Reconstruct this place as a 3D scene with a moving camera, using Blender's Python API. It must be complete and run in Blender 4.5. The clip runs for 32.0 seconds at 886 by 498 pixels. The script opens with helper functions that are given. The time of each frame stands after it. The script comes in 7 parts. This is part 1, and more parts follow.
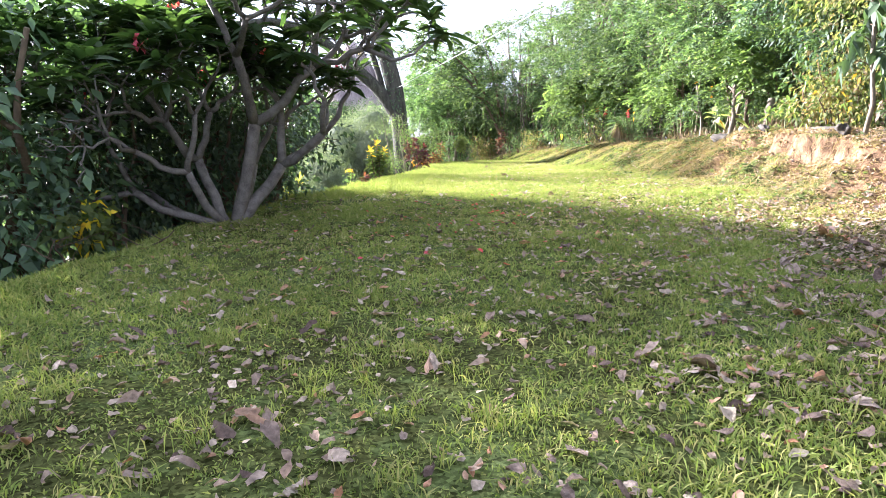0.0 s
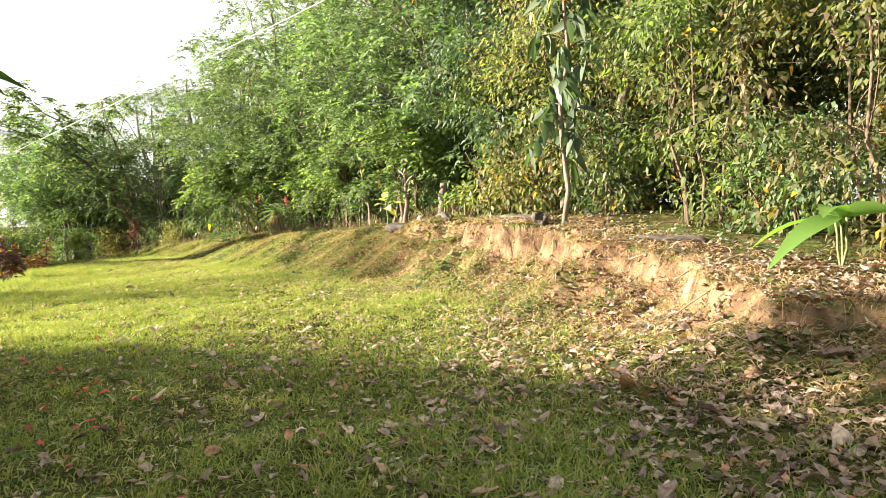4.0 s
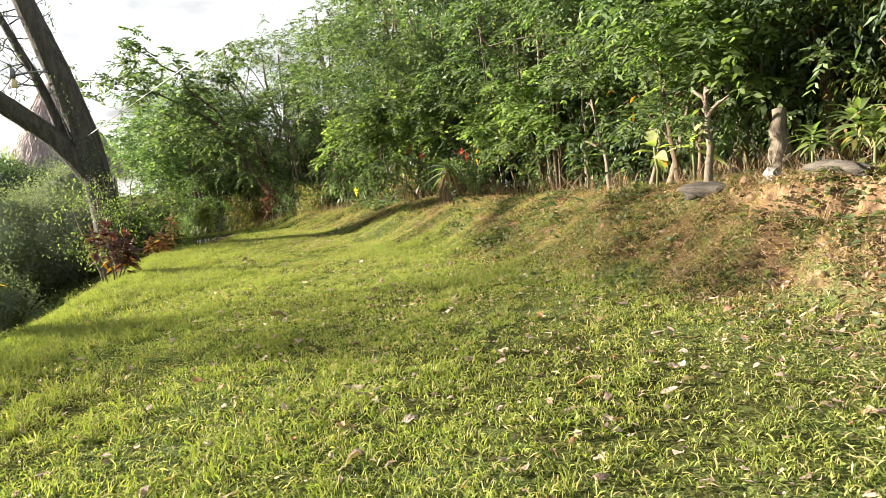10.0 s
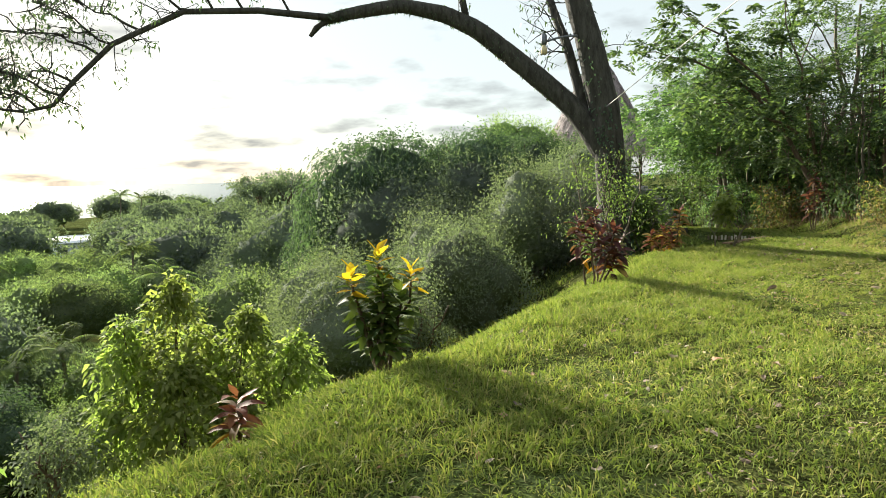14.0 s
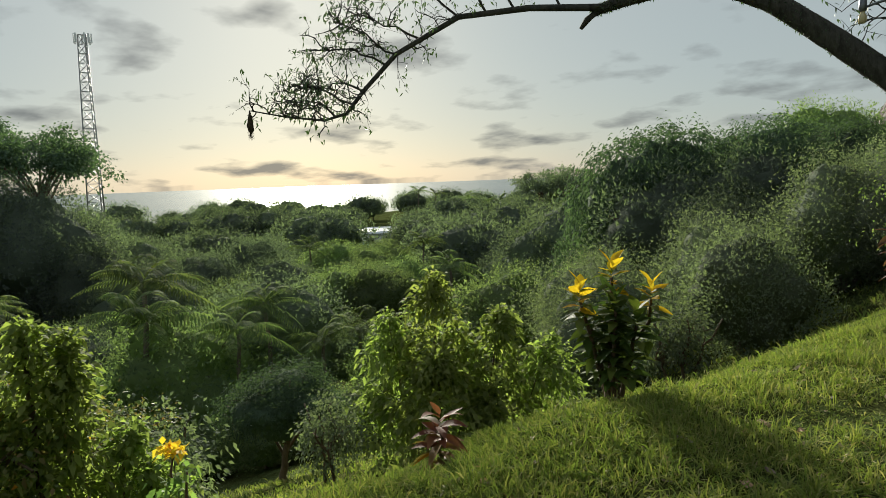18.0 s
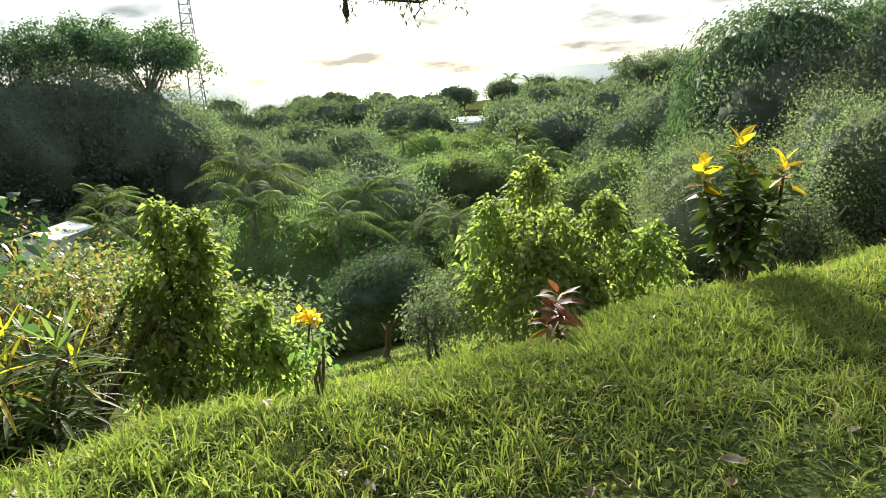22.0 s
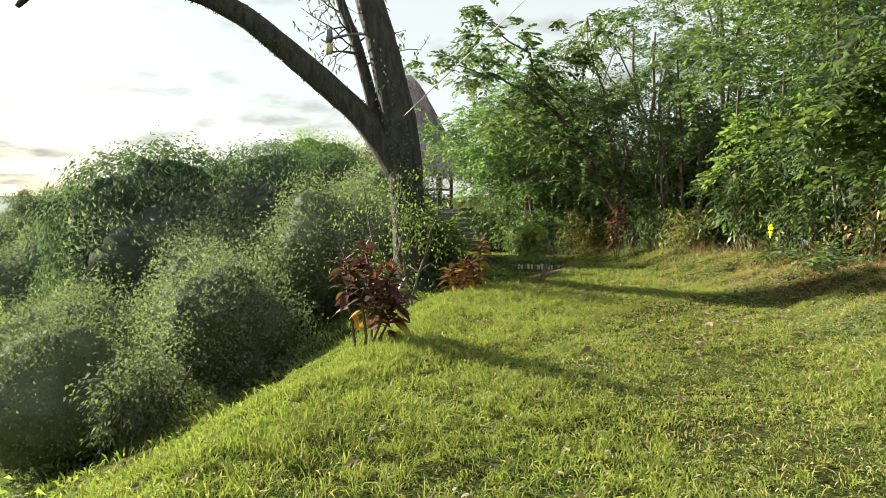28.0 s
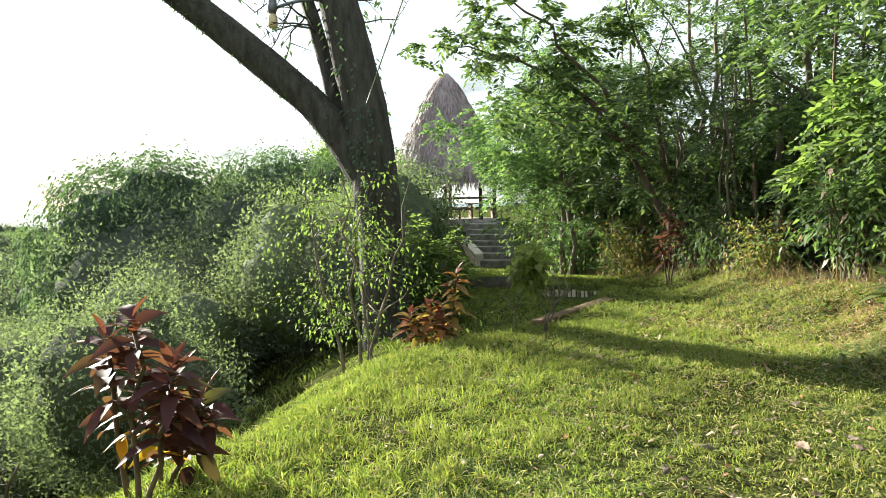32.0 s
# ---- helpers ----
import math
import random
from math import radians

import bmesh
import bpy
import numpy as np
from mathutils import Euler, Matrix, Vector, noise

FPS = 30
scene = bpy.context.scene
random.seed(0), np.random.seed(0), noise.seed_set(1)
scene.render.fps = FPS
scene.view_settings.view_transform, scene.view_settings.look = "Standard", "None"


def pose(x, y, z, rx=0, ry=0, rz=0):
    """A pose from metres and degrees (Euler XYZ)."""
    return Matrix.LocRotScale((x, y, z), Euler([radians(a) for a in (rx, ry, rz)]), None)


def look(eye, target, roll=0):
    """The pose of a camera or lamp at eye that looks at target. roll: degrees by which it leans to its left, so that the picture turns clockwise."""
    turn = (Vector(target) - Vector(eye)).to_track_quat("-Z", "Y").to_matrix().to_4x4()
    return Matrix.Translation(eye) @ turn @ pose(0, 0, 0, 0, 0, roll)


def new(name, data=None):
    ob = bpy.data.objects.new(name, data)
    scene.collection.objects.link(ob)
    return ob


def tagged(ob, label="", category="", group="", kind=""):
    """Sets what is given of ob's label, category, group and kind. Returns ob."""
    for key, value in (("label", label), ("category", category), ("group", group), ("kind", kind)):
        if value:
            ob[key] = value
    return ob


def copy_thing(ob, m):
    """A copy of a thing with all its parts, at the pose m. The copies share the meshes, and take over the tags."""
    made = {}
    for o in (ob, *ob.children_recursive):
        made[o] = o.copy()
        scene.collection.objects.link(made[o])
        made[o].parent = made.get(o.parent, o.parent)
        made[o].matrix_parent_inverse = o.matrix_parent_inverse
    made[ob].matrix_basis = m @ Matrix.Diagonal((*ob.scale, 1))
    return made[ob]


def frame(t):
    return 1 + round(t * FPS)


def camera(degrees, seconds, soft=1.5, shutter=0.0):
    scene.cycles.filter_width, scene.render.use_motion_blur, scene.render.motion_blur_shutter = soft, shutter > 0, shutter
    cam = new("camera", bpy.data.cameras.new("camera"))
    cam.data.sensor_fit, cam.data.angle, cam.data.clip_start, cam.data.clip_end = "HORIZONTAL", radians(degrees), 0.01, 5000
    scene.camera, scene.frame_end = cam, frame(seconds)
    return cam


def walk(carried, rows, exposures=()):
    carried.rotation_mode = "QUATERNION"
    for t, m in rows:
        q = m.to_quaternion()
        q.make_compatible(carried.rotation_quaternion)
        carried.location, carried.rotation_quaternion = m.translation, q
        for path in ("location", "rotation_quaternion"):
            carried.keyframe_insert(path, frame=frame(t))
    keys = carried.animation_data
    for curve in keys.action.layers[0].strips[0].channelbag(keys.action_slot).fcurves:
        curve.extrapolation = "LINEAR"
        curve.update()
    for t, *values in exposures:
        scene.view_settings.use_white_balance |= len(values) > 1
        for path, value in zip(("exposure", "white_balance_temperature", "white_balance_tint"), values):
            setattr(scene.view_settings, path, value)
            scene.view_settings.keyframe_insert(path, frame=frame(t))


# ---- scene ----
cam = camera(67.0, 32.0, soft=0.5)
PATH = [
    (0, (0.038, 0.217, 1.507), (0.017, 2.187, 1.165), -1.2),
    (0.5, (0.111, 0.566, 1.549), (0.373, 2.522, 1.226), -1.1),
    (1, (0.124, 0.947, 1.639), (0.624, 2.872, 1.428), -0.8),
    (1.5, (0.267, 1.369, 1.689), (0.872, 3.273, 1.598), -0.3),
    (2, (0.29, 1.751, 1.695), (1.019, 3.612, 1.625), -1.5),
    (2.5, (0.391, 2.135, 1.693), (1.226, 3.951, 1.606), -2.1),
    (4.5, (0.764, 4.298, 1.713), (1.719, 6.049, 1.576), -2.5),
    (5, (0.848, 4.772, 1.746), (1.728, 6.564, 1.624), -2.3),
    (5.5, (0.903, 5.278, 1.78), (1.608, 7.147, 1.679), -1.8),
    (6, (0.891, 5.779, 1.805), (1.511, 7.675, 1.662), -2.8),
    (6.5, (0.898, 6.307, 1.793), (1.393, 8.235, 1.594), -3.2),
    (7, (0.846, 6.818, 1.786), (1.268, 8.751, 1.495), -3.9),
    (7.5, (0.824, 7.365, 1.836), (1.311, 9.277, 1.503), -5.2),
    (8, (0.864, 7.921, 1.864), (1.335, 9.84, 1.554), -5.4),
    (8.5, (0.836, 8.443, 1.852), (1.281, 10.367, 1.538), -4.8),
    (9, (0.916, 8.996, 1.826), (1.35, 10.924, 1.52), -4.1),
    (9.5, (0.929, 9.516, 1.859), (1.47, 11.421, 1.577), -4.6),
    (10, (0.991, 10.072, 1.89), (1.612, 11.956, 1.633), -5.3),
    (10.5, (1.027, 10.586, 1.939), (1.606, 12.486, 1.702), -4.6),
    (11, (1.099, 11.097, 2.01), (1.611, 13.017, 1.781), -3.5),
    (11.5, (1.251, 11.622, 2.028), (1.717, 13.553, 1.8), -3.0),
    (12, (1.263, 12.161, 2.021), (1.727, 14.09, 1.77), -3.2),
    (12.5, (1.286, 12.675, 2.009), (1.709, 14.611, 1.739), -3.1),
    (13, (1.262, 13.161, 2.028), (1.538, 15.123, 1.759), -2.7),
    (13.5, (1.194, 13.682, 1.987), (1.101, 15.666, 1.754), -3.0),
    (14, (1.01, 14.252, 1.941), (0.195, 16.065, 1.719), -1.3),
    (14.5, (0.975, 14.586, 1.93), (-0.157, 16.222, 1.724), -0.5),
    (15, (0.988, 14.922, 1.929), (-0.346, 16.399, 1.733), -1.7),
    (15.5, (1.0, 15.099, 1.954), (-0.402, 16.514, 1.771), -2.9),
    (17.5, (1.03, 14.988, 1.944), (-0.458, 16.304, 1.715), -2.2),
    (18, (1.034, 14.965, 1.982), (-0.443, 16.296, 1.771), -2.0),
    (18.5, (1.021, 14.938, 2.008), (-0.467, 16.266, 1.865), -2.0),
    (19, (0.984, 14.908, 2.007), (-0.542, 16.197, 1.917), -1.9),
    (19.5, (0.939, 14.877, 1.99), (-0.641, 16.099, 1.897), -2.1),
    (20, (0.925, 14.874, 1.962), (-0.703, 16.028, 1.825), -2.3),
    (20.5, (0.916, 14.867, 1.924), (-0.729, 15.986, 1.722), -2.8),
    (21, (0.9, 14.868, 1.876), (-0.736, 15.981, 1.584), -3.0),
    (21.5, (0.903, 14.855, 1.882), (-0.713, 15.957, 1.466), -3.2),
    (22, (0.895, 14.849, 1.897), (-0.713, 15.92, 1.38), -3.6),
    (22.5, (0.901, 14.834, 1.928), (-0.73, 15.864, 1.399), -4.2),
    (23, (0.897, 14.819, 1.942), (-0.773, 15.81, 1.463), -4.4),
    (23.5, (0.885, 14.81, 1.945), (-0.803, 15.794, 1.521), -4.4),
    (24, (0.895, 14.831, 1.955), (-0.758, 15.892, 1.578), -4.3),
    (24.5, (0.932, 14.921, 1.977), (-0.617, 16.143, 1.649), -4.0),
    (25, (1.024, 15.102, 1.995), (-0.365, 16.514, 1.713), -2.9),
    (25.5, (1.083, 15.344, 1.979), (-0.074, 16.953, 1.717), -2.2),
    (26, (1.041, 15.584, 1.948), (0.195, 17.378, 1.69), -2.0),
    (26.5, (0.983, 15.928, 1.959), (0.452, 17.84, 1.706), -2.0),
    (28.5, (1.011, 17.81, 1.944), (0.818, 19.796, 1.794), -0.3),
    (29, (1.134, 18.297, 2.0), (1.173, 20.292, 1.856), -1.7),
    (29.5, (1.357, 18.781, 2.012), (1.47, 20.773, 1.871), -2.2),
    (30, (1.525, 19.337, 2.0), (1.596, 21.331, 1.865), -2.1),
    (30.5, (1.73, 19.844, 2.026), (1.63, 21.838, 1.91), -0.4),
    (31, (1.784, 20.349, 2.007), (1.479, 22.319, 1.842), -0.9),
    (31.5, (1.83, 20.873, 2.019), (1.489, 22.837, 1.854), -2.3),
    (32, (1.866, 21.401, 2.003), (1.357, 23.33, 1.858), -1.3),
]
EXPOSURES = [(0, 3.3, 5350, 24), (2, 3.05, 5500, 10), (4.5, 2.65, 6800, 14), (6.0, 2.3, 6800, 14), (8.5, 2.35, 6700, 14), (10.5, 2.4, 6400, 14), (13, 2.55, 6200, 11), (13.6, 2.4, 6200, 8), (14.2, 1.7, 6000, 5), (15, 1.0, 5950, 3), (18, 0.9, 5950, 3), (19, 0.75, 5950, 3), (20.5, 0.65, 5950, 3), (21.2, 1.05, 5900, 4), (22.2, 2.1, 5800, 5), (23.2, 2.25, 5800, 5), (24.2, 1.6, 5900, 4), (25, 1.1, 5950, 3), (26.2, 1.1, 5950, 3), (27, 1.55, 6200, 5), (28.5, 2.1, 6300, 6), (32, 2.35, 5950, 6)]
walk(cam, [(t, look(eye, target, roll)) for t, eye, target, roll in PATH], EXPOSURES)

# ---- light ----
SUN_EL, SUN_AZ = radians(17.7), radians(-59.5)
sun_way = Vector((math.sin(SUN_AZ) * math.cos(SUN_EL), math.cos(SUN_AZ) * math.cos(SUN_EL), math.sin(SUN_EL)))
sun = new("sun", bpy.data.lights.new("sun", "SUN"))
sun.data.energy, sun.data.angle, sun.data.color = 5.0, radians(1.6), (1.0, 0.88, 0.7)
sun.matrix_world = look(sun_way * 60, (0, 0, 0))


def world_sky():
    w = bpy.data.worlds.new("sky")
    scene.world = w
    w.use_nodes = True
    nt = w.node_tree
    nt.nodes.clear()
    N, L = nt.nodes.new, nt.links.new
    out, bg, sky = N("ShaderNodeOutputWorld"), N("ShaderNodeBackground"), N("ShaderNodeTexSky")
    sky.sky_type, sky.sun_disc = "NISHITA", False
    sky.sun_elevation, sky.sun_rotation = SUN_EL, SUN_AZ % (2 * math.pi)
    sky.altitude, sky.air_density, sky.dust_density, sky.ozone_density = 30, 1.0, 0.9, 1.0
    co, sep = N("ShaderNodeTexCoord"), N("ShaderNodeSeparateXYZ")
    L(co.outputs["Generated"], sep.inputs[0])
    up = N("ShaderNodeMath"); up.operation = "MAXIMUM"; up.inputs[1].default_value = 0.0
    L(sep.outputs[2], up.inputs[0])
    lift = N("ShaderNodeMath"); lift.operation = "ADD"; lift.inputs[1].default_value = 0.2
    L(up.outputs[0], lift.inputs[0])
    dx, dy = N("ShaderNodeMath"), N("ShaderNodeMath")
    for d, i in ((dx, 0), (dy, 1)):
        d.operation = "DIVIDE"
        L(sep.outputs[i], d.inputs[0]); L(lift.outputs[0], d.inputs[1])
    com = N("ShaderNodeCombineXYZ")
    L(dx.outputs[0], com.inputs[0]); L(dy.outputs[0], com.inputs[1])
    n1 = N("ShaderNodeTexNoise"); n1.inputs["Scale"].default_value = 2.1; n1.inputs["Detail"].default_value = 5; n1.inputs["Roughness"].default_value = 0.5
    L(com.outputs[0], n1.inputs["Vector"])
    r1 = N("ShaderNodeMapRange"); r1.inputs[1].default_value, r1.inputs[2].default_value, r1.inputs[4].default_value = 0.525, 0.69, 0.8
    L(n1.outputs[0], r1.inputs[0])
    # thin high veil that whitens the blue
    veil = N("ShaderNodeMix"); veil.data_type = "RGBA"; veil.inputs[0].default_value = 0.85
    L(sky.outputs[0], veil.inputs[6]); veil.inputs[7].default_value = VEIL
    cl = N("ShaderNodeMix"); cl.data_type = "RGBA"
    L(r1.outputs[0], cl.inputs[0]); L(veil.outputs[2], cl.inputs[6]); cl.inputs[7].default_value = CLOUD
    L(cl.outputs[2], bg.inputs[0])
    bg.inputs[1].default_value = SKY
    L(bg.outputs[0], out.inputs[0])


SKY, VEIL, CLOUD = 0.058, (4.05, 4.1, 3.85, 1), (1.5, 1.47, 1.45, 1)
world_sky()

# ---- materials ----
MATS = {}


def nodes_of(name):
    m = bpy.data.materials.new(name)
    m.use_nodes = True
    nt = m.node_tree
    nt.nodes.clear()
    out = nt.nodes.new("ShaderNodeOutputMaterial")
    MATS[name] = m
    return m, nt.nodes.new, nt.links.new, out


def ramp(N, stops):
    r = N("ShaderNodeValToRGB")
    e = r.color_ramp.elements
    while len(e) < len(stops):
        e.new(0.5)
    for el, (p, c) in zip(e, stops):
        el.position, el.color = p, (*c, 1)
    return r


def leaf_mat(name, cols, glow=0.5, gloss=0.35, tone=(1.1, 1.25), vary=(0.72, 1.3), fine=0.0, rough=0.55):
    """Thin leaf: diffuse, light through the blade and a waxy gloss; the tone varies leaf by leaf."""
    m, N, L, out = nodes_of(name)
    geo = N("ShaderNodeNewGeometry")
    k = len(cols) - 1
    r = ramp(N, [(i / max(k, 1), (min(c[0] * tone[0] + 0.006, 1), c[1], c[2] * tone[1] + 0.008)) for i, c in enumerate(cols)])
    L(geo.outputs["Random Per Island"], r.inputs[0])
    no = N("ShaderNodeTexNoise"); no.inputs["Scale"].default_value = 0.9; no.inputs["Detail"].default_value = 3
    tc = N("ShaderNodeTexCoord"); L(tc.outputs["Object"], no.inputs["Vector"])
    hs = N("ShaderNodeHueSaturation")
    mr = N("ShaderNodeMapRange"); mr.inputs[3].default_value, mr.inputs[4].default_value = 0.65, 1.4
    oi = N("ShaderNodeObjectInfo")
    vr = N("ShaderNodeMapRange"); vr.inputs[3].default_value, vr.inputs[4].default_value = vary
    vm = N("ShaderNodeMath"); vm.operation = "MULTIPLY"
    L(oi.outputs["Random"], vr.inputs[0]); L(vr.outputs[0], vm.inputs[1])
    L(no.outputs[0], mr.inputs[0]); L(mr.outputs[0], vm.inputs[0]); L(vm.outputs[0], hs.inputs["Value"])
    hr = N("ShaderNodeMapRange"); hr.inputs[3].default_value, hr.inputs[4].default_value = 0.485, 0.512
    L(oi.outputs["Random"], hr.inputs[0]); L(hr.outputs[0], hs.inputs["Hue"])
    L(r.outputs[0], hs.inputs["Color"])
    p = N("ShaderNodeBsdfPrincipled")
    p.inputs["Roughness"].default_value = 0.85 if fine else rough
    p.inputs["Specular IOR Level"].default_value = gloss * 0.6
    L(hs.outputs[0], p.inputs["Base Color"])
    if fine:
        f1, fb = N("ShaderNodeTexNoise"), N("ShaderNodeBump")
        f1.inputs["Scale"].default_value, f1.inputs["Detail"].default_value, f1.inputs["Roughness"].default_value = fine, 4, 0.7
        L(tc.outputs["Object"], f1.inputs["Vector"]); L(f1.outputs[0], fb.inputs["Height"])
        fb.inputs["Strength"].default_value, fb.inputs["Distance"].default_value = 0.9, 0.5 / fine
        L(fb.outputs[0], p.inputs["Normal"])
    tr = N("ShaderNodeBsdfTranslucent")
    warm = N("ShaderNodeMix"); warm.data_type = "RGBA"; warm.blend_type = "MULTIPLY"; warm.inputs[0].default_value = 1
    L(hs.outputs[0], warm.inputs[6]); warm.inputs[7].default_value = (1.5, 1.75, 0.72, 1)
    L(warm.outputs[2], tr.inputs[0])
    mx = N("ShaderNodeMixShader"); mx.inputs[0].default_value = glow
    L(p.outputs[0], mx.inputs[1]); L(tr.outputs[0], mx.inputs[2])
    L(mx.outputs[0], out.inputs[0])
    return m


def plain_mat(name, a, b, scale=6.0, rough=0.8, bump=0.3, spec=0.3, metal=0.0, stretch=(1, 1, 1), detail=6):
    m, N, L, out = nodes_of(name)
    tc, mp = N("ShaderNodeTexCoord"), N("ShaderNodeMapping")
    mp.inputs["Scale"].default_value = stretch
    L(tc.outputs["Object"], mp.inputs[0])
    n1, n2 = N("ShaderNodeTexNoise"), N("ShaderNodeTexNoise")
    n1.inputs["Scale"].default_value, n1.inputs["Detail"].default_value = scale, detail
    n2.inputs["Scale"].default_value, n2.inputs["Detail"].default_value = scale * 6.3, 4
    L(mp.outputs[0], n1.inputs["Vector"]); L(mp.outputs[0], n2.inputs["Vector"])
    ad = N("ShaderNodeMath"); ad.operation = "MULTIPLY_ADD"; ad.inputs[1].default_value = 0.45
    L(n2.outputs[0], ad.inputs[0]); L(n1.outputs[0], ad.inputs[2])
    r = ramp(N, [(0.42, a), (0.9, b)])
    L(ad.outputs[0], r.inputs[0])
    p = N("ShaderNodeBsdfPrincipled")
    p.inputs["Roughness"].default_value, p.inputs["Specular IOR Level"].default_value, p.inputs["Metallic"].default_value = rough, spec, metal
    L(r.outputs[0], p.inputs["Base Color"])
    bu = N("ShaderNodeBump"); bu.inputs["Strength"].default_value, bu.inputs["Distance"].default_value = bump, 0.03
    L(ad.outputs[0], bu.inputs["Height"]); L(bu.outputs[0], p.inputs["Normal"])
    L(p.outputs[0], out.inputs[0])
    return m


def ground_mat():
    """Turf over brown loam; where the cut is steep the orange clay lies bare."""
    m, N, L, out = nodes_of("ground_turf")
    tc, geo = N("ShaderNodeTexCoord"), N("ShaderNodeNewGeometry")
    a, b, c = (N("ShaderNodeTexNoise") for _ in range(3))
    for n, s, d in ((a, 0.55, 4), (b, 5.0, 6), (c, 38.0, 5)):
        n.inputs["Scale"].default_value, n.inputs["Detail"].default_value = s, d
        L(tc.outputs["Object"], n.inputs["Vector"])
    mixn = N("ShaderNodeMath"); mixn.operation = "MULTIPLY_ADD"; mixn.inputs[1].default_value = 0.7
    L(b.outputs[0], mixn.inputs[0]); L(a.outputs[0], mixn.inputs[2])
    sp = N("ShaderNodeTexVoronoi"); sp.inputs["Scale"].default_value = 55.0
    L(tc.outputs["Object"], sp.inputs["Vector"])
    spk = N("ShaderNodeMapRange"); spk.inputs[3].default_value, spk.inputs[4].default_value = 0.35, 1.7
    spc = N("ShaderNodeSeparateColor"); L(sp.outputs["Color"], spc.inputs[0]); L(spc.outputs[0], spk.inputs[0])
    # turf colour darkened in place of the shade between the blades
    turf = ramp(N, [(0.6, (0.038, 0.04, 0.016)), (0.82, (0.06, 0.068, 0.022)), (0.95, (0.07, 0.09, 0.03)), (1.0, (0.08, 0.1, 0.038))])
    L(mixn.outputs[0], turf.inputs[0])
    at = N("ShaderNodeAttribute"); at.attribute_name = "bare"
    soil = ramp(N, [(0.35, (0.065, 0.041, 0.025)), (0.6, (0.15, 0.095, 0.055)), (0.8, (0.25, 0.165, 0.1))])
    L(b.outputs[0], soil.inputs[0])
    bm_ = N("ShaderNodeMath"); bm_.operation = "MULTIPLY_ADD"; bm_.inputs[1].default_value = 0.9
    L(b.outputs[0], bm_.inputs[0]); L(at.outputs["Fac"], bm_.inputs[2])
    bf = N("ShaderNodeMapRange"); bf.inputs[1].default_value, bf.inputs[2].default_value = 0.85, 1.1
    L(bm_.outputs[0], bf.inputs[0])
    clay = ramp(N, [(0.3, (0.05, 0.034, 0.022)), (0.45, (0.125, 0.082, 0.05)), (0.6, (0.215, 0.145, 0.088)), (0.75, (0.31, 0.22, 0.14))])
    mp = N("ShaderNodeMapping"); mp.inputs["Scale"].default_value = (4, 4, 2.6)
    L(tc.outputs["Object"], mp.inputs[0])
    st = N("ShaderNodeTexNoise"); st.inputs["Scale"].default_value = 1.3; st.inputs["Detail"].default_value = 7
    L(mp.outputs[0], st.inputs["Vector"]); L(st.outputs[0], clay.inputs[0])
    sep = N("ShaderNodeSeparateXYZ"); L(geo.outputs["Normal"], sep.inputs[0])
    jit = N("ShaderNodeMath"); jit.operation = "MULTIPLY_ADD"; jit.inputs[1].default_value = 0.35
    L(b.outputs[0], jit.inputs[0]); L(sep.outputs[2], jit.inputs[2])
    f = N("ShaderNodeMapRange"); f.inputs[1].default_value, f.inputs[2].default_value = 0.95, 0.78
    f.inputs[3].default_value, f.inputs[4].default_value = 0, 1
    L(jit.outputs[0], f.inputs[0])
    mx = N("ShaderNodeMix"); mx.data_type = "RGBA"
    tv = N("ShaderNodeHueSaturation"); L(turf.outputs[0], tv.inputs["Color"]); L(spk.outputs[0], tv.inputs["Value"])
    L(f.outputs[0], mx.inputs[0]); bmx = N("ShaderNodeMix"); bmx.data_type = "RGBA"
    L(bf.outputs[0], bmx.inputs[0]); L(tv.outputs[0], bmx.inputs[6]); L(soil.outputs[0], bmx.inputs[7]); L(bmx.outputs[2], mx.inputs[6]); L(clay.outputs[0], mx.inputs[7])
    p = N("ShaderNodeBsdfPrincipled"); p.inputs["Roughness"].default_value = 1.0; p.inputs["Specular IOR Level"].default_value = 0.0
    L(mx.outputs[2], p.inputs["Base Color"])
    h = N("ShaderNodeMath"); h.operation = "MULTIPLY_ADD"; h.inputs[1].default_value = 0.5
    L(c.outputs[0], h.inputs[0]); L(st.outputs[0], h.inputs[2])
    bu = N("ShaderNodeBump"); bu.inputs["Strength"].default_value, bu.inputs["Distance"].default_value = 0.7, 0.05
    L(h.outputs[0], bu.inputs["Height"]); L(bu.outputs[0], p.inputs["Normal"])
    L(p.outputs[0], out.inputs[0])
    return m


def water_mat():
    m, N, L, out = nodes_of("sea_water")
    tc = N("ShaderNodeTexCoord")
    n = N("ShaderNodeTexNoise"); n.inputs["Scale"].default_value = 0.05; n.inputs["Detail"].default_value = 8
    L(tc.outputs["Object"], n.inputs["Vector"])
    n2 = N("ShaderNodeTexNoise"); n2.inputs["Scale"].default_value = 0.004; n2.inputs["Detail"].default_value = 3
    L(tc.outputs["Object"], n2.inputs["Vector"])
    r = ramp(N, [(0.3, (0.03, 0.07, 0.09)), (0.7, (0.05, 0.10, 0.12))]); L(n2.outputs[0], r.inputs[0])
    p = N("ShaderNodeBsdfPrincipled"); p.inputs["Roughness"].default_value = 0.22; p.inputs["Specular IOR Level"].default_value = 0.16
    L(r.outputs[0], p.inputs["Base Color"])
    bu = N("ShaderNodeBump"); bu.inputs["Strength"].default_value, bu.inputs["Distance"].default_value = 0.42, 1.5
    L(n.outputs[0], bu.inputs["Height"]); L(bu.outputs[0], p.inputs["Normal"])
    L(p.outputs[0], out.inputs[0])
    return m


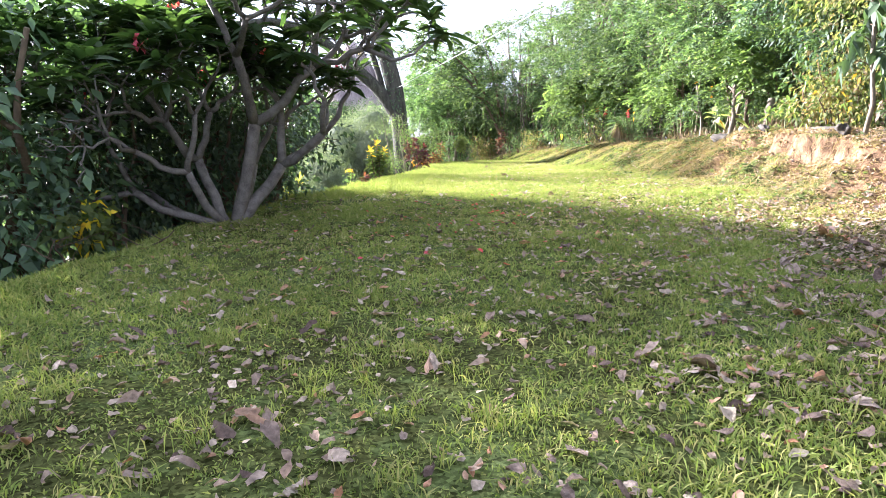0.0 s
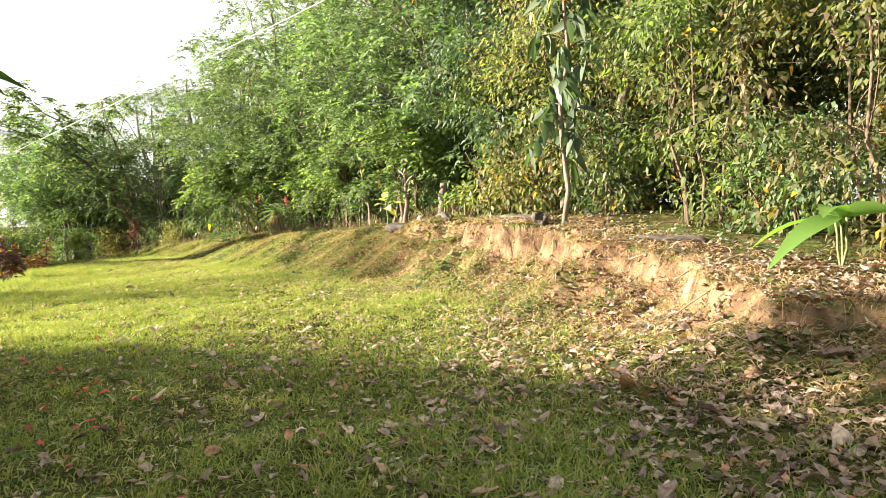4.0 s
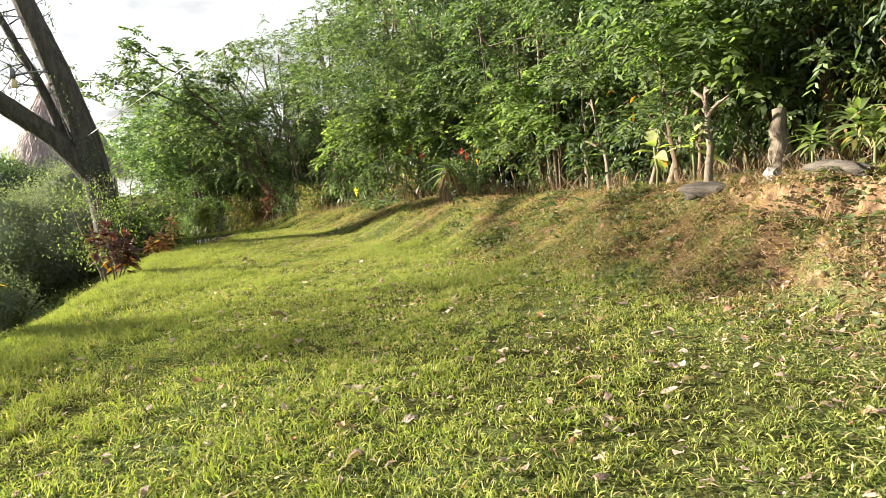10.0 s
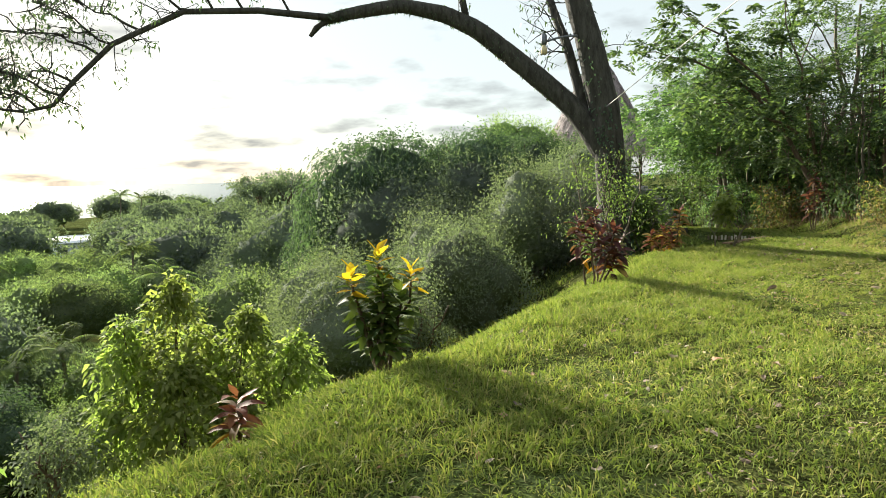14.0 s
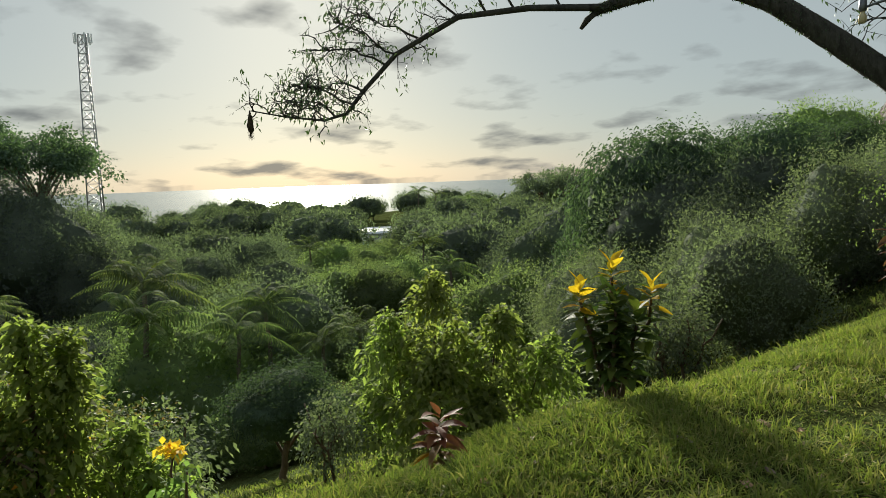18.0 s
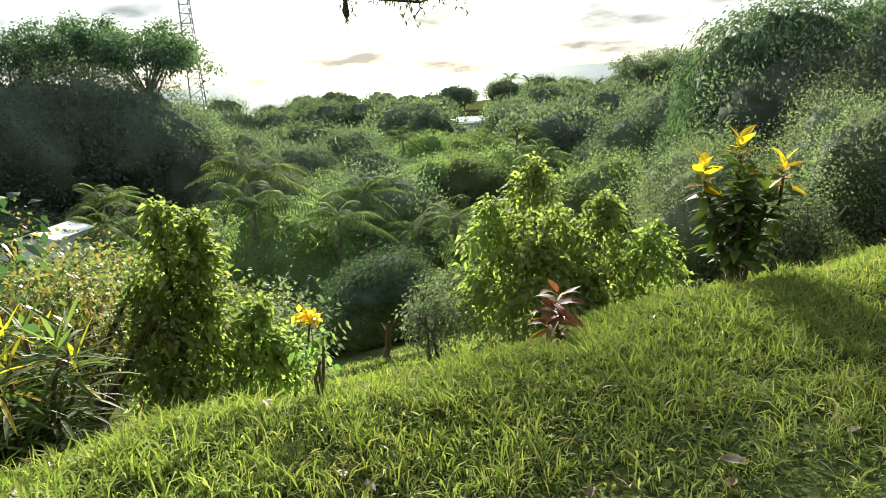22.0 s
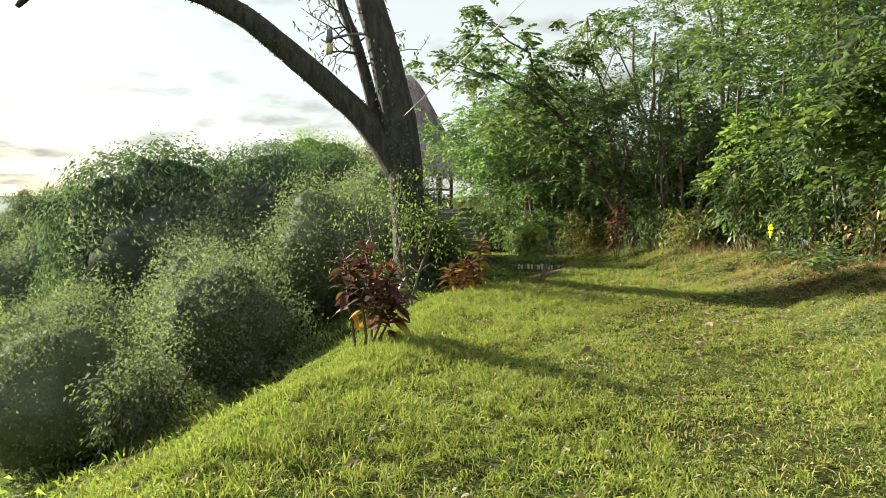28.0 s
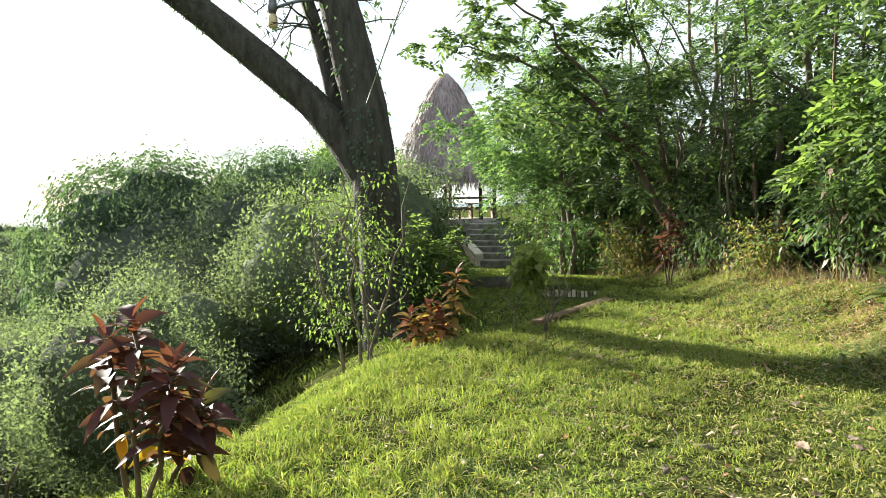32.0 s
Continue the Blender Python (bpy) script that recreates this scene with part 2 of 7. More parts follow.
def dry_leaf_mat():
    m = leaf_mat("dead_leaf", [(0.07, 0.048, 0.034), (0.15, 0.112, 0.083), (0.3, 0.235, 0.185), (0.4, 0.33, 0.26), (0.17, 0.125, 0.09), (0.3, 0.225, 0.165), (0.31, 0.15, 0.065)], glow=0.1, gloss=0.4, tone=(1, 1))
    nt = m.node_tree
    p = next(n for n in nt.nodes if n.type == "BSDF_PRINCIPLED")
    tc, a, bu = nt.nodes.new("ShaderNodeTexCoord"), nt.nodes.new("ShaderNodeTexNoise"), nt.nodes.new("ShaderNodeBump")
    a.inputs["Scale"].default_value, a.inputs["Detail"].default_value, a.inputs["Roughness"].default_value = 70, 6, 0.7
    bu.inputs["Strength"].default_value, bu.inputs["Distance"].default_value = 1.0, 0.02
    nt.links.new(tc.outputs["Object"], a.inputs["Vector"]); nt.links.new(a.outputs[0], bu.inputs["Height"]); nt.links.new(bu.outputs[0], p.inputs["Normal"])
    hs = next(n for n in nt.nodes if n.type == "HUE_SAT")
    no = next(n for n in nt.nodes if n.type == "TEX_NOISE" and n != a)
    no.inputs["Scale"].default_value = 28
    mr = next(n for n in nt.nodes if n.type == "MAP_RANGE" and n.inputs[0].links and n.inputs[0].links[0].from_node == no)
    mr.inputs[1].default_value, mr.inputs[2].default_value, mr.inputs[3].default_value, mr.inputs[4].default_value = 0.3, 0.7, 0.75, 1.9
    return m


ground_mat(); water_mat(); dry_leaf_mat()
leaf_mat("grass_blade", [(0.085, 0.16, 0.025), (0.12, 0.2, 0.033), (0.145, 0.235, 0.038), (0.175, 0.265, 0.048), (0.24, 0.29, 0.078), (0.105, 0.18, 0.03)], glow=0.3, gloss=0.15, tone=(1.3, 1.45), vary=(1.0, 1.0), rough=0.8)
# valley leaves paler and bluer in their colour, in place of haze
leaf_mat("far_leaf_dark", [(0.06, 0.085, 0.045), (0.085, 0.12, 0.055), (0.115, 0.155, 0.062)], glow=0.42, gloss=0.03, tone=(1.1, 1.75), fine=5.0)
leaf_mat("far_leaf_light", [(0.08, 0.125, 0.045), (0.12, 0.175, 0.052), (0.16, 0.215, 0.065)], glow=0.5, gloss=0.03, tone=(1.1, 1.75), fine=5.0)
# a blue tone of 1.6 and more puts haze into tree leaf colour
leaf_mat("feathery_leaf", [(0.045, 0.085, 0.028), (0.085, 0.148, 0.042), (0.145, 0.215, 0.056)], glow=0.36, gloss=0.22, tone=(1.1, 1.6))
leaf_mat("bright_leaf", [(0.075, 0.13, 0.028), (0.11, 0.175, 0.036), (0.155, 0.225, 0.05)], glow=0.48, gloss=0.12, tone=(1.1, 1.75))
leaf_mat("lime_leaf", [(0.11, 0.168, 0.034), (0.153, 0.222, 0.048), (0.216, 0.284, 0.072)], glow=0.55, gloss=0.1, tone=(1.22, 1.6), vary=(0.9, 1.15), rough=0.7)
leaf_mat("variegated_leaf", [(0.14, 0.22, 0.05), (0.25, 0.31, 0.1), (0.3, 0.34, 0.14)], glow=0.45, gloss=0.6)
leaf_mat("yellowing_leaf", [(0.06, 0.1, 0.028), (0.1, 0.135, 0.036), (0.15, 0.15, 0.045), (0.17, 0.11, 0.04)], glow=0.4)
leaf_mat("weed_leaf", [(0.08, 0.13, 0.05), (0.11, 0.17, 0.06), (0.16, 0.22, 0.09), (0.22, 0.22, 0.09)], glow=0.45, gloss=0.3)
leaf_mat("dark_leaf", [(0.035, 0.072, 0.024), (0.055, 0.105, 0.03), (0.085, 0.145, 0.04)], glow=0.28, gloss=0.7, tone=(1.1, 1.75))
leaf_mat("mango_leaf", [(0.05, 0.088, 0.032), (0.06, 0.105, 0.038), (0.078, 0.128, 0.045)], glow=0.34, gloss=0.1, tone=(1.1, 1.75), fine=7.0)
leaf_mat("scrub_leaf", [(0.1, 0.135, 0.08), (0.125, 0.165, 0.095), (0.15, 0.19, 0.11)], glow=0.35, gloss=0.05, fine=12.0)
leaf_mat("palm_leaf", [(0.06, 0.1, 0.035), (0.09, 0.135, 0.045), (0.14, 0.18, 0.06)], glow=0.45, gloss=0.15, rough=0.85)
leaf_mat("bronze_leaf", [(0.12, 0.045, 0.032), (0.2, 0.085, 0.045), (0.22, 0.15, 0.06), (0.08, 0.065, 0.03)], glow=0.4, gloss=0.12, tone=(1, 1))
leaf_mat("croton_leaf", [(0.045, 0.085, 0.02), (0.07, 0.12, 0.024), (0.12, 0.16, 0.03)], glow=0.42, gloss=0.25)
leaf_mat("croton_yellow", [(0.6, 0.37, 0.02), (0.72, 0.48, 0.025), (0.6, 0.45, 0.03)], glow=0.62, tone=(1, 1))
leaf_mat("croton_streak", [(0.3, 0.34, 0.035), (0.45, 0.4, 0.035), (0.6, 0.46, 0.03)], glow=0.5, tone=(1, 1))
leaf_mat("cordyline_leaf", [(0.05, 0.022, 0.022), (0.085, 0.034, 0.03), (0.11, 0.05, 0.035), (0.075, 0.075, 0.028)], glow=0.4, gloss=0.35, tone=(1, 1))
leaf_mat("cordyline_red", [(0.1, 0.034, 0.03), (0.17, 0.055, 0.042)], glow=0.3, tone=(1, 1))
leaf_mat("orange_leaf", [(0.5, 0.21, 0.015), (0.52, 0.28, 0.03)], glow=0.4, tone=(1, 1))
leaf_mat("plumeria_leaf", [(0.025, 0.06, 0.015), (0.04, 0.085, 0.02), (0.06, 0.11, 0.025)], glow=0.4, gloss=0.5)
leaf_mat("banana_leaf", [(0.07, 0.16, 0.02), (0.1, 0.2, 0.03)], glow=0.5, gloss=0.5)
leaf_mat("red_petal", [(0.5, 0.04, 0.06), (0.62, 0.12, 0.14)], glow=0.3, tone=(1, 1))
leaf_mat("yellow_petal", [(0.75, 0.62, 0.05), (0.7, 0.56, 0.03)], glow=0.4)
leaf_mat("dry_grass", [(0.27, 0.2, 0.11), (0.38, 0.295, 0.17), (0.19, 0.135, 0.078)], glow=0.35, tone=(1, 1))
leaf_mat("thicket_leaf", [(0.06, 0.09, 0.02), (0.1, 0.14, 0.03), (0.15, 0.19, 0.04), (0.11, 0.085, 0.035), (0.21, 0.22, 0.05), (0.085, 0.12, 0.03)], glow=0.42, tone=(1.1, 1.75))
leaf_mat("pale_straw", [(0.3, 0.27, 0.12), (0.42, 0.37, 0.18), (0.24, 0.17, 0.09)], glow=0.3, tone=(1, 1))
leaf_mat("dead_stalk", [(0.12, 0.085, 0.05), (0.2, 0.145, 0.085), (0.28, 0.22, 0.13)], glow=0.2, tone=(1, 1))
leaf_mat("thatch_straw", [(0.13, 0.12, 0.095), (0.2, 0.188, 0.15), (0.3, 0.28, 0.23)], glow=0.05, gloss=0.2)
plain_mat("bark_grey", (0.018, 0.017, 0.014), (0.082, 0.078, 0.068), 9, 0.95, 1.0, stretch=(1, 1, 0.22))
plain_mat("clay_clod", (0.10, 0.066, 0.036), (0.3, 0.21, 0.12), 20, 0.95, 0.6)
plain_mat("grey_stone", (0.12, 0.11, 0.10), (0.3, 0.28, 0.26), 9, 0.9, 0.6)
plain_mat("bark_pale", (0.065, 0.052, 0.04), (0.2, 0.17, 0.13), 7, 0.85, 0.5, stretch=(1, 1, 0.4))
plain_mat("bark_brown", (0.05, 0.035, 0.025), (0.15, 0.11, 0.075), 8, 0.9, 0.6, stretch=(1, 1, 0.3))
plain_mat("plumeria_bark", (0.07, 0.06, 0.055), (0.21, 0.19, 0.175), 9, 0.8, 0.5)
plain_mat("old_log", (0.014, 0.012, 0.01), (0.1, 0.09, 0.076), 8, 0.9, 0.9, stretch=(0.3, 3, 3))
plain_mat("step_stone", (0.09, 0.085, 0.08), (0.3, 0.28, 0.25), 4, 0.9, 0.7)
plain_mat("dark_stone", (0.035, 0.034, 0.026), (0.15, 0.14, 0.115), 5, 0.95, 0.8)
plain_mat("cobble_stone", (0.2, 0.17, 0.12), (0.42, 0.36, 0.26), 9, 0.9, 0.5)
plain_mat("wall_plaster", (0.45, 0.40, 0.33), (0.62, 0.57, 0.49), 5, 0.9, 0.4)
plain_mat("weathered_timber", (0.10, 0.075, 0.05), (0.26, 0.2, 0.14), 5, 0.85, 0.5, stretch=(0.4, 3, 3))
plain_mat("curb_timber", (0.045, 0.03, 0.022), (0.2, 0.125, 0.08), 5, 0.85, 0.6)
plain_mat("white_paint", (0.72, 0.74, 0.76), (0.82, 0.83, 0.84), 2, 0.6, 0.1)
plain_mat("sheet_roof", (0.6, 0.64, 0.7), (0.75, 0.78, 0.82), 1.5, 0.4, 0.15, spec=0.5)
plain_mat("blue_paint", (0.25, 0.4, 0.55), (0.35, 0.5, 0.62), 2, 0.6, 0.1)
plain_mat("dark_glass", (0.015, 0.02, 0.025), (0.03, 0.035, 0.04), 1, 0.1, 0.0, spec=0.6)
plain_mat("steel", (0.2, 0.2, 0.2), (0.34, 0.34, 0.34), 5, 0.5, 0.1, metal=0.6)
plain_mat("lamp_metal", (0.10, 0.11, 0.13), (0.2, 0.21, 0.23), 12, 0.4, 0.1, metal=0.7)
plain_mat("amber_glass", (0.5, 0.41, 0.2), (0.66, 0.57, 0.34), 4, 0.15, 0.0, spec=0.6)
plain_mat("nettle_stem", (0.08, 0.1, 0.04), (0.14, 0.16, 0.07), 8, 0.7, 0.2)
plain_mat("cable_grey", (0.45, 0.45, 0.44), (0.58, 0.58, 0.56), 20, 0.6, 0.1)
plain_mat("nest_fibre", (0.03, 0.022, 0.015), (0.09, 0.065, 0.04), 30, 0.95, 0.9)
plain_mat("road_concrete", (0.35, 0.34, 0.32), (0.5, 0.48, 0.45), 2, 0.85, 0.2)
MAT = MATS


# ---- geometry helpers ----
def fast(name, V, F, smooth=False):
    me = bpy.data.meshes.new(name)
    V, F = np.asarray(V, np.float32).reshape(-1, 3), np.asarray(F, np.int32)
    n, k = F.shape
    me.vertices.add(len(V)); me.vertices.foreach_set("co", V.ravel())
    me.loops.add(n * k); me.loops.foreach_set("vertex_index", F.ravel())
    me.polygons.add(n); me.polygons.foreach_set("loop_start", np.arange(0, n * k, k, dtype=np.int32))
    if smooth:
        me.polygons.foreach_set("use_smooth", np.ones(n, bool))
    me.update(calc_edges=True)
    return me


def part(name, data, material, parent=None, label="", at=None):
    """One mesh object from a mesh or a bmesh, under a thing or a part."""
    if isinstance(data, bmesh.types.BMesh):
        me = bpy.data.meshes.new(name)
        data.to_mesh(me); data.free()
    else:
        me = data
    if not me.materials:
        me.materials.append(MAT[material])
    ob = new(name, me)
    if at is not None:
        ob.matrix_basis = at
    if parent is not None:
        ob.parent = parent
    return tagged(ob, label)


def thing(name, m, label, category, group="", kind=""):
    ob = new(name)
    ob.empty_display_size = 0.2
    ob.matrix_basis = m
    return tagged(ob, label, category, group, kind)


def unit(v):
    return v / np.maximum(np.linalg.norm(v, axis=-1, keepdims=True), 1e-9)


def join(pairs):
    """One vertex and face array out of several with the same face size."""
    V, F, o = [], [], 0
    for v, f in pairs:
        V.append(v); F.append(f + o); o += len(v)
    return np.concatenate(V), np.concatenate(F)


def lozenges(P, D, L, W, rng, droop=0.15, roll=0.6, fat=0.45):
    """Bent four-point leaves at P along D, two triangles each."""
    n = len(P)
    L, W = np.broadcast_to(L, n)[:, None], np.broadcast_to(W, n)[:, None]
    D = unit(D)
    S = np.cross(D, np.array([0, 0, 1.0]))
    bad = np.linalg.norm(S, axis=1) < 0.05
    S[bad] = (1, 0, 0)
    S = unit(S)
    U = np.cross(S, D)
    a = rng.normal(0, roll, n)[:, None]
    S = S * np.cos(a) + U * np.sin(a)
    mid = P + D * L * fat
    tip = P + D * L - np.array([0, 0, 1.0]) * L * droop
    V = np.stack([P, mid + S * W / 2, tip, mid - S * W / 2], 1).reshape(-1, 3)
    i = np.arange(n, dtype=np.int32)[:, None] * 4
    F = np.stack([i + [0, 1, 3], i + [1, 2, 3]], 1).reshape(-1, 3)
    return V, F


def strips(P, D, L, W, rng, droop=0.3, fold=0.15, n=4, roll=0.3, wave=0.0, prof=None):
    """Long leaves with a midrib: n segments, three points across, four triangles' worth of quads a segment."""
    k = len(P)
    L, W = np.broadcast_to(L, k)[:, None], np.broadcast_to(W, k)[:, None]
    droop = np.broadcast_to(droop, k)[:, None]
    D = unit(D)
    S = np.cross(D, np.array([0, 0, 1.0]))
    S[np.linalg.norm(S, axis=1) < 0.05] = (1, 0, 0)
    S = unit(S)
    U = np.cross(S, D)
    a = rng.normal(0, roll, k)[:, None]
    S, U = S * np.cos(a) + U * np.sin(a), U * np.cos(a) - S * np.sin(a)
    prof = prof or (lambda s: math.sin(math.pi * (0.06 + 0.92 * s ** 0.8)))
    rows = []
    for j in range(n + 1):
        s = j / n
        c = P + D * L * s - np.array([0, 0, 1.0]) * L * droop * s * s
        w = W * 0.5 * prof(s)
        wv = wave * W * math.sin(7 * s)
        rows += [c + S * w + U * (fold * w + wv), c, c - S * w + U * (fold * w - wv)]
    V = np.stack(rows, 1).reshape(-1, 3)
    base = np.arange(k, dtype=np.int32)[:, None] * (3 * (n + 1))
    F = []
    for j in range(n):
        o = 3 * j
        F += [base + [o, o + 1, o + 4, o + 3], base + [o + 1, o + 2, o + 5, o + 4]]
    return V, np.stack(F, 1).reshape(-1, 4)


def tube(pts, radii, sides=8, seed=0, rough=0.0):
    """A tapered limb along pts, as quads, closed at both ends with fans of quads."""
    pts, radii = np.asarray(pts, float), np.broadcast_to(radii, len(pts)).astype(float)
    T = unit(np.gradient(pts, axis=0))
    ref = np.array([1.0, 0.1, 0.0]) if abs(T[0][2]) > 0.7 else np.array([0, 0, 1.0])
    rng = np.random.default_rng(seed)
    V = []
    ang = np.arange(sides) * 2 * np.pi / sides
    for p, t, r in zip(pts, T, radii):
        a = unit(np.cross(t, ref)); b = np.cross(t, a)
        rr = r * (1 + rough * rng.normal(0, 1, sides))
        V.append(p + np.outer(np.cos(ang) * rr, a) + np.outer(np.sin(ang) * rr, b))
    n = len(pts)
    V = np.concatenate(V + [pts[:1], pts[-1:]])
    F = []
    for j in range(n - 1):
        for s in range(sides):
            q = (s + 1) % sides
            F.append((j * sides + s, j * sides + q, (j + 1) * sides + q, (j + 1) * sides + s))
    for s in range(0, sides, 2):
        F.append((n * sides, (s + 2) % sides, s + 1, s))
        o = (n - 1) * sides
        F.append((n * sides + 1, o + s, o + s + 1, o + (s + 2) % sides))
    return V, np.array(F, np.int32)


def bend(a, b, rise, n=7, seed=0, jit=0.0):
    """Points from a to b that arch by rise in the middle, with a little irregularity."""
    rng = np.random.default_rng(seed)
    s = np.linspace(0, 1, n)[:, None]
    P = np.asarray(a) * (1 - s) + np.asarray(b) * s + np.array([0, 0, rise]) * 4 * s * (1 - s)
    P[1:-1] += rng.normal(0, jit, (n - 2, 3))
    return P


def box_bm(bm, size, m=None, bevel=0.01):
    g = bmesh.ops.create_cube(bm, size=1)
    bmesh.ops.scale(bm, vec=size, verts=g["verts"])
    if bevel:
        es = list({e for v in g["verts"] for e in v.link_edges})
        r = bmesh.ops.bevel(bm, geom=es, offset=bevel, segments=1, affect="EDGES")
        vs = list({v for f in r["faces"] for v in f.verts} | {v for v in g["verts"] if v.is_valid})
    else:
        vs = g["verts"]
    if m is not None:
        bmesh.ops.transform(bm, matrix=m, verts=vs)
    return bm


def box(size, bevel=0.01, rough=0.0, seed=0):
    bm = bmesh.new()
    box_bm(bm, size, None, bevel)
    if rough:
        r = random.Random(seed)
        for v in bm.verts:
            v.co += Vector([r.uniform(-rough, rough) for _ in range(3)])
    return bm


def smooth(t):
    t = np.clip(t, 0, 1)
    return t * t * (3 - 2 * t)


def wob(x, y, s=1.0, k=0.0):
    """Cheap smooth unevenness of about plus or minus one."""
    return (np.sin(1.7 * s * x + 0.6 + k) * np.cos(1.3 * s * y - 0.4 + 2 * k) + 0.6 * np.sin(3.1 * s * x - 2.3 * s * y + k) + 0.4 * np.cos(5.3 * s * y + 4.1 * s * x)) / 2


# ---- the lie of the land ----
def grain(x, y):
    """Smooth lattice noise between minus one and one."""
    i, j = np.floor(x), np.floor(y)
    u, v = smooth(x - i), smooth(y - j)
    at = lambda a, b: np.modf(np.abs(np.sin(a * 127.1 + b * 311.7) * 43758.5453))[0]
    return 2 * ((at(i, j) * (1 - u) + at(i + 1, j) * u) * (1 - v) + (at(i, j + 1) * (1 - u) + at(i + 1, j + 1) * u) * v) - 1


def land(x, y):
    x, y = np.asarray(x, float), np.asarray(y, float)
    z0 = np.interp(y, [-20, 0, 3, 6, 12, 17, 22, 27, 31, 35, 40, 44, 48, 51, 54], [0.1, 0.16, 0.25, 0.31, 0.39, 0.33, 0.22, 0.14, 0.12, -0.02, -0.27, -0.6, -0.8, -0.6, 0.0])
    lip = np.interp(y, [-20, 4, 9, 13, 16, 18.5, 20.5, 22.5, 25, 28, 30.5, 33, 37, 45, 60, 90], [-4.5, -3.6, -3.4, -2.5, -1.85, -1.6, -1.35, -1.05, -0.9, -0.75, -0.7, -1.2, -2.8, -6, -9.5, -11])
    lip = lip + 0.12 * np.sin(1.9 * y) + 0.07 * np.sin(4.3 * y + 1)
    d = np.maximum(lip - x, 0)
    fall = np.interp(d, [0, 0.5, 1.2, 3, 6, 10, 16, 24, 36, 60, 150, 300, 400, 440, 500, 3000], [0, 0.17, 0.6, 1.6, 2.95, 4.7, 7.2, 10, 12, 13.3, 14.2, 18, 22, 26, 30, 60])
    z = z0 - fall
    toe = np.interp(y, [-20, 5, 7.5, 9, 11, 14, 17, 20, 23, 26, 30, 34, 38, 45, 60], [4.6, 4.7, 5.0, 5.45, 5.8, 5.9, 5.1, 4.6, 4.2, 4.0, 3.6, 3.0, 2.2, 0.8, 0.5])
    w = np.interp(y, [5, 9, 13, 15, 18, 24, 30, 36], [0.75, 0.95, 0.85, 1.3, 2.5, 2.6, 2.3, 1.6])
    steep = np.interp(y, [3, 6, 14.5, 17.5], [0.85, 1, 1, 0])
    toe, w = toe - 0.5 * steep, w + 0.5 * steep
    h = np.interp(y, [-20, 4, 7.5, 10, 12, 15, 17, 20, 23, 26, 30, 34, 45], [0.3, 0.42, 0.56, 0.8, 0.95, 1.05, 1.0, 0.85, 0.8, 0.85, 0.6, 0.5, 0.35])
    crumble = 0.13 * grain(1.7 * y, 1.3 * x) + 0.075 * grain(4.9 * y + 7, 3.7 * x) + 0.05 * grain(11.3 * y, 9.1 * x + 3)
    t = (x - toe - 0.16 * np.sin(2.3 * y) - 0.1 * np.sin(5.9 * y + 0.7) - steep * crumble) / w
    face = 0.34 + 0.1 * np.sin(1.7 * y) + 0.06 * np.sin(4.7 * y + 1)
    hard = (1 - face) * smooth(t / 0.95) + face * smooth((t - 0.74) / 0.17)
    z = z + h * (steep * hard + (1 - steep) * smooth(t)) + 0.03 * np.clip(x - toe - w, 0, 5)
    z = z - np.interp(x - toe, [7, 12, 30, 60, 900], [0, 1.2, 7, 11, 24])
    # hollow beyond the end of the lawn, and the knoll of the shelter
    edge = np.interp(y, [29, 31.24, 34.73, 38], [0.1, 0.62, 1.63, 1.62])
    back = np.interp(x, [-0.6, 0.0], [40.0, 37.5])
    f = smooth((edge - x) / 0.5) * smooth((y - 29.4 - 1.6 * (x + 0.3)) / 1.6) * smooth((back - y) / 0.3 + 0.8)
    z = z - f * np.maximum(z - np.interp(y, [30, 33, 37.5, 40], [-0.2, -0.4, -0.5, -0.52]), 0)
    r = np.hypot(x + 8.1, y - 60.6)
    k = smooth((12.0 - r) / 6.0)
    z = z * (1 - k) + 0.62 * k
    z = z - np.interp(y, [65, 70, 82, 115, 175, 2000], [0, 2, 8, 16, 45, 90]) * smooth((x + 22) / 12)
    near = np.clip(1.2 - np.abs(x - 1) / 60, 0.15, 1)
    return z + 0.02 * wob(x, y, 1.3) * near + 0.012 * wob(x, y, 4.1, 1) + 0.9 * wob(x, y, 0.03) * np.clip((d - 20) / 60, 0, 1)


def at_land(x, y, rz=0, dz=0.0, s=1.0, rx=0, ry=0):
    return pose(x, y, float(land(x, y)) + dz, rx, ry, rz) @ Matrix.Scale(s, 4)


def bareness(x, y):
    """How far the earth shows: on the bank and under the leaf fall by the wood."""
    toe = np.interp(y, [-20, 5, 7.5, 9, 11, 14, 17, 20, 26, 34], [4.2, 4.2, 4.4, 4.8, 5.2, 5.3, 4.9, 4.8, 4.4, 3.4])
    return np.clip(0.75 * smooth((x - toe) / 1.0) * (0.5 + 0.45 * wob(x, y, 1.9, 1) + 0.25 * wob(x, y, 4.3, 2)) + 0.25 * smooth((x - 1.5) / 2.5) * smooth((9 - y) / 5) + np.interp(y, [7, 9, 12, 15], [0.25, 0.45, 0.35, 0.12]) * smooth((x - np.interp(y, [9, 14, 18, 22], [5.0, 5.3, 5.3, 5.6])) / 0.5) * smooth((7.6 - x) / 0.8) * smooth((y - 6) / 1.5) * smooth((22.5 - y) / 2.5) * (0.6 + 0.6 * wob(x, y, 2.6, 5)) + 0.12 * wob(x, y, 0.7, 4), 0, 1)


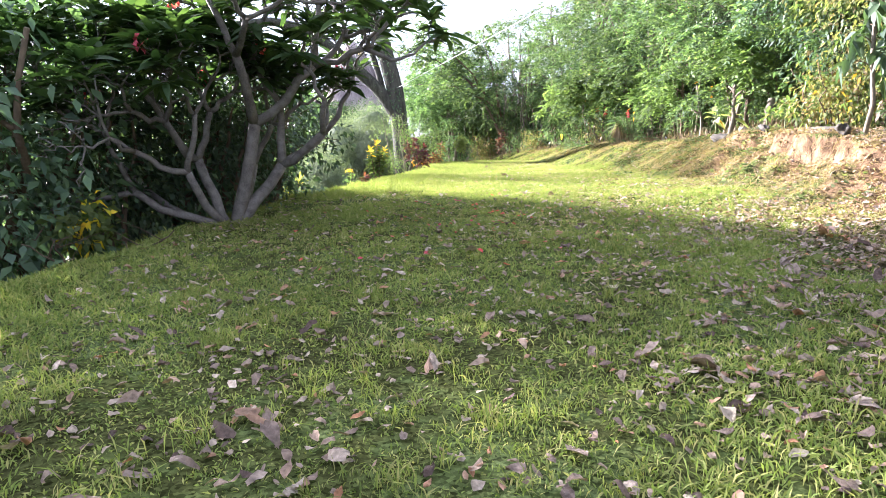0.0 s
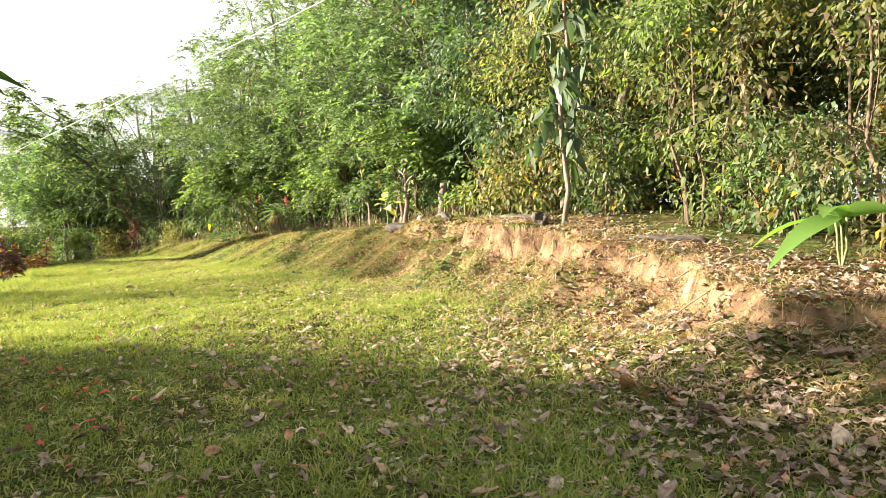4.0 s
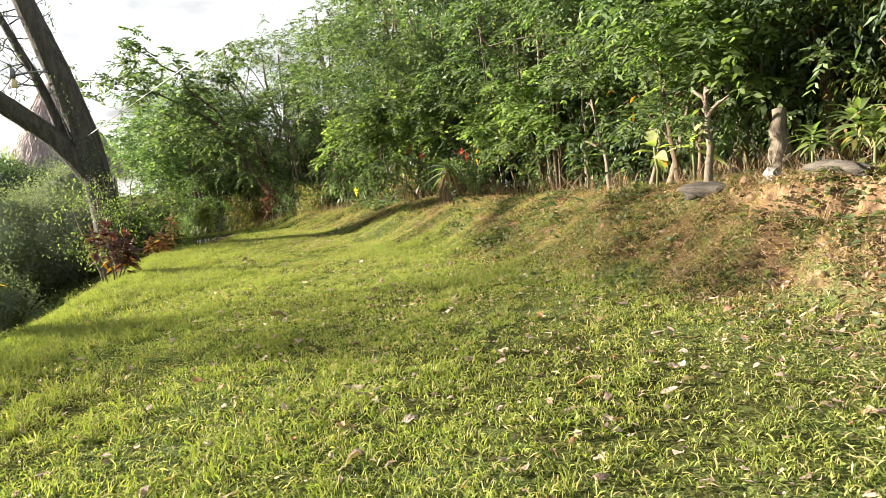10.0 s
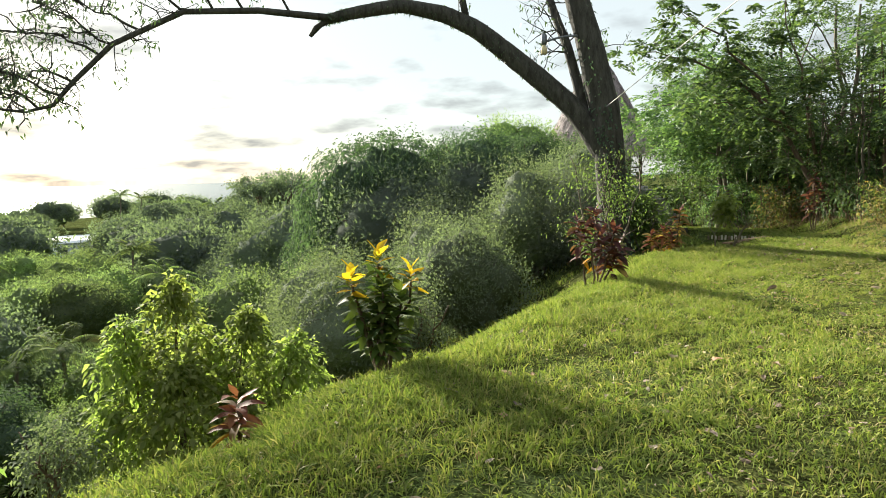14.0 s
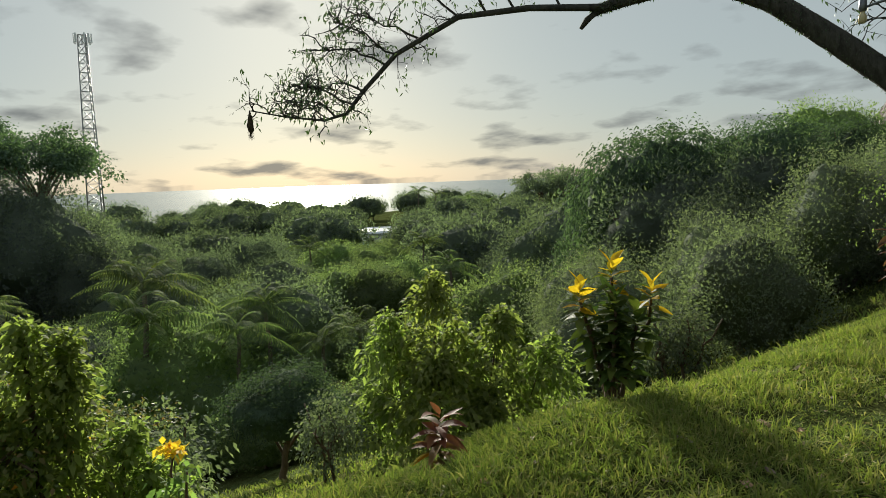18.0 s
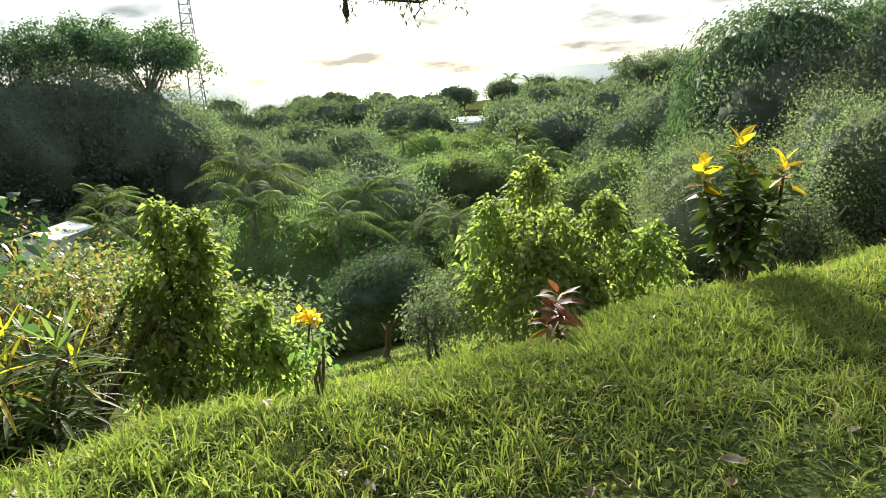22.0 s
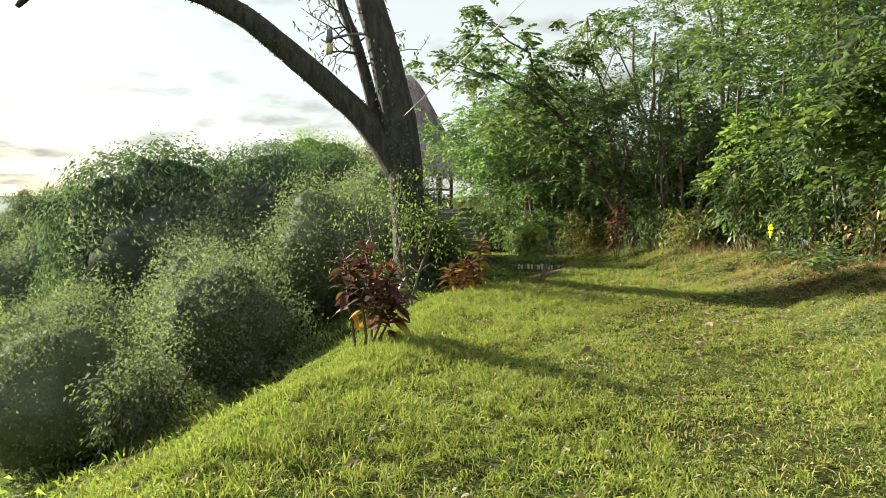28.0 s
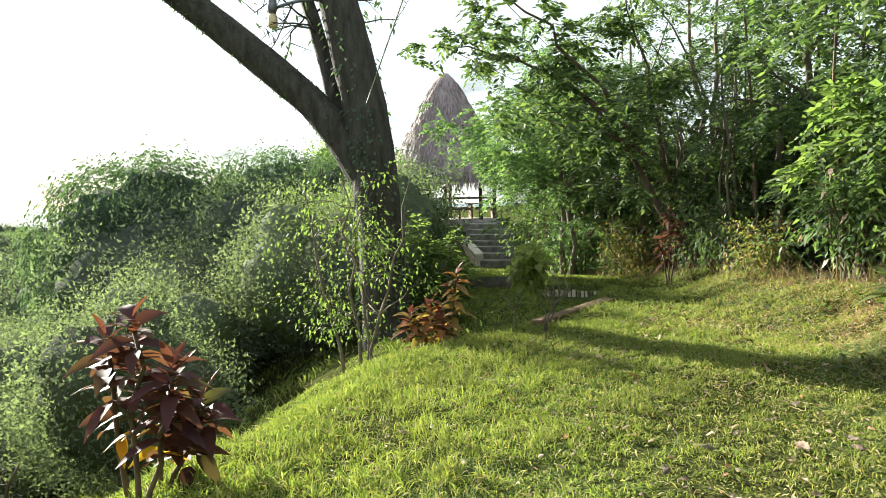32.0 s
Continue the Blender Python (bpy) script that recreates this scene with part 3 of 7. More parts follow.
PATCHES = ((5.7, 15.6, 0.42, 2600), (6.4, 16.5, 0.38, 1600), (5.6, 18.2, 0.45, 1800), (6.4, 14.6, 0.35, 1000), (6.3, 17.8, 0.3, 700), (5.2, 20.2, 0.35, 700), (6.4, 19.4, 0.4, 700), (5.9, 21.6, 0.45, 600), (6.5, 25.0, 0.5, 600), (6.1, 13.6, 0.35, 800), (6.2, 9.6, 0.4, 700), (7.4, 7.0, 0.45, 800), (5.8, 28.5, 0.5, 900), (5.0, 29.6, 0.6, 1100), (4.0, 31.2, 0.7, 1200), (2.8, 32.4, 0.7, 1100), (6.0, 26.4, 0.5, 900), (5.3, 24.2, 0.5, 700), (6.0, 11.4, 0.4, 700))


def make_ground():
    gx = np.unique(np.concatenate([-np.geomspace(8, 3000, 60), np.arange(-8, -3.9, 0.25), np.arange(-4, 4.5, 0.15), np.arange(4.5, 7.6, 0.055), np.arange(7.6, 14, 0.4), np.geomspace(14, 3000, 34)]))
    gy = np.unique(np.concatenate([-np.geomspace(6, 3000, 24), np.arange(-6, 0, 0.5), np.arange(0, 5, 0.26), np.arange(5, 17, 0.085), np.arange(17, 34, 0.26), np.arange(34, 60, 0.4), np.geomspace(60, 3000, 50)]))
    X, Y = np.meshgrid(gx, gy)
    Z = land(X, Y)
    nx, ny = len(gx), len(gy)
    i = (np.arange(ny - 1)[:, None] * nx + np.arange(nx - 1)).ravel()
    F = np.stack([i, i + 1, i + nx + 1, i + nx], 1)
    g = part("ground", fast("ground", np.stack([X, Y, Z], -1), F, True), "ground_turf")
    bare = g.data.attributes.new("bare", "FLOAT", "POINT")
    bare.data.foreach_set("value", bareness(X, Y).astype(np.float32).ravel())
    tagged(g, "uneven lawn on a hilltop with a cut orange clay bank", "ground", kind="structure")
    s = part("water", fast("water", [(-4900, -4900, -25), (4900, -4900, -25), (4900, 4900, -25), (-4900, 4900, -25)], [[0, 1, 2, 3]]), "sea_water")
    tagged(s, "calm sea glittering under the low sun", "sea", kind="structure")


make_ground()

# ---- trees and bushes ----
UP = np.array([0, 0, 1.0])


def shell_points(rng, n, radii, centre, inner=0.45, lump=0.3, low=-0.9):
    """Twig ends scattered through an uneven ellipsoid, most of them near its outside; and the way out of it."""
    d = unit(rng.normal(0, 1, (n * 2, 3)))
    d = d[d[:, 2] > low][:n]
    k = rng.uniform(0, 6.28, 3)
    bump = 1 + lump * (np.sin(3.1 * d[:, 0] + k[0]) * np.sin(2.7 * d[:, 1] + k[1]) + 0.7 * np.sin(5 * d[:, 2] + 4 * d[:, 0] + k[2]))
    r = (inner + (1 - inner) * rng.random(len(d)) ** 0.55) * bump
    return np.asarray(centre) + d * np.asarray(radii) * r[:, None], d


def shingled(rng, C, N, per, spread, L, W, droop=0.25, blade=False):
    """per leaves about each twig end C that hang over one another along a dense crown's outside."""
    n = len(C)
    o = rng.normal(0, 1, (n, per, 3))
    P = (C[:, None] + o * spread).reshape(-1, 3)
    M = np.repeat(N, per, 0)
    q = rng.normal(0, 0.8, P.shape) - UP * 0.3
    D = unit(q - (q * M).sum(1, keepdims=True) * M) + M * rng.uniform(0.1, 0.7, (len(P), 1))
    s = rng.uniform(0.65, 1.25, len(P))
    V, F = lozenges(P, D, L * s, W * s, rng, droop, 0.9)
    if blade:
        # a far leaf: one triangle from its broadest part to its tip
        V = V.reshape(-1, 4, 3)
        V = np.stack([V[:, 1], V[:, 2] * 0.7 + V[:, 0] * 0.3, V[:, 3]], 1).reshape(-1, 3)
        F = np.arange(len(V), dtype=np.int32).reshape(-1, 3)
    return V, F


def tufted(rng, C, N, per, spread, L, W, droop=0.2, out=0.8, flat=0.35):
    """per leaves round each twig end C."""
    n = len(C)
    o = rng.normal(0, 1, (n, per, 3))
    P = (C[:, None] + o * spread * np.array([1, 1, 0.7])).reshape(-1, 3)
    D = unit((N[:, None] * out * 0.6 + o * 0.45 + rng.normal(0, 0.75, o.shape) - UP * flat * 0.8).reshape(-1, 3))
    s = rng.uniform(0.65, 1.25, len(P))
    return lozenges(P, D, L * s, W * s, rng, droop)


def feathered(rng, C, N, fronds, pairs, flen, L, W):
    """Pinnate leaves: fronds spring from each twig end, with leaflets in two rows."""
    n = len(C)
    d = unit(N[:, None] * np.array([0.7, 0.7, 0.35]) + rng.normal(0, 0.8, (n, fronds, 3)) * np.array([1, 1, 0.7]))
    side = unit(np.cross(d, UP) + 1e-6)
    s = (np.arange(pairs) + 0.8) / pairs
    P, D = [], []
    for sgn in (-1, 1):
        p = C[:, None, None] + d[:, :, None] * (s * flen)[None, None, :, None] - UP * (0.3 * flen * s ** 2)[None, None, :, None]
        q = np.broadcast_to((side * sgn)[:, :, None] * 0.9 + d[:, :, None] * 0.55 - UP * 0.12, p.shape)
        P.append(p.reshape(-1, 3)); D.append(q.reshape(-1, 3))
    P, D = np.concatenate(P), np.concatenate(D)
    return lozenges(P, D + rng.normal(0, 0.15, D.shape), L * rng.uniform(0.7, 1.2, len(P)), W, rng, 0.12, 0.75)


def wood(rng, H, r0, tips, lean=(0, 0), sides=8, split=0.35, seed=0, stems=1):
    """Trunk or stems, with limbs that reach some of the tips."""
    out = []
    tops = []
    for s in range(stems):
        a = rng.uniform(0, 6.28)
        b = np.array([math.cos(a), math.sin(a), 0]) * (0.25 * (stems > 1))
        top = np.array([lean[0], lean[1], H]) + b * 3 * rng.uniform(0.5, 1.5)
        P = bend(b, top, 0, 8, seed + s, 0.035 * H ** 0.5)
        P[0] = b - UP * 0.25
        rad = r0 * np.linspace(1, 0.3, 8) ** 0.9
        rad[0] *= 1.35
        out.append(tube(P, rad, sides, seed, 0.05)); tops.append(P)
    for i, t in enumerate(tips):
        P0 = tops[i % stems]
        f = rng.uniform(split, 0.95)
        a = P0[int(f * 7)]
        if t[2] < a[2] - 0.3:
            a = P0[max(1, int(0.3 * 7))]
        L = bend(a, t, 0.08 * np.linalg.norm(t - a), 6, seed + 31 * i, 0.05)
        out.append(tube(L, r0 * np.linspace(0.42, 0.08, 6), 5, seed))
    return join(out)


def lobes_of(rng, m):
    """Centres and sizes of the rounded masses that make up a dense crown."""
    q = unit(rng.normal(0, 1, (m, 3)) * np.array([1, 1, 0.9]) + np.array([0, 0, 0.15]))
    return q * rng.uniform(0.48, 0.68, (m, 1)), rng.uniform(0.3, 0.46, m)


def lobe_shell(d, lobes):
    """How far the crown reaches along each way d, and the way that its surface faces there."""
    c, rho = lobes
    b = d @ c.T
    h = rho ** 2 - (c ** 2).sum(1) + b ** 2
    t = np.where(h > 0, b + np.sqrt(np.maximum(h, 0)), 0)
    i = t.argmax(1)
    r = np.maximum(t.max(1), 0.66)
    return r, unit(np.where((t.max(1) > 0.66)[:, None], d * r[:, None] - c[i], d))


def crown_core(rng, radii, centre, k, lobes):
    """The shaded mass of inner twigs and leaves that closes a far crown."""
    nu, nv = 46, 23
    u, v = np.arange(nu) * 2 * np.pi / nu, np.linspace(0.05, np.pi - 0.05, nv)
    U, W = np.meshgrid(u, v)
    d = np.stack([np.sin(W) * np.cos(U), np.sin(W) * np.sin(U), np.cos(W)], -1)
    b = k * lobe_shell(d.reshape(-1, 3), lobes)[0].reshape(U.shape) * (1 + rng.normal(0, 0.045, U.shape))
    V = (np.asarray(centre) + d * np.asarray(radii) * b[..., None]).reshape(-1, 3)
    i = (np.arange(nv - 1)[:, None] * nu + np.arange(nu)).ravel(); j = (np.arange(nv - 1)[:, None] * nu + (np.arange(nu) + 1) % nu).ravel()
    return V, np.stack([i, i + nu, j + nu, j], 1).astype(np.int32)


def make_tree(name, seed, m, label, category, H, r0, centre, radii, clumps, leaf, mat, bark, style="tuft", limbs=9, lean=(0, 0), stems=1,
              per=12, spread=0.22, L=0.16, W=0.06, droop=0.25, inner=0.45, lump=0.3, low=-0.9, group="", extra=None, pads=None, core=0.0, split=0.35, knobs=30, blade=False):
    rng = np.random.default_rng(seed)
    C, N = shell_points(rng, clumps, radii, centre, inner, lump, low)
    if core:
        # dense crown: the leaves sit on rounded masses
        lobes = lobes_of(rng, knobs)
        d = unit(rng.normal(0, 1, (clumps * 2, 3)))
        d = d[d[:, 2] > low][:clumps]
        r, N = lobe_shell(d, lobes)
        C = np.asarray(centre) + d * np.asarray(radii) * (r * core * rng.uniform(0.98, 1.1, len(d)))[:, None]
        N = unit(N / np.asarray(radii))
    if pads:
        # the twigs gather in layered sprays with gaps between them
        k, pr, thick = pads
        Q, M = C[:k], N[:k]
        i = rng.integers(0, k, clumps)
        o = rng.normal(0, 1, (clumps, 3)) * np.array([pr, pr, thick])
        o[:, 2] -= 0.22 * np.hypot(o[:, 0], o[:, 1]) ** 2 / pr
        C, N = Q[i] + o + M[i] * 0.2 * pr, unit(M[i] * np.array([0.8, 0.8, 0.3]) + unit(o) * 0.8)
    C[:, 2] = np.maximum(C[:, 2], 0.12)
    tips = Q[rng.choice(k, min(limbs, k), replace=False)] if pads else C[rng.choice(len(C), min(limbs, len(C)), replace=False)]
    t = thing(name, m, label, category, group)
    part("trunk", fast("trunk", *wood(rng, H, r0, tips, lean, split=split, seed=seed, stems=stems), True), bark, t)
    if style == "feather":
        V, F = feathered(rng, C, N, per, 7, spread, L, W)
    elif core:
        V, F = shingled(rng, C, N, per, spread, L, W, droop, blade)
    else:
        V, F = tufted(rng, C, N, per, spread, L, W, droop)
    part("crown", fast("crown", V, F), mat, t, leaf)
    if core:
        part("inner_crown", fast("inner_crown", *crown_core(rng, radii, centre, core * 0.86, lobes)), mat, t)
    if extra:
        k, mt, nm = extra
        sel = C[rng.choice(len(C), k)]
        V, F = tufted(rng, sel, N[:k], 3, spread, L * 1.1, W * 1.2, 0.4)
        part(nm, fast(nm, V, F), mt, t)
    return t


def spire_tree(name, seed, m, label, category, spires, mat, bark, r0, L=0.16, W=0.08, flen=0.09, dens=46, fronds=11):
    """A tree of several leafy spires (x, y, foot, top, radius), each hung with drooping compound leaves."""
    rng = np.random.default_rng(seed)
    t = thing(name, m, label, category)
    for i, (x, y, z0, z1, r) in enumerate(spires):
        P = bend((x * 0.15, y * 0.15, -0.15), (x, y, z1 - 0.1), 0, 7, seed + i, 0.03)
        P[3:, :2] = P[3:, :2] * 0.5 + np.array([x, y]) * 0.5
        part("trunk" if i == 0 else "stem", fast("stem", *tube(P, r0 * np.linspace(1, 0.25, 7) * (1 if i == 0 else 0.6), 7, i, 0.05), True), bark, t)
        n = int(dens * r * (z1 - z0) * 2.2)
        u = rng.random(n) ** 0.8
        a = rng.uniform(0, 6.28, n)
        rad = r * np.minimum(1.0, 1.5 * (1 - u) ** 0.75) * (0.3 + 0.85 * rng.random(n) ** 0.7) * (1 + 0.35 * np.sin(3 * a + 9 * u + i))
        C = np.stack([x + np.cos(a) * rad, y + np.sin(a) * rad, z0 + (z1 - z0) * u], 1)
        N = np.stack([np.cos(a), np.sin(a), 0.5 + 0.9 * u], 1)
        part("crown", fast("crown", *tufted(rng, C, N, fronds, flen, L, W, 0.45, 0.9, 0.55)), mat, t)
    return t


def scatter(first, spots, seed):
    """Copies of a thing at (x, y, scale), turned about at random."""
    r = random.Random(seed)
    for x, y, s in spots:
        copy_thing(first, at_land(x, y, r.uniform(0, 360), -0.05, s))


def right_wood():
    g = "trees along the lawn"
    lab = "tall slender tree with feathery bright green compound leaves"
    f1 = make_tree("feathery_tree", 1, at_land(9.5, 21.2, 0), lab, "tree", 8.6, 0.12, (0, 0, 5.4), (3.3, 3.2, 4.3), 640, "", "feathery_leaf", "bark_pale", "feather", 26, (0.4, 0.2), 1, per=4, spread=0.46, L=0.125, W=0.05, group=g, low=-1, lump=0.42, inner=0.5, pads=(62, 0.62, 0.09))
    f2 = make_tree("feathery_tree", 2, at_land(8.9, 25.6, 0), lab, "tree", 7.8, 0.11, (-0.3, 0, 4.7), (3.4, 3.0, 3.9), 600, "", "feathery_leaf", "bark_pale", "feather", 26, (-0.5, 0.1), 2, per=4, spread=0.46, L=0.125, W=0.05, group=g, low=-1, lump=0.42, inner=0.5, pads=(58, 0.62, 0.09))
    scatter(f1, [(8.1, 29.8, 1.0), (5.9, 37.4, 0.9), (2.6, 44.4, 0.85), (12.5, 24, 1.2), (11.5, 31, 1.15), (0.4, 50.5, 0.8)], 3)
    scatter(f2, [(7.0, 33.4, 1.0), (4.2, 40.8, 0.9), (1.2, 47.0, 0.8), (11.4, 27.4, 1.2), (10.4, 17.8, 1.05), (9.0, 36.5, 1.15), (9.3, 19.0, 0.85)], 4)
    f3 = make_tree("feathery_tree", 3, at_land(0.1, 42.8, 0), lab, "tree", 6.6, 0.09, (-0.4, 0, 4.6), (2.6, 2.4, 3.0), 380, "", "feathery_leaf", "bark_pale", "feather", 9, (-0.3, 0), 2, per=4, spread=0.5, L=0.15, W=0.062, group=g, low=-0.75, lump=0.4, inner=0.5, pads=(44, 0.6, 0.11))
    scatter(f3, [(0.1, 46.4, 1.0), (-1.2, 50.2, 1.0)], 14)
    # a leaning tree that reaches out over the path
    rng = np.random.default_rng(44)
    t = thing("leaning_tree", at_land(3.6, 37.6), "leaning tree whose feathery boughs reach out over the path", "tree", g)
    lims = [bend((0, 0, -0.2), (-3.0, 0.4, 4.6), 0.5, 9, 1, 0.06), bend((-1.2, 0.2, 3.0), (-6.0, 0.8, 5.6), 0.55, 9, 2, 0.06), bend((-1.8, 0.3, 3.6), (-4.6, -0.6, 6.6), 0.4, 8, 3, 0.06), bend((-0.9, 0.1, 2.4), (-3.6, -0.8, 3.6), 0.3, 8, 4, 0.05), bend((-0.6, 0.1, 2.0), (-1.6, -0.5, 6.6), 0.0, 8, 5, 0.06)]
    part("trunk", fast("trunk", *join([tube(P, np.linspace(0.1, 0.03, len(P)) if i == 0 else np.linspace(0.055, 0.012, len(P)), 7, i, 0.05) for i, P in enumerate(lims)]), True), "bark_brown", t)
    C = np.concatenate([P[3:] for P in lims for _ in range(5)])
    C = C + rng.normal(0, 1, C.shape) * np.array([0.5, 0.5, 0.22])
    part("crown", fast("crown", *feathered(rng, C, unit(rng.normal(0, 1, C.shape)), 4, 7, 0.55, 0.2, 0.085)), "feathery_leaf", t)
    lab = "broadleaf tree with glossy olive-green leaves hung with creepers"
    b1 = make_tree("broadleaf_tree", 11, at_land(10.4, 14.6, 0), lab, "tree", 8.5, 0.16, (0, 0, 4.9), (2.5, 2.5, 4.1), 620, "", "dark_leaf", "bark_brown", "tuft", 16, (0.3, 0), 2, per=24, spread=0.24, L=0.15, W=0.06, group=g, low=-1, pads=(46, 0.48, 0.14))
    b2 = make_tree("broadleaf_tree", 12, at_land(10.2, 10.4, 0), lab, "tree", 8.0, 0.15, (0, 0, 4.6), (2.4, 2.4, 4.0), 560, "", "dark_leaf", "bark_brown", "tuft", 16, (-0.3, 0.3), 3, per=24, spread=0.24, L=0.14, W=0.056, group=g, low=-1, pads=(44, 0.48, 0.14), extra=(60, "orange_leaf", "withered_crown"))
    scatter(b1, [(9.6, 15.6, 0.85), (10.8, 4.5, 1.0), (13.5, 8, 1.15), (13.5, 19, 1.1)], 5)
    scatter(b2, [(10.0, 0.5, 1.0), (13.5, 13.5, 1.1), (13.0, 2, 1.1), (9.6, 17.2, 0.85)], 6)
    scatter(b1, [(9.0, 20.8, 0.72), (8.2, 27.4, 0.7), (6.9, 31.6, 0.6)], 15)
    scatter(b2, [(8.9, 23.4, 0.7), (7.9, 29.0, 0.62)], 16)
    lab = "sunlit thicket bush with yellow-green leaves and vines"
    v1 = make_tree("thicket_bush", 21, at_land(8.6, 7.9, 0), lab, "bush", 4.6, 0.025, (0, 0, 2.6), (1.25, 1.5, 2.7), 420, "", "thicket_leaf", "bark_brown", "tuft", 22, (0, 0), 5, per=22, spread=0.17, L=0.095, W=0.046, group=g, low=-1, inner=0.3, pads=(40, 0.3, 0.13), extra=(36, "orange_leaf", "withered_crown"))
    v2 = make_tree("thicket_bush", 22, at_land(8.5, 10.3, 0), lab, "bush", 4.2, 0.025, (0, 0, 2.3), (1.2, 1.4, 2.4), 400, "", "bright_leaf", "bark_brown", "tuft", 22, (0, 0), 5, per=22, spread=0.17, L=0.095, W=0.044, group=g, low=-1, inner=0.3, pads=(38, 0.3, 0.13), extra=(60, "yellowing_leaf", "yellow_crown"))
    scatter(v1, [(8.4, 3.2, 1.05), (8.8, 13.2, 1.0), (7.9, -0.5, 1.0)], 7)
    scatter(v2, [(8.5, 5.4, 1.1), (9.0, 15.6, 0.9), (8.3, 1.2, 1.1)], 8)
    g = "undergrowth at the edge of the wood"
    lab = "leafy undergrowth shrub on thin stems"
    s1 = make_tree("undergrowth_shrub", 31, at_land(8.7, 19.6, 0), lab, "shrub", 1.5, 0.025, (0, 0, 0.95), (0.85, 0.9, 0.9), 150, "", "feathery_leaf", "bark_brown", "tuft", 16, (0, 0), 5, per=13, spread=0.13, L=0.12, W=0.05, group=g, low=-1, inner=0.2)
    s2 = make_tree("undergrowth_shrub", 32, at_land(8.5, 22.3, 0), lab, "shrub", 1.9, 0.022, (0, 0, 1.1), (0.8, 0.8, 1.1), 150, "", "feathery_leaf", "bark_brown", "tuft", 16, (0, 0), 4, per=13, spread=0.14, L=0.13, W=0.055, group=g, low=-1, inner=0.2, extra=(30, "dead_leaf", "withered_crown"))
    s3 = make_tree("undergrowth_shrub", 33, at_land(7.9, 14.3, 0), lab, "shrub", 1.3, 0.02, (0, 0, 0.7), (0.8, 0.8, 0.75), 130, "", "yellowing_leaf", "bark_brown", "tuft", 14, (0, 0), 6, per=12, spread=0.13, L=0.11, W=0.05, group=g, low=-1, inner=0.2, extra=(30, "dry_grass", "withered_crown"))
    r = random.Random(9)
    edge = [(6.7, 25.6), (6.3, 27.6), (5.9, 29.3), (5.4, 31.2), (4.8, 33.0), (4.2, 34.9), (3.5, 36.7), (2.8, 38.5), (2.0, 40.3), (1.2, 42.0), (0.4, 43.8), (-0.2, 45.6), (-0.8, 47.2), (8.3, 12.6), (9.0, 16.4), (8.9, 18.2), (8.4, 21.4), (7.9, 24.0), (8.0, 9.0), (7.9, 6.6), (7.7, 4.4)]
    for i, (x, y) in enumerate(edge):
        p = (s1, s2, s3)[i % 3]
        copy_thing(p, at_land(x + r.uniform(0.1, 0.9), y, r.uniform(0, 360), -0.03, r.uniform(0.7, 1.2)))
    for i in range(17):
        y = -1 + 3.0 * i
        x = float(np.interp(y, [0, 22, 31, 38, 47], [10.4, 9.8, 8.0, 5.4, 2.6]))
        copy_thing((v1, v2)[i % 2] if y < 17 else (s1, s2)[i % 2], at_land(x, y, r.uniform(0, 360), -0.05, r.uniform(0.8, 1.0) if y < 17 else r.uniform(1.6, 2.0)))
    for i in range(9):
        copy_thing((v2, v1)[i % 2], at_land(11.2 + r.uniform(-0.4, 0.4), 2.5 + 1.9 * i, r.uniform(0, 360), -0.3, r.uniform(0.9, 1.1)))
    # bare upright stems in the shade under the canopy
    g = "stems in the wood"
    for i in range(54):
        y = r.uniform(22, 46)
        x = float(np.interp(y, [19, 25, 31, 38, 46], [7.9, 7.2, 5.9, 3.3, 0.2])) + r.uniform(0.0, 1.6)
        hgt = r.uniform(3.2, 5.5)
        P = bend((0, 0, -0.2), (r.uniform(-0.5, 0.5), r.uniform(-0.5, 0.5), hgt), 0, 6, i, 0.05)
        st = part("thin_stem", fast("thin_stem", *tube(P, np.linspace(1, 0.5, 6) * r.uniform(0.018, 0.05), 6, i), True), "bark_pale" if i % 3 else "bark_brown", at=at_land(x, y))
        tagged(st, "thin bare upright stem in the shade of the wood", "sapling", g)
    for x, y, s in ((-0.6, 46.6, 1.5), (-1.1, 48.7, 1.5), (0.3, 48.0, 1.6), (0.9, 45.2, 1.5), (0.5, 43.4, 1.1), (-0.3, 44.6, 0.8)):
        copy_thing(s1, at_land(x, y, r.uniform(0, 360), -0.05, s))
    # dark thicket added behind the trees, so that the gaps between them fall dark
    dk = make_tree("shade_thicket", 37, at_land(11.3, 19.5, 0), "dark thicket added behind the trees to close their gaps", "bush", 2.6, 0.04, (0, 0, 2.1), (1.7, 1.7, 2.1), 420, "", "dark_leaf", "bark_brown", "tuft", 12, (0, 0), 4, per=14, spread=0.24, L=0.2, W=0.09, group="thicket in the depth of the wood", low=-0.9, core=0.95, knobs=26)
    for i in range(17):
        y = 12.5 + 2.1 * i
        x = float(np.interp(y, [12, 20, 26, 31, 38, 47], [11.6, 11.0, 10.2, 9.0, 6.6, 3.6])) + r.uniform(-0.3, 0.3)
        copy_thing(dk, at_land(x, y, r.uniform(0, 360), -0.2, r.uniform(0.85, 1.15)))
    # fresh sprays that catch the sun at the front of the wood
    lm = make_tree("fresh_green_sapling", 36, at_land(7.5, 21.9, 0), "young tree with fresh lime-green feathery sprays", "tree", 1.9, 0.03, (0, 0, 1.9), (0.9, 1.0, 0.75), 60, "", "bright_leaf", "bark_brown", "feather", 6, (0, 0), 1, per=4, spread=0.42, L=0.14, W=0.06, group="saplings at the edge of the wood", low=-0.7, inner=0.4, pads=(12, 0.3, 0.07))
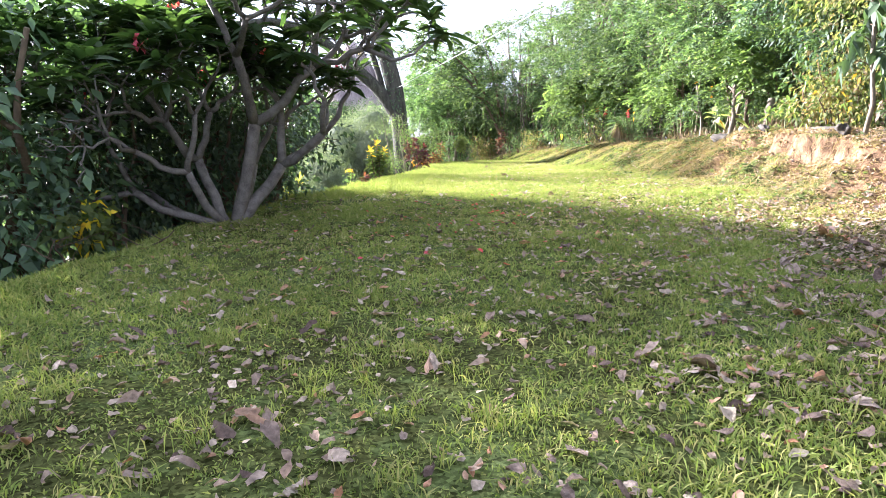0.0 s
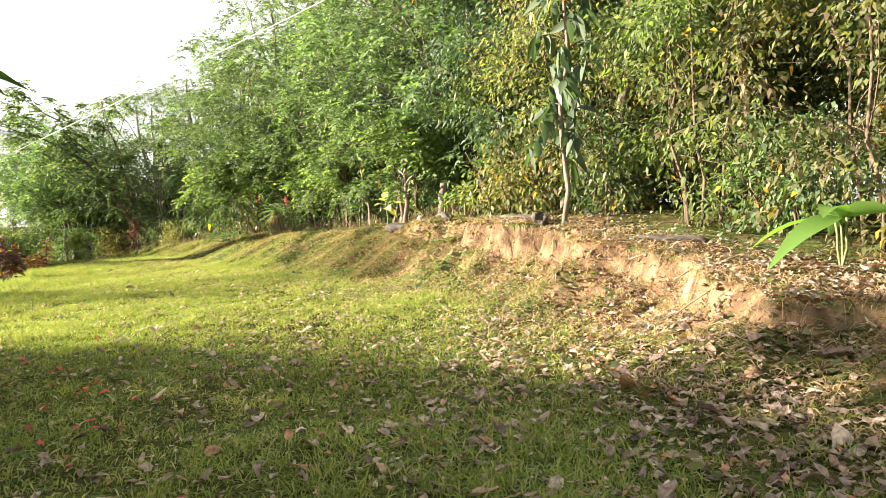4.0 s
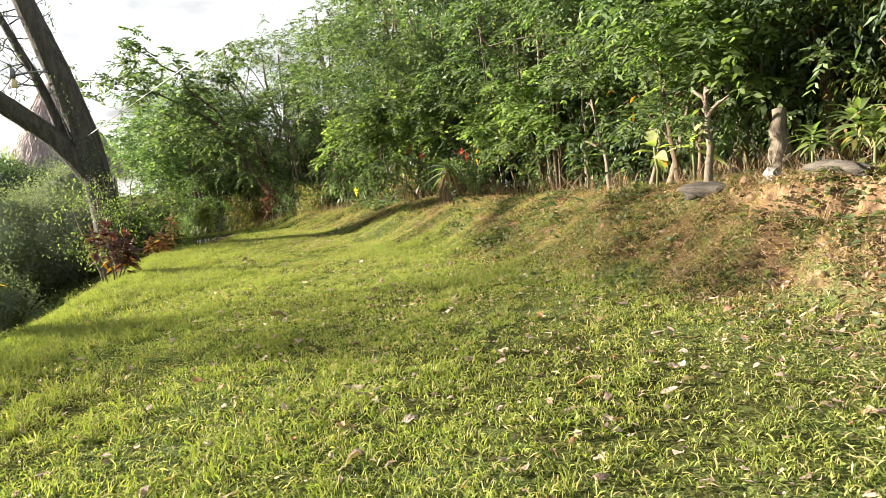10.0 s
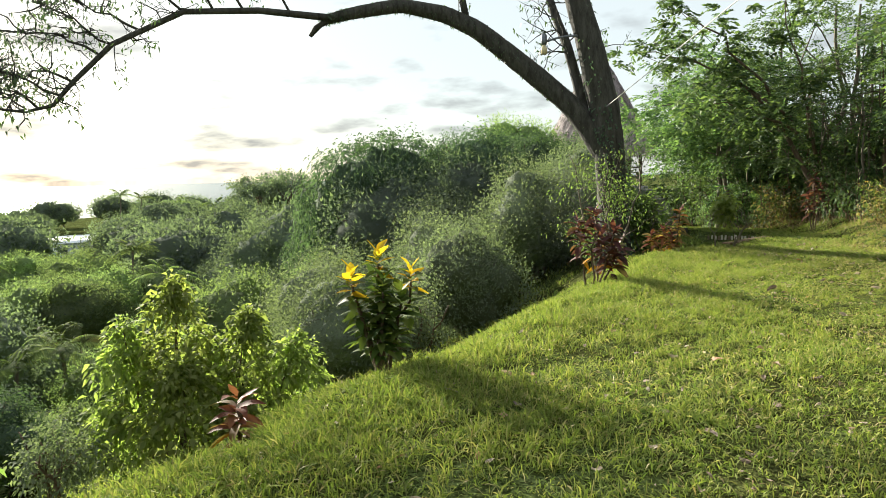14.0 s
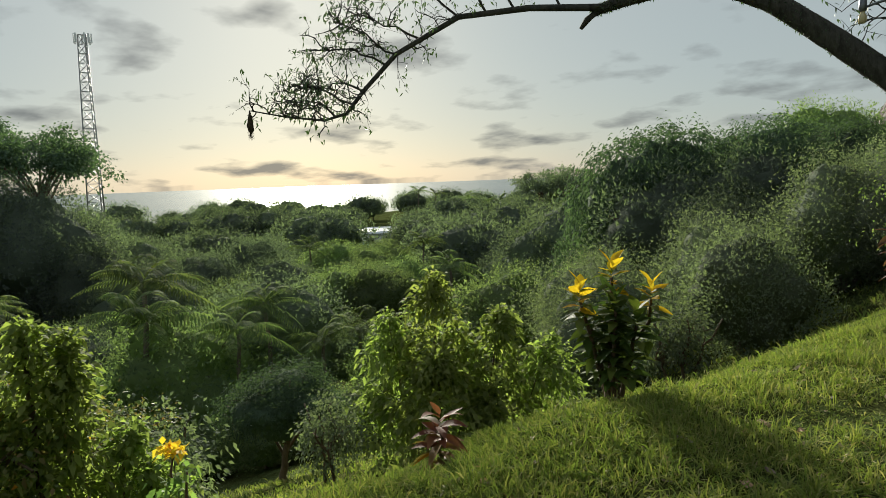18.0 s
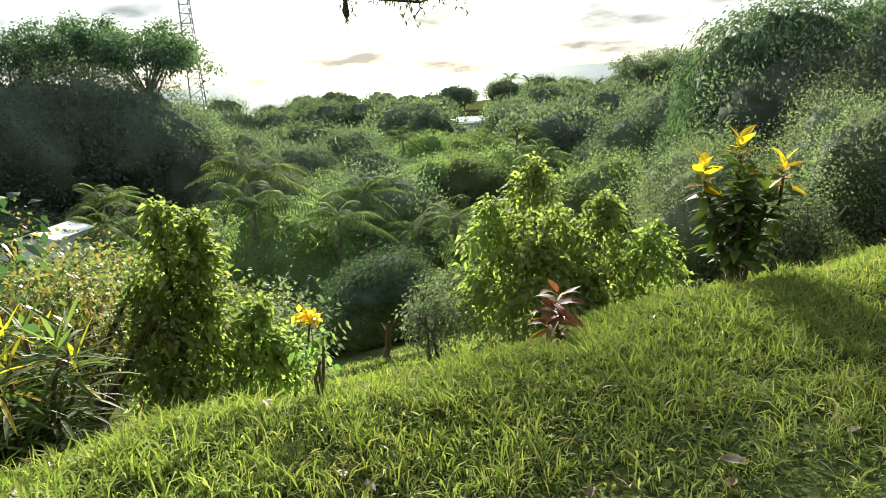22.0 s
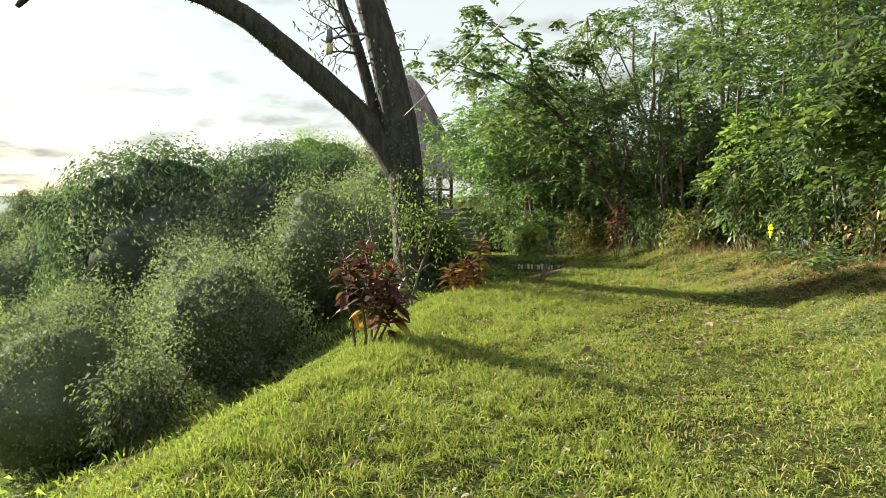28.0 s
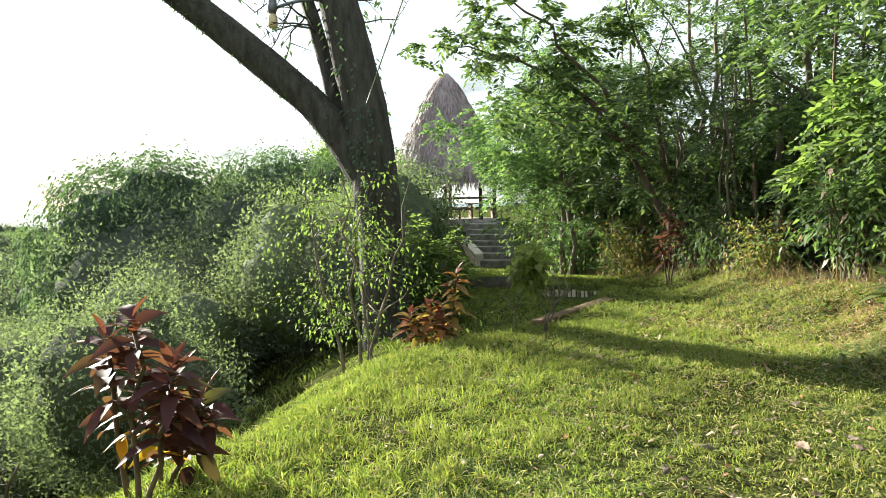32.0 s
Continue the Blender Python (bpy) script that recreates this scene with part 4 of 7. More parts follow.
    for x, y, s, dz in ((8.1, 18.7, 1.1, 0.3), (7.6, 24.4, 0.9, 0.0), (7.2, 27.0, 1.1, 0.0), (6.3, 27.5, 1.15, 0.4), (5.9, 32.0, 1.1, 0.3)):
        copy_thing(lm, at_land(x, y, r.uniform(0, 360), 0.0, s * (1 + 0.3 * dz)))
    # thicker leaning trunks with pruned stubs along the front of the wood
    for i, (x, y, rad, H, lx, ly) in enumerate(((7.83, 18.7, 0.06, 1.9, -0.35, 0.1), (7.1, 17.3, 0.065, 1.3, 0.12, 0.1), (7.7, 18.95, 0.06, 1.9, 0.5, -0.2), (7.5, 20.1, 0.05, 1.6, -0.1, 0.4), (7.9, 18.4, 0.05, 2.0, 0.3, 0.2), (7.8, 19.5, 0.045, 1.9, 0.3, -0.3), (7.7, 21.3, 0.05, 1.9, 0.2, 0.3), (7.8, 16.8, 0.17, 0.8, 0.1, 0.1), (7.8, 22.6, 0.08, 3.0, 0.5, 0.3), (7.4, 25.2, 0.07, 2.6, 0.2, 0.3), (7.0, 28.0, 0.08, 3.2, 0.5, 0.6), (6.3, 31.0, 0.07, 3.0, 0.4, 0.4), (5.6, 33.4, 0.08, 3.2, 0.3, 0.2), (4.9, 36.2, 0.12, 3.4, 0.2, 0.2), (3.7, 39.0, 0.08, 3.0, 0.3, 0.2), (9.2, 12.9, 0.12, 5.0, 0.3, -0.4), (9.0, 9.6, 0.1, 5.0, -0.3, 0.7), (9.2, 6.4, 0.13, 5.0, 0.5, 0.5))):
        t = thing("coppiced_tree", at_land(x, y), "pale leaning tree trunk with pruned stubs at the wood's edge", "tree", "trunks at the edge of the wood")
        P = bend((0, 0, -0.25), (lx, ly, H), 0, 9, 60 + i, 0.011 * H)
        rr = rad * np.linspace(1.0, 0.45, 9)
        rr[:2] *= 1.3
        part("trunk", fast("trunk", *tube(P, rr, 12, i, 0.07), True), "bark_pale" if i % 4 else "bark_brown", t)
        for k in range(r.randint(1, 3)):
            j = r.randint(2, 7)
            a = r.uniform(0, 6.28)
            d = np.array([math.cos(a), math.sin(a), r.uniform(0.3, 1.1)])
            part("stub", fast("stub", *tube(bend(P[j], P[j] + unit(d) * r.uniform(0.15, 0.6), 0.04, 5, k, 0.015), np.linspace(rad * 0.5, rad * 0.2, 5), 7, k), True), "bark_pale" if i % 4 else "bark_brown", t)


right_wood()


def left_wood():
    # the scrub and mango slope behind the great tree
    g = "trees on the slope"
    lab = "dense dark green mango tree with a domed crown"
    m1 = make_tree("mango_tree", 41, at_land(-14.4, 42.2, 0, -0.4, 0.92), lab, "tree", 7.0, 0.25, (0, 0, 5.6), (4.2, 4.2, 4.3), 900, "", "mango_leaf", "bark_brown", "tuft", 10, per=22, spread=0.24, L=0.24, W=0.08, droop=0.45, group=g, inner=0.82, lump=0.14, core=1.0, knobs=42)
    scatter(m1, [(-10.4, 44.6, 0.76), (-7.0, 42.4, 0.55), (-18.6, 44.5, 0.75), (-14.0, 50, 0.85)], 11)
    lab = "grey-green scrub bush with tiny leaves and twigs"
    s1 = make_tree("scrub_bush", 42, at_land(-7.6, 33.4, 0), lab, "bush", 2.6, 0.05, (0, 0, 1.9), (2.1, 2.1, 2.0), 620, "", "scrub_leaf", "bark_pale", "tuft", 26, (0, 0), 5, per=30, spread=0.25, L=0.13, W=0.085, group=g, low=-1, inner=0.5, core=0.92, blade=True, knobs=26)
    scatter(s1, [(-10.8, 32.0, 1.1), (-5.4, 29.9, 0.8), (-9.0, 37.2, 1.2), (-13.6, 36.0, 1.15), (-5.3, 36.0, 1.05), (-8.4, 28.6, 0.85), (-4.6, 39.0, 1.0), (-3.4, 34.6, 0.75)], 12)
    # garden bushes on the near slope
    spire_tree("young_tree", 51, at_land(-8.3, 23.1, 0, -0.1), "young tree with drooping fresh lime-green foliage", "tree", [(0, 0, 0.7, 3.55, 0.72), (0.85, 0.9, 0.4, 2.85, 0.8), (1.45, 1.6, 0.5, 2.3, 0.6), (-0.6, -0.62, 0.5, 2.85, 0.6), (0.6, -0.5, 0.2, 2.3, 0.85), (-0.3, 0.8, 0.3, 2.5, 0.7), (1.1, 0.3, 0.0, 1.6, 0.6), (-0.6, -0.9, 0.1, 1.5, 0.45)], "lime_leaf", "bark_brown", 0.06)
    spire_tree("columnar_bush", 52, at_land(-5.8, 16.1, 0, -0.1), "tall columnar bush with bright yellow-green leaves", "bush", [(0, 0, 0.15, 2.6, 0.34), (0.06, 0.3, 0.3, 2.45, 0.26), (0.1, 0.75, 0.35, 1.5, 0.34), (0.15, 1.0, 0.5, 1.15, 0.25), (-0.3, -0.2, 0.3, 1.9, 0.3)], "lime_leaf", "bark_brown", 0.06, L=0.095, W=0.055, flen=0.06, dens=150, fronds=11)
    make_tree("leafy_shrub", 56, at_land(-5.3, 13.85, 0), "tall leafy shrub with rounded yellow-green leaves", "shrub", 3.2, 0.03, (0, 0, 2.5), (0.75, 0.62, 1.35), 130, "", "bright_leaf", "bark_brown", "tuft", 18, (0, 0.1), 4, per=11, spread=0.12, L=0.1, W=0.06, droop=0.2, low=-0.9, inner=0.3)
    o = make_tree("orchard_tree", 53, at_land(-6.9, 14.9, 0, -0.1, 1.0), "low spreading fruit tree with crooked dark trunk", "tree", 1.2, 0.13, (0, 0, 1.75), (1.75, 1.5, 0.95), 340, "", "yellowing_leaf", "bark_brown", "tuft", 18, (0.4, 0.3), 3, per=24, spread=0.15, L=0.075, W=0.042, inner=0.4, low=-0.4, extra=(16, "orange_leaf", "ripening_crown"))
    copy_thing(o, at_land(-9.5, 12.6, 130, -0.05, 0.9))
    copy_thing(o, at_land(-12.7, 15.4, 250, -0.05, 1.2))
    copy_thing(o, at_land(-13.6, 17.6, 20, -0.05, 1.15))
    w = make_tree("pale_shrub", 54, at_land(-8.2, 17.85, 0), "open shrub with small pale grey-green leaves", "shrub", 1.6, 0.04, (0, 0, 1.15), (0.85, 0.85, 0.85), 200, "", "scrub_leaf", "bark_brown", "tuft", 16, (0, 0), 3, per=14, spread=0.12, L=0.1, W=0.05, low=-0.8, inner=0.3)
    copy_thing(w, at_land(-9.4, 21.5, 70, -0.05, 0.9))
    copy_thing(w, at_land(-5.6, 27.0, 150, -0.05, 0.9))
    s = make_tree("round_tree", 55, at_land(-16.0, 23.9, 0), "small round-headed mango tree on a clear trunk", "tree", 1.9, 0.12, (0, 0, 2.35), (1.75, 1.75, 1.05), 420, "", "mango_leaf", "bark_brown", "tuft", 14, per=26, spread=0.17, L=0.11, W=0.036, droop=0.4, low=-0.3, inner=0.6, lump=0.12, core=0.95, knobs=20)
    # hedge behind the frangipani; bushes out of view are added to shade the lawn
    g = "bushes on the brow of the slope"
    d1 = make_tree("dark_bush", 61, at_land(-3.3, 12.0, 0), "dense dark green bush at the edge of the lawn", "bush", 2.2, 0.05, (0, 0, 1.5), (1.0, 1.0, 1.5), 330, "", "dark_leaf", "bark_brown", "tuft", 18, (0, 0), 5, per=15, spread=0.15, L=0.11, W=0.06, low=-1, inner=0.4, group=g)
    scatter(d1, [(-4.0, 13.2, 1.15), (-3.7, 10.9, 0.9), (-4.9, 9.6, 1.0), (-5.6, 8.4, 1.1), (-5.4, 11.6, 1.4), (-4.8, 10.6, 1.35), (-6.0, 8.2, 1.7), (-4.9, 42.6, 1.35), (-4.1, 40.6, 0.95), (-6.6, 5.6, 1.8), (-7.0, 3.0, 1.9), (-7.0, 0.2, 1.9), (-6.8, -3.0, 1.9)], 13)


left_wood()


def palm(seed, m, H, label, group):
    rng = np.random.default_rng(seed)
    t = thing("palm_tree", m, label, "palm", group)
    P = bend((0, 0, -0.3), (0.5, 0.2, H), 0, 8, seed, 0.05)
    part("trunk", fast("trunk", *tube(P, np.linspace(0.2, 0.11, 8), 8, seed, 0.05), True), "bark_pale", t)
    top = P[-1]
    allv = []
    for i in range(17):
        a, e = i * 2.4, rng.uniform(-0.1, 1.2)
        d = np.array([math.cos(a) * math.cos(e), math.sin(a) * math.cos(e), math.sin(e)])
        L = rng.uniform(3.2, 4.2)
        s = np.linspace(0.08, 1, 22)
        c = top + d * (s * L)[:, None] - UP * (0.55 * L * s ** 2)[:, None]
        side = unit(np.cross(d, UP))
        for sg in (-1, 1):
            D = np.broadcast_to(side * sg + d * 0.5, c.shape) - UP * 0.5
            allv.append(lozenges(c, D, 0.85 * np.sin(np.pi * (0.15 + 0.8 * s)), 0.09, rng, 0.35, 0.2))
    part("fronds", fast("fronds", *join(allv)), "palm_leaf", t)
    return t


def valley():
    g = "trees in the valley"
    lab = "broad-crowned tree in the hazy valley"
    a = make_tree("valley_tree", 71, at_land(-34, 33, 0), lab, "tree", 5.0, 0.25, (0, 0, 4.6), (4.3, 4.3, 3.6), 300, "", "far_leaf_dark", "bark_brown", "tuft", 4, per=26, spread=0.34, L=0.32, W=0.22, inner=0.7, group=g, low=-0.5, lump=0.2, core=1.0, blade=True)
    b = make_tree("valley_tree", 72, at_land(-30, 26, 0), lab, "tree", 4.2, 0.2, (0, 0, 3.8), (3.9, 3.7, 2.9), 300, "", "far_leaf_light", "bark_brown", "tuft", 4, per=26, spread=0.34, L=0.32, W=0.22, inner=0.65, lump=0.3, group=g, low=-0.5, core=1.0, blade=True, knobs=24)
    d = make_tree("valley_tree", 74, at_land(-235, 60, 0), lab, "tree", 5.0, 0.25, (0, 0, 5.0), (6.2, 6.2, 4.2), 240, "", "far_leaf_dark", "bark_brown", "tuft", 3, per=16, spread=0.6, L=0.75, W=0.5, inner=0.75, lump=0.3, group=g, low=-0.3, core=1.0, blade=True, knobs=20)
    c = make_tree("valley_tree", 73, at_land(-176, 92, 0, -0.3), "flat-topped spreading rain tree on the skyline", "tree", 8.0, 0.35, (0, 0, 8.0), (6.2, 6.2, 2.2), 420, "", "far_leaf_dark", "bark_brown", "tuft", 12, per=14, spread=0.45, L=0.4, W=0.24, inner=0.5, lump=0.35, group=g, low=-0.3, pads=(44, 0.9, 0.28))
    e = make_tree("valley_tree", 75, at_land(-76, 6, 0, -0.3), lab, "tree", 9.0, 0.4, (0, 0, 8.6), (7.6, 7.6, 7.0), 800, "", "far_leaf_dark", "bark_brown", "tuft", 5, per=26, spread=0.45, L=0.44, W=0.3, inner=0.75, group=g, low=-0.75, lump=0.25, core=1.0, blade=True, knobs=44)
    r = random.Random(5)

    def spot(az, dist):
        return 1 - dist * math.sin(radians(az)), 15 + dist * math.cos(radians(az))

    for d0, d1, n, big in ((28, 48, 24, 0.75), (48, 85, 28, 1.0), (85, 150, 28, 1.15), (150, 260, 36, 1.15), (260, 400, 44, 1.35)):
        for i in range(n):
            az = 16 + (i + r.random()) * 84 / n
            ds = r.uniform(d0, d1)
            if (54 < az < 78 and ds < 40) or (50.5 < az < 58 and 55 < ds < 165) or (51.5 < az < 55.5 and 165 < ds < 240) or (81 < az < 95 and ds < 44):
                continue
            x, y = spot(az, ds)
            p = d if ds > 75 else a if r.random() < 0.5 else b
            copy_thing(p, at_land(x, y, r.uniform(0, 360), -0.3, big * r.uniform(0.75, 1.15)))
    for az, ds, s in ((37, 240, 1.75), (39.5, 250, 1.6)):
        x, y = spot(az, ds)
        copy_thing(c, at_land(x, y, r.uniform(0, 360), -0.3, s))
    lab = "tall rain tree with layered umbrella crown and open limbs"
    q = make_tree("rain_tree", 76, at_land(*spot(78.8, 84), 0, -0.3, 1.0), lab, "tree", 16.5, 0.42, (0, 0, 18.3), (6.8, 6.8, 3.2), 620, "", "mango_leaf", "bark_brown", "tuft", 14, per=20, spread=0.45, L=0.32, W=0.26, inner=0.75, lump=0.25, group="rain trees on the skyline", low=-0.1, pads=(40, 1.1, 0.26), split=0.85)
    q2 = make_tree("rain_tree", 77, at_land(*spot(83, 88), 0, -0.3, 1.02), lab, "tree", 19.0, 0.3, (0, 0, 20.0), (4.6, 4.6, 2.2), 260, "", "mango_leaf", "bark_brown", "tuft", 12, per=20, spread=0.42, L=0.32, W=0.24, inner=0.7, lump=0.3, group="rain trees on the skyline", low=-0.1, pads=(16, 0.95, 0.18), split=0.82)
    for k, az, ds, s in ((0, 87.6, 82, 1.0), (0, 93.5, 86, 1.02), (1, 91, 95, 1.0), (0, 98, 84, 1.0)):
        x, y = spot(az, ds)
        copy_thing((q, q2)[k], at_land(x, y, r.uniform(0, 360), -0.3, s))
    for az, ds, sc in ((72, 58, 1.3), (76, 66, 1.5), (80, 72, 2.25), (84, 74, 2.4), (88, 72, 2.4), (92, 72, 2.4), (96.5, 72, 2.4), (76.6, 78, 1.8), (73.2, 76, 1.5), (68, 74, 1.25), (64, 82, 1.3)):
        x, y = spot(az, ds)
        copy_thing(e, at_land(x, y, r.uniform(0, 360), -0.3, sc * 0.46))
    for az, ds, sc in ((52, 70, 1.0), (53.6, 64, 1.05), (55.2, 72, 1.0), (56.8, 66, 1.1), (52.6, 95, 1.0), (54.4, 90, 1.0), (56, 98, 1.0), (57.5, 92, 1.1), (51.3, 110, 1.1), (53.4, 118, 0.9), (55.6, 120, 0.85)):
        x, y = spot(az, ds)
        copy_thing(b, at_land(x, y, r.uniform(0, 360), -0.3, sc))
    for x, y, sc in ((-33.2, 15.0, 0.86), (-33.8, 17.6, 0.84), (-34.2, 19.6, 0.85)):
        copy_thing(b, at_land(x, y, r.uniform(0, 360), -0.3, sc))
    for az, ds, sc in ((84, 33, 0.68), (85.8, 37, 0.74), (89.2, 36.5, 0.66), (93, 36.5, 0.74), (79, 36, 0.7), (96, 30, 0.66), (70, 44, 0.9), (66, 46, 1.0), (62, 44, 0.8), (75, 43, 0.85), (64, 25, 0.42), (60, 27, 0.45), (69, 27, 0.4), (56, 26, 0.42), (73, 27, 0.42), (77, 50, 0.9), (81, 52, 0.95), (85, 50, 0.9), (89, 53, 0.95), (93, 50, 0.9), (97, 52, 0.95), (50.8, 110, 0.8), (57.8, 112, 0.8)):
        x, y = spot(az, ds)
        copy_thing(b, at_land(x, y, r.uniform(0, 360), -0.3, sc))
    g = "palms in the valley"
    lab = "coconut palm with arching grey-green fronds"
    p1 = palm(81, at_land(-33.2, 25.5), -2.6 - float(land(-33.2, 25.5)), lab, g)
    p2 = palm(82, at_land(-30.2, 24.5), -4.0 - float(land(-30.2, 24.5)), lab, g)
    for az, ds, s in ((94, 34, 0.9), (83, 41, 0.95), (62.7, 35, 0.8), (59, 33, 0.68), (55, 35, 0.7), (66, 31, 0.7), (84, 48, 0.9), (89, 46, 0.85), (47, 60, 0.9), (50, 75, 0.9), (59, 90, 1.0), (43, 190, 1.35), (46, 230, 1.5), (50, 240, 1.5), (48.5, 300, 1.6), (41, 330, 1.7), (62, 320, 1.6)):
        x, y = spot(az, ds)
        copy_thing(p1 if r.random() < 0.5 else p2, at_land(x, y, r.uniform(0, 360), -0.2, s))


valley()

# ---- the great tree ----
def furrowed(pts, radii, seed, sides=44, rings=60, depth=0.06):
    """A limb with bark in long winding ridges."""
    pts, radii = np.asarray(pts, float), np.asarray(radii, float)
    s = np.concatenate([[0], np.cumsum(np.linalg.norm(np.diff(pts, axis=0), axis=1))])
    u = np.linspace(0, s[-1], rings)
    P = np.stack([np.interp(u, s, pts[:, k]) for k in range(3)], 1)
    P[1:-1] = (P[:-2] + 2 * P[1:-1] + P[2:]) / 4
    V, F = tube(P, np.interp(u, s, radii), sides)
    rng = np.random.default_rng(seed)
    a = np.arange(sides) * 2 * np.pi / sides
    for j in range(rings):
        z = u[j]
        ridge = np.abs(np.sin(5.5 * a + 0.9 * np.sin(1.7 * z + a) + 0.5 * z)) * 0.6 + np.abs(np.sin(9.5 * a - 0.8 * np.sin(2.9 * z) - 0.3 * z)) * 0.5
        k = 1 + depth * (ridge - 0.6) + depth * 0.35 * rng.normal(0, 1, sides) + 0.5 * depth * np.sin(2 * a + 0.8 * z)
        V[j * sides:(j + 1) * sides] = P[j] + (V[j * sides:(j + 1) * sides] - P[j]) * k[:, None]
    return V, F


def great_tree():
    t = thing("great_tree", pose(-1.95, 31.8, -1.25), "old leaning tree with a forked grey trunk and epiphytes", "tree")
    o = np.array([-1.95, 31.8, -1.25])
    stem = np.array([(-1.95, 32.4, -1.6), (-2.05, 32.45, -0.9), (-2.14, 32.5, 0.2), (-2.22, 32.55, 1.6), (-2.3, 32.55, 2.6), (-2.42, 32.55, 3.6), (-2.84, 32.55, 5.4), (-3.42, 32.55, 7.4), (-3.95, 32.7, 9.2), (-4.3, 32.9, 11.0)]) - o
    part("trunk", fast("trunk", *furrowed(stem, [0.68, 0.5, 0.42, 0.38, 0.39, 0.37, 0.335, 0.29, 0.23, 0.15], 3), True), "bark_grey", t)
    limb = np.array([(-2.25, 32.55, 2.1), (-2.75, 32.5, 3.0), (-3.3, 32.4, 3.72), (-4.15, 32.15, 4.5), (-5.0, 31.85, 5.25), (-5.65, 31.6, 5.8), (-6.5, 31.4, 6.25), (-7.57, 30.89, 6.5), (-8.82, 30.26, 6.29), (-9.45, 29.95, 6.13)]) - o
    part("limb", fast("limb", *furrowed(limb, [0.32, 0.31, 0.28, 0.27, 0.25, 0.23, 0.21, 0.18, 0.15, 0.11], 5, 32, 44), True), "bark_grey", t)
    far = lambda P: E0 + 1.045 * (np.array(P) - E0)
    E0 = np.array([0.99, 14.92, 1.93])
    arm = far([(-8.7, 29.5, 6.0), (-10.0, 28.2, 6.1), (-11.2, 27.1, 6.0), (-12.3, 26.1, 5.2), (-12.8, 25.4, 4.3), (-13.0, 25.0, 3.75), (-13.4, 24.6, 3.6), (-13.9, 23.8, 3.7), (-14.2, 23.0, 3.85)]) - o
    arm += np.clip(np.arange(9) / 3, 0, 1)[:, None] * np.array([-0.22, -0.31, -0.08])
    part("bough", fast("bough", *tube(arm, [0.1, 0.085, 0.075, 0.065, 0.055, 0.045, 0.035, 0.025, 0.015], 8, 6, 0.05), True), "bark_grey", t)
    up = np.array([(-5.9, 31.55, 5.95), (-6.2, 31.6, 7.4), (-5.9, 31.9, 9.0)]) - o
    back = np.array([(-2.95, 32.6, 3.4), (-3.2, 32.75, 4.4), (-3.46, 32.8, 5.3), (-3.85, 33.0, 6.2), (-4.4, 33.3, 7.6), (-4.9, 33.5, 9.2)]) - o
    stub = far([(-8.8, 29.4, 6.0), (-9.15, 29.2, 5.75), (-9.3, 29.15, 5.55)]) - o
    part("bough", fast("bough", *tube(up, [0.1, 0.08, 0.05], 8), True), "bark_grey", t)
    part("bough", fast("bough", *furrowed(back, [0.15, 0.14, 0.13, 0.115, 0.09, 0.05], 9, 18, 30), True), "bark_grey", t)
    part("stub", fast("stub", *tube(stub, [0.09, 0.075, 0.05], 7), True), "bark_grey", t)
    # twigs and sparse leaves of the hanging bough and of the back stem
    rng = np.random.default_rng(7)
    tw, tipP, tipD = [], [], []
    sprays = []
    for i, (f, d, ln) in enumerate(((1.2, (-0.5, -0.4, 0.75), 2.2), (2.0, (-0.65, -0.45, 0.6), 2.4), (2.6, (-0.8, -0.5, 0.35), 2.2), (3.3, (-0.85, -0.5, 0.3), 2.0), (4.0, (-0.85, -0.45, 0.1), 1.8), (4.6, (-0.8, -0.6, 0.3), 1.7), (5.5, (-0.7, -0.6, 0.35), 1.5), (1.6, (-0.3, -0.8, 0.6), 1.8), (3.0, (-0.5, -0.8, 0.5), 1.8), (0.6, (-0.6, -0.2, 0.8), 2.6))):
        j = int(f)
        a = arm[j] + (arm[j + 1] - arm[j]) * (f - j)
        P = bend(a, a + unit(np.array(d)) * ln, 0.12, 7, 50 + i, 0.06)
        tw.append(tube(P, np.linspace(0.035, 0.01, 7), 5, i))
        sprays.append((P, 16, 0.75))
    for path, n, ln in ((arm, 30, 0.9), (back, 26, 1.5), (stem[6:], 26, 1.8), (up, 8, 1.4), *sprays):
        for i in range(n):
            f = rng.uniform(0.25, 1.0) * (len(path) - 1)
            j = min(int(f), len(path) - 2)
            a = path[j] + (path[j + 1] - path[j]) * (f - j)
            d = unit(rng.normal(0, 1, 3) * np.array([1, 1, 0.8]) + np.array([-0.2, -0.1, 0.35]))
            b = a + d * ln * rng.uniform(0.5, 1.1)
            P = bend(a, b, rng.uniform(-0.1, 0.15), 5, i, 0.04)
            tw.append(tube(P, np.linspace(0.022, 0.007, 5), 4, i))
            for _ in range(4):
                s = rng.uniform(0.3, 1.0)
                k = min(int(s * 4), 3)
                c = P[k] + (P[k + 1] - P[k]) * (s * 4 - k)
                e = c + unit(rng.normal(0, 1, 3) + d) * rng.uniform(0.2, 0.55)
                tw.append(tube(np.stack([c, (c + e) / 2 + rng.normal(0, 0.02, 3), e]), [0.008, 0.006, 0.004], 4, i))
                m = 3
                tipP.append(e + rng.normal(0, 0.07, (m, 3))); tipD.append(rng.normal(0, 0.6, (m, 3)) - UP * 0.5)
    tagged(part("fine_branching", fast("fine_branching", *join(tw), True), "bark_grey", t), kind="stuff")
    P, D = np.concatenate(tipP), np.concatenate(tipD)
    part("foliage", fast("foliage", *lozenges(P, D, 0.15, 0.05, rng, 0.2)), "dark_leaf", t, "sparse dangling dark leaves")
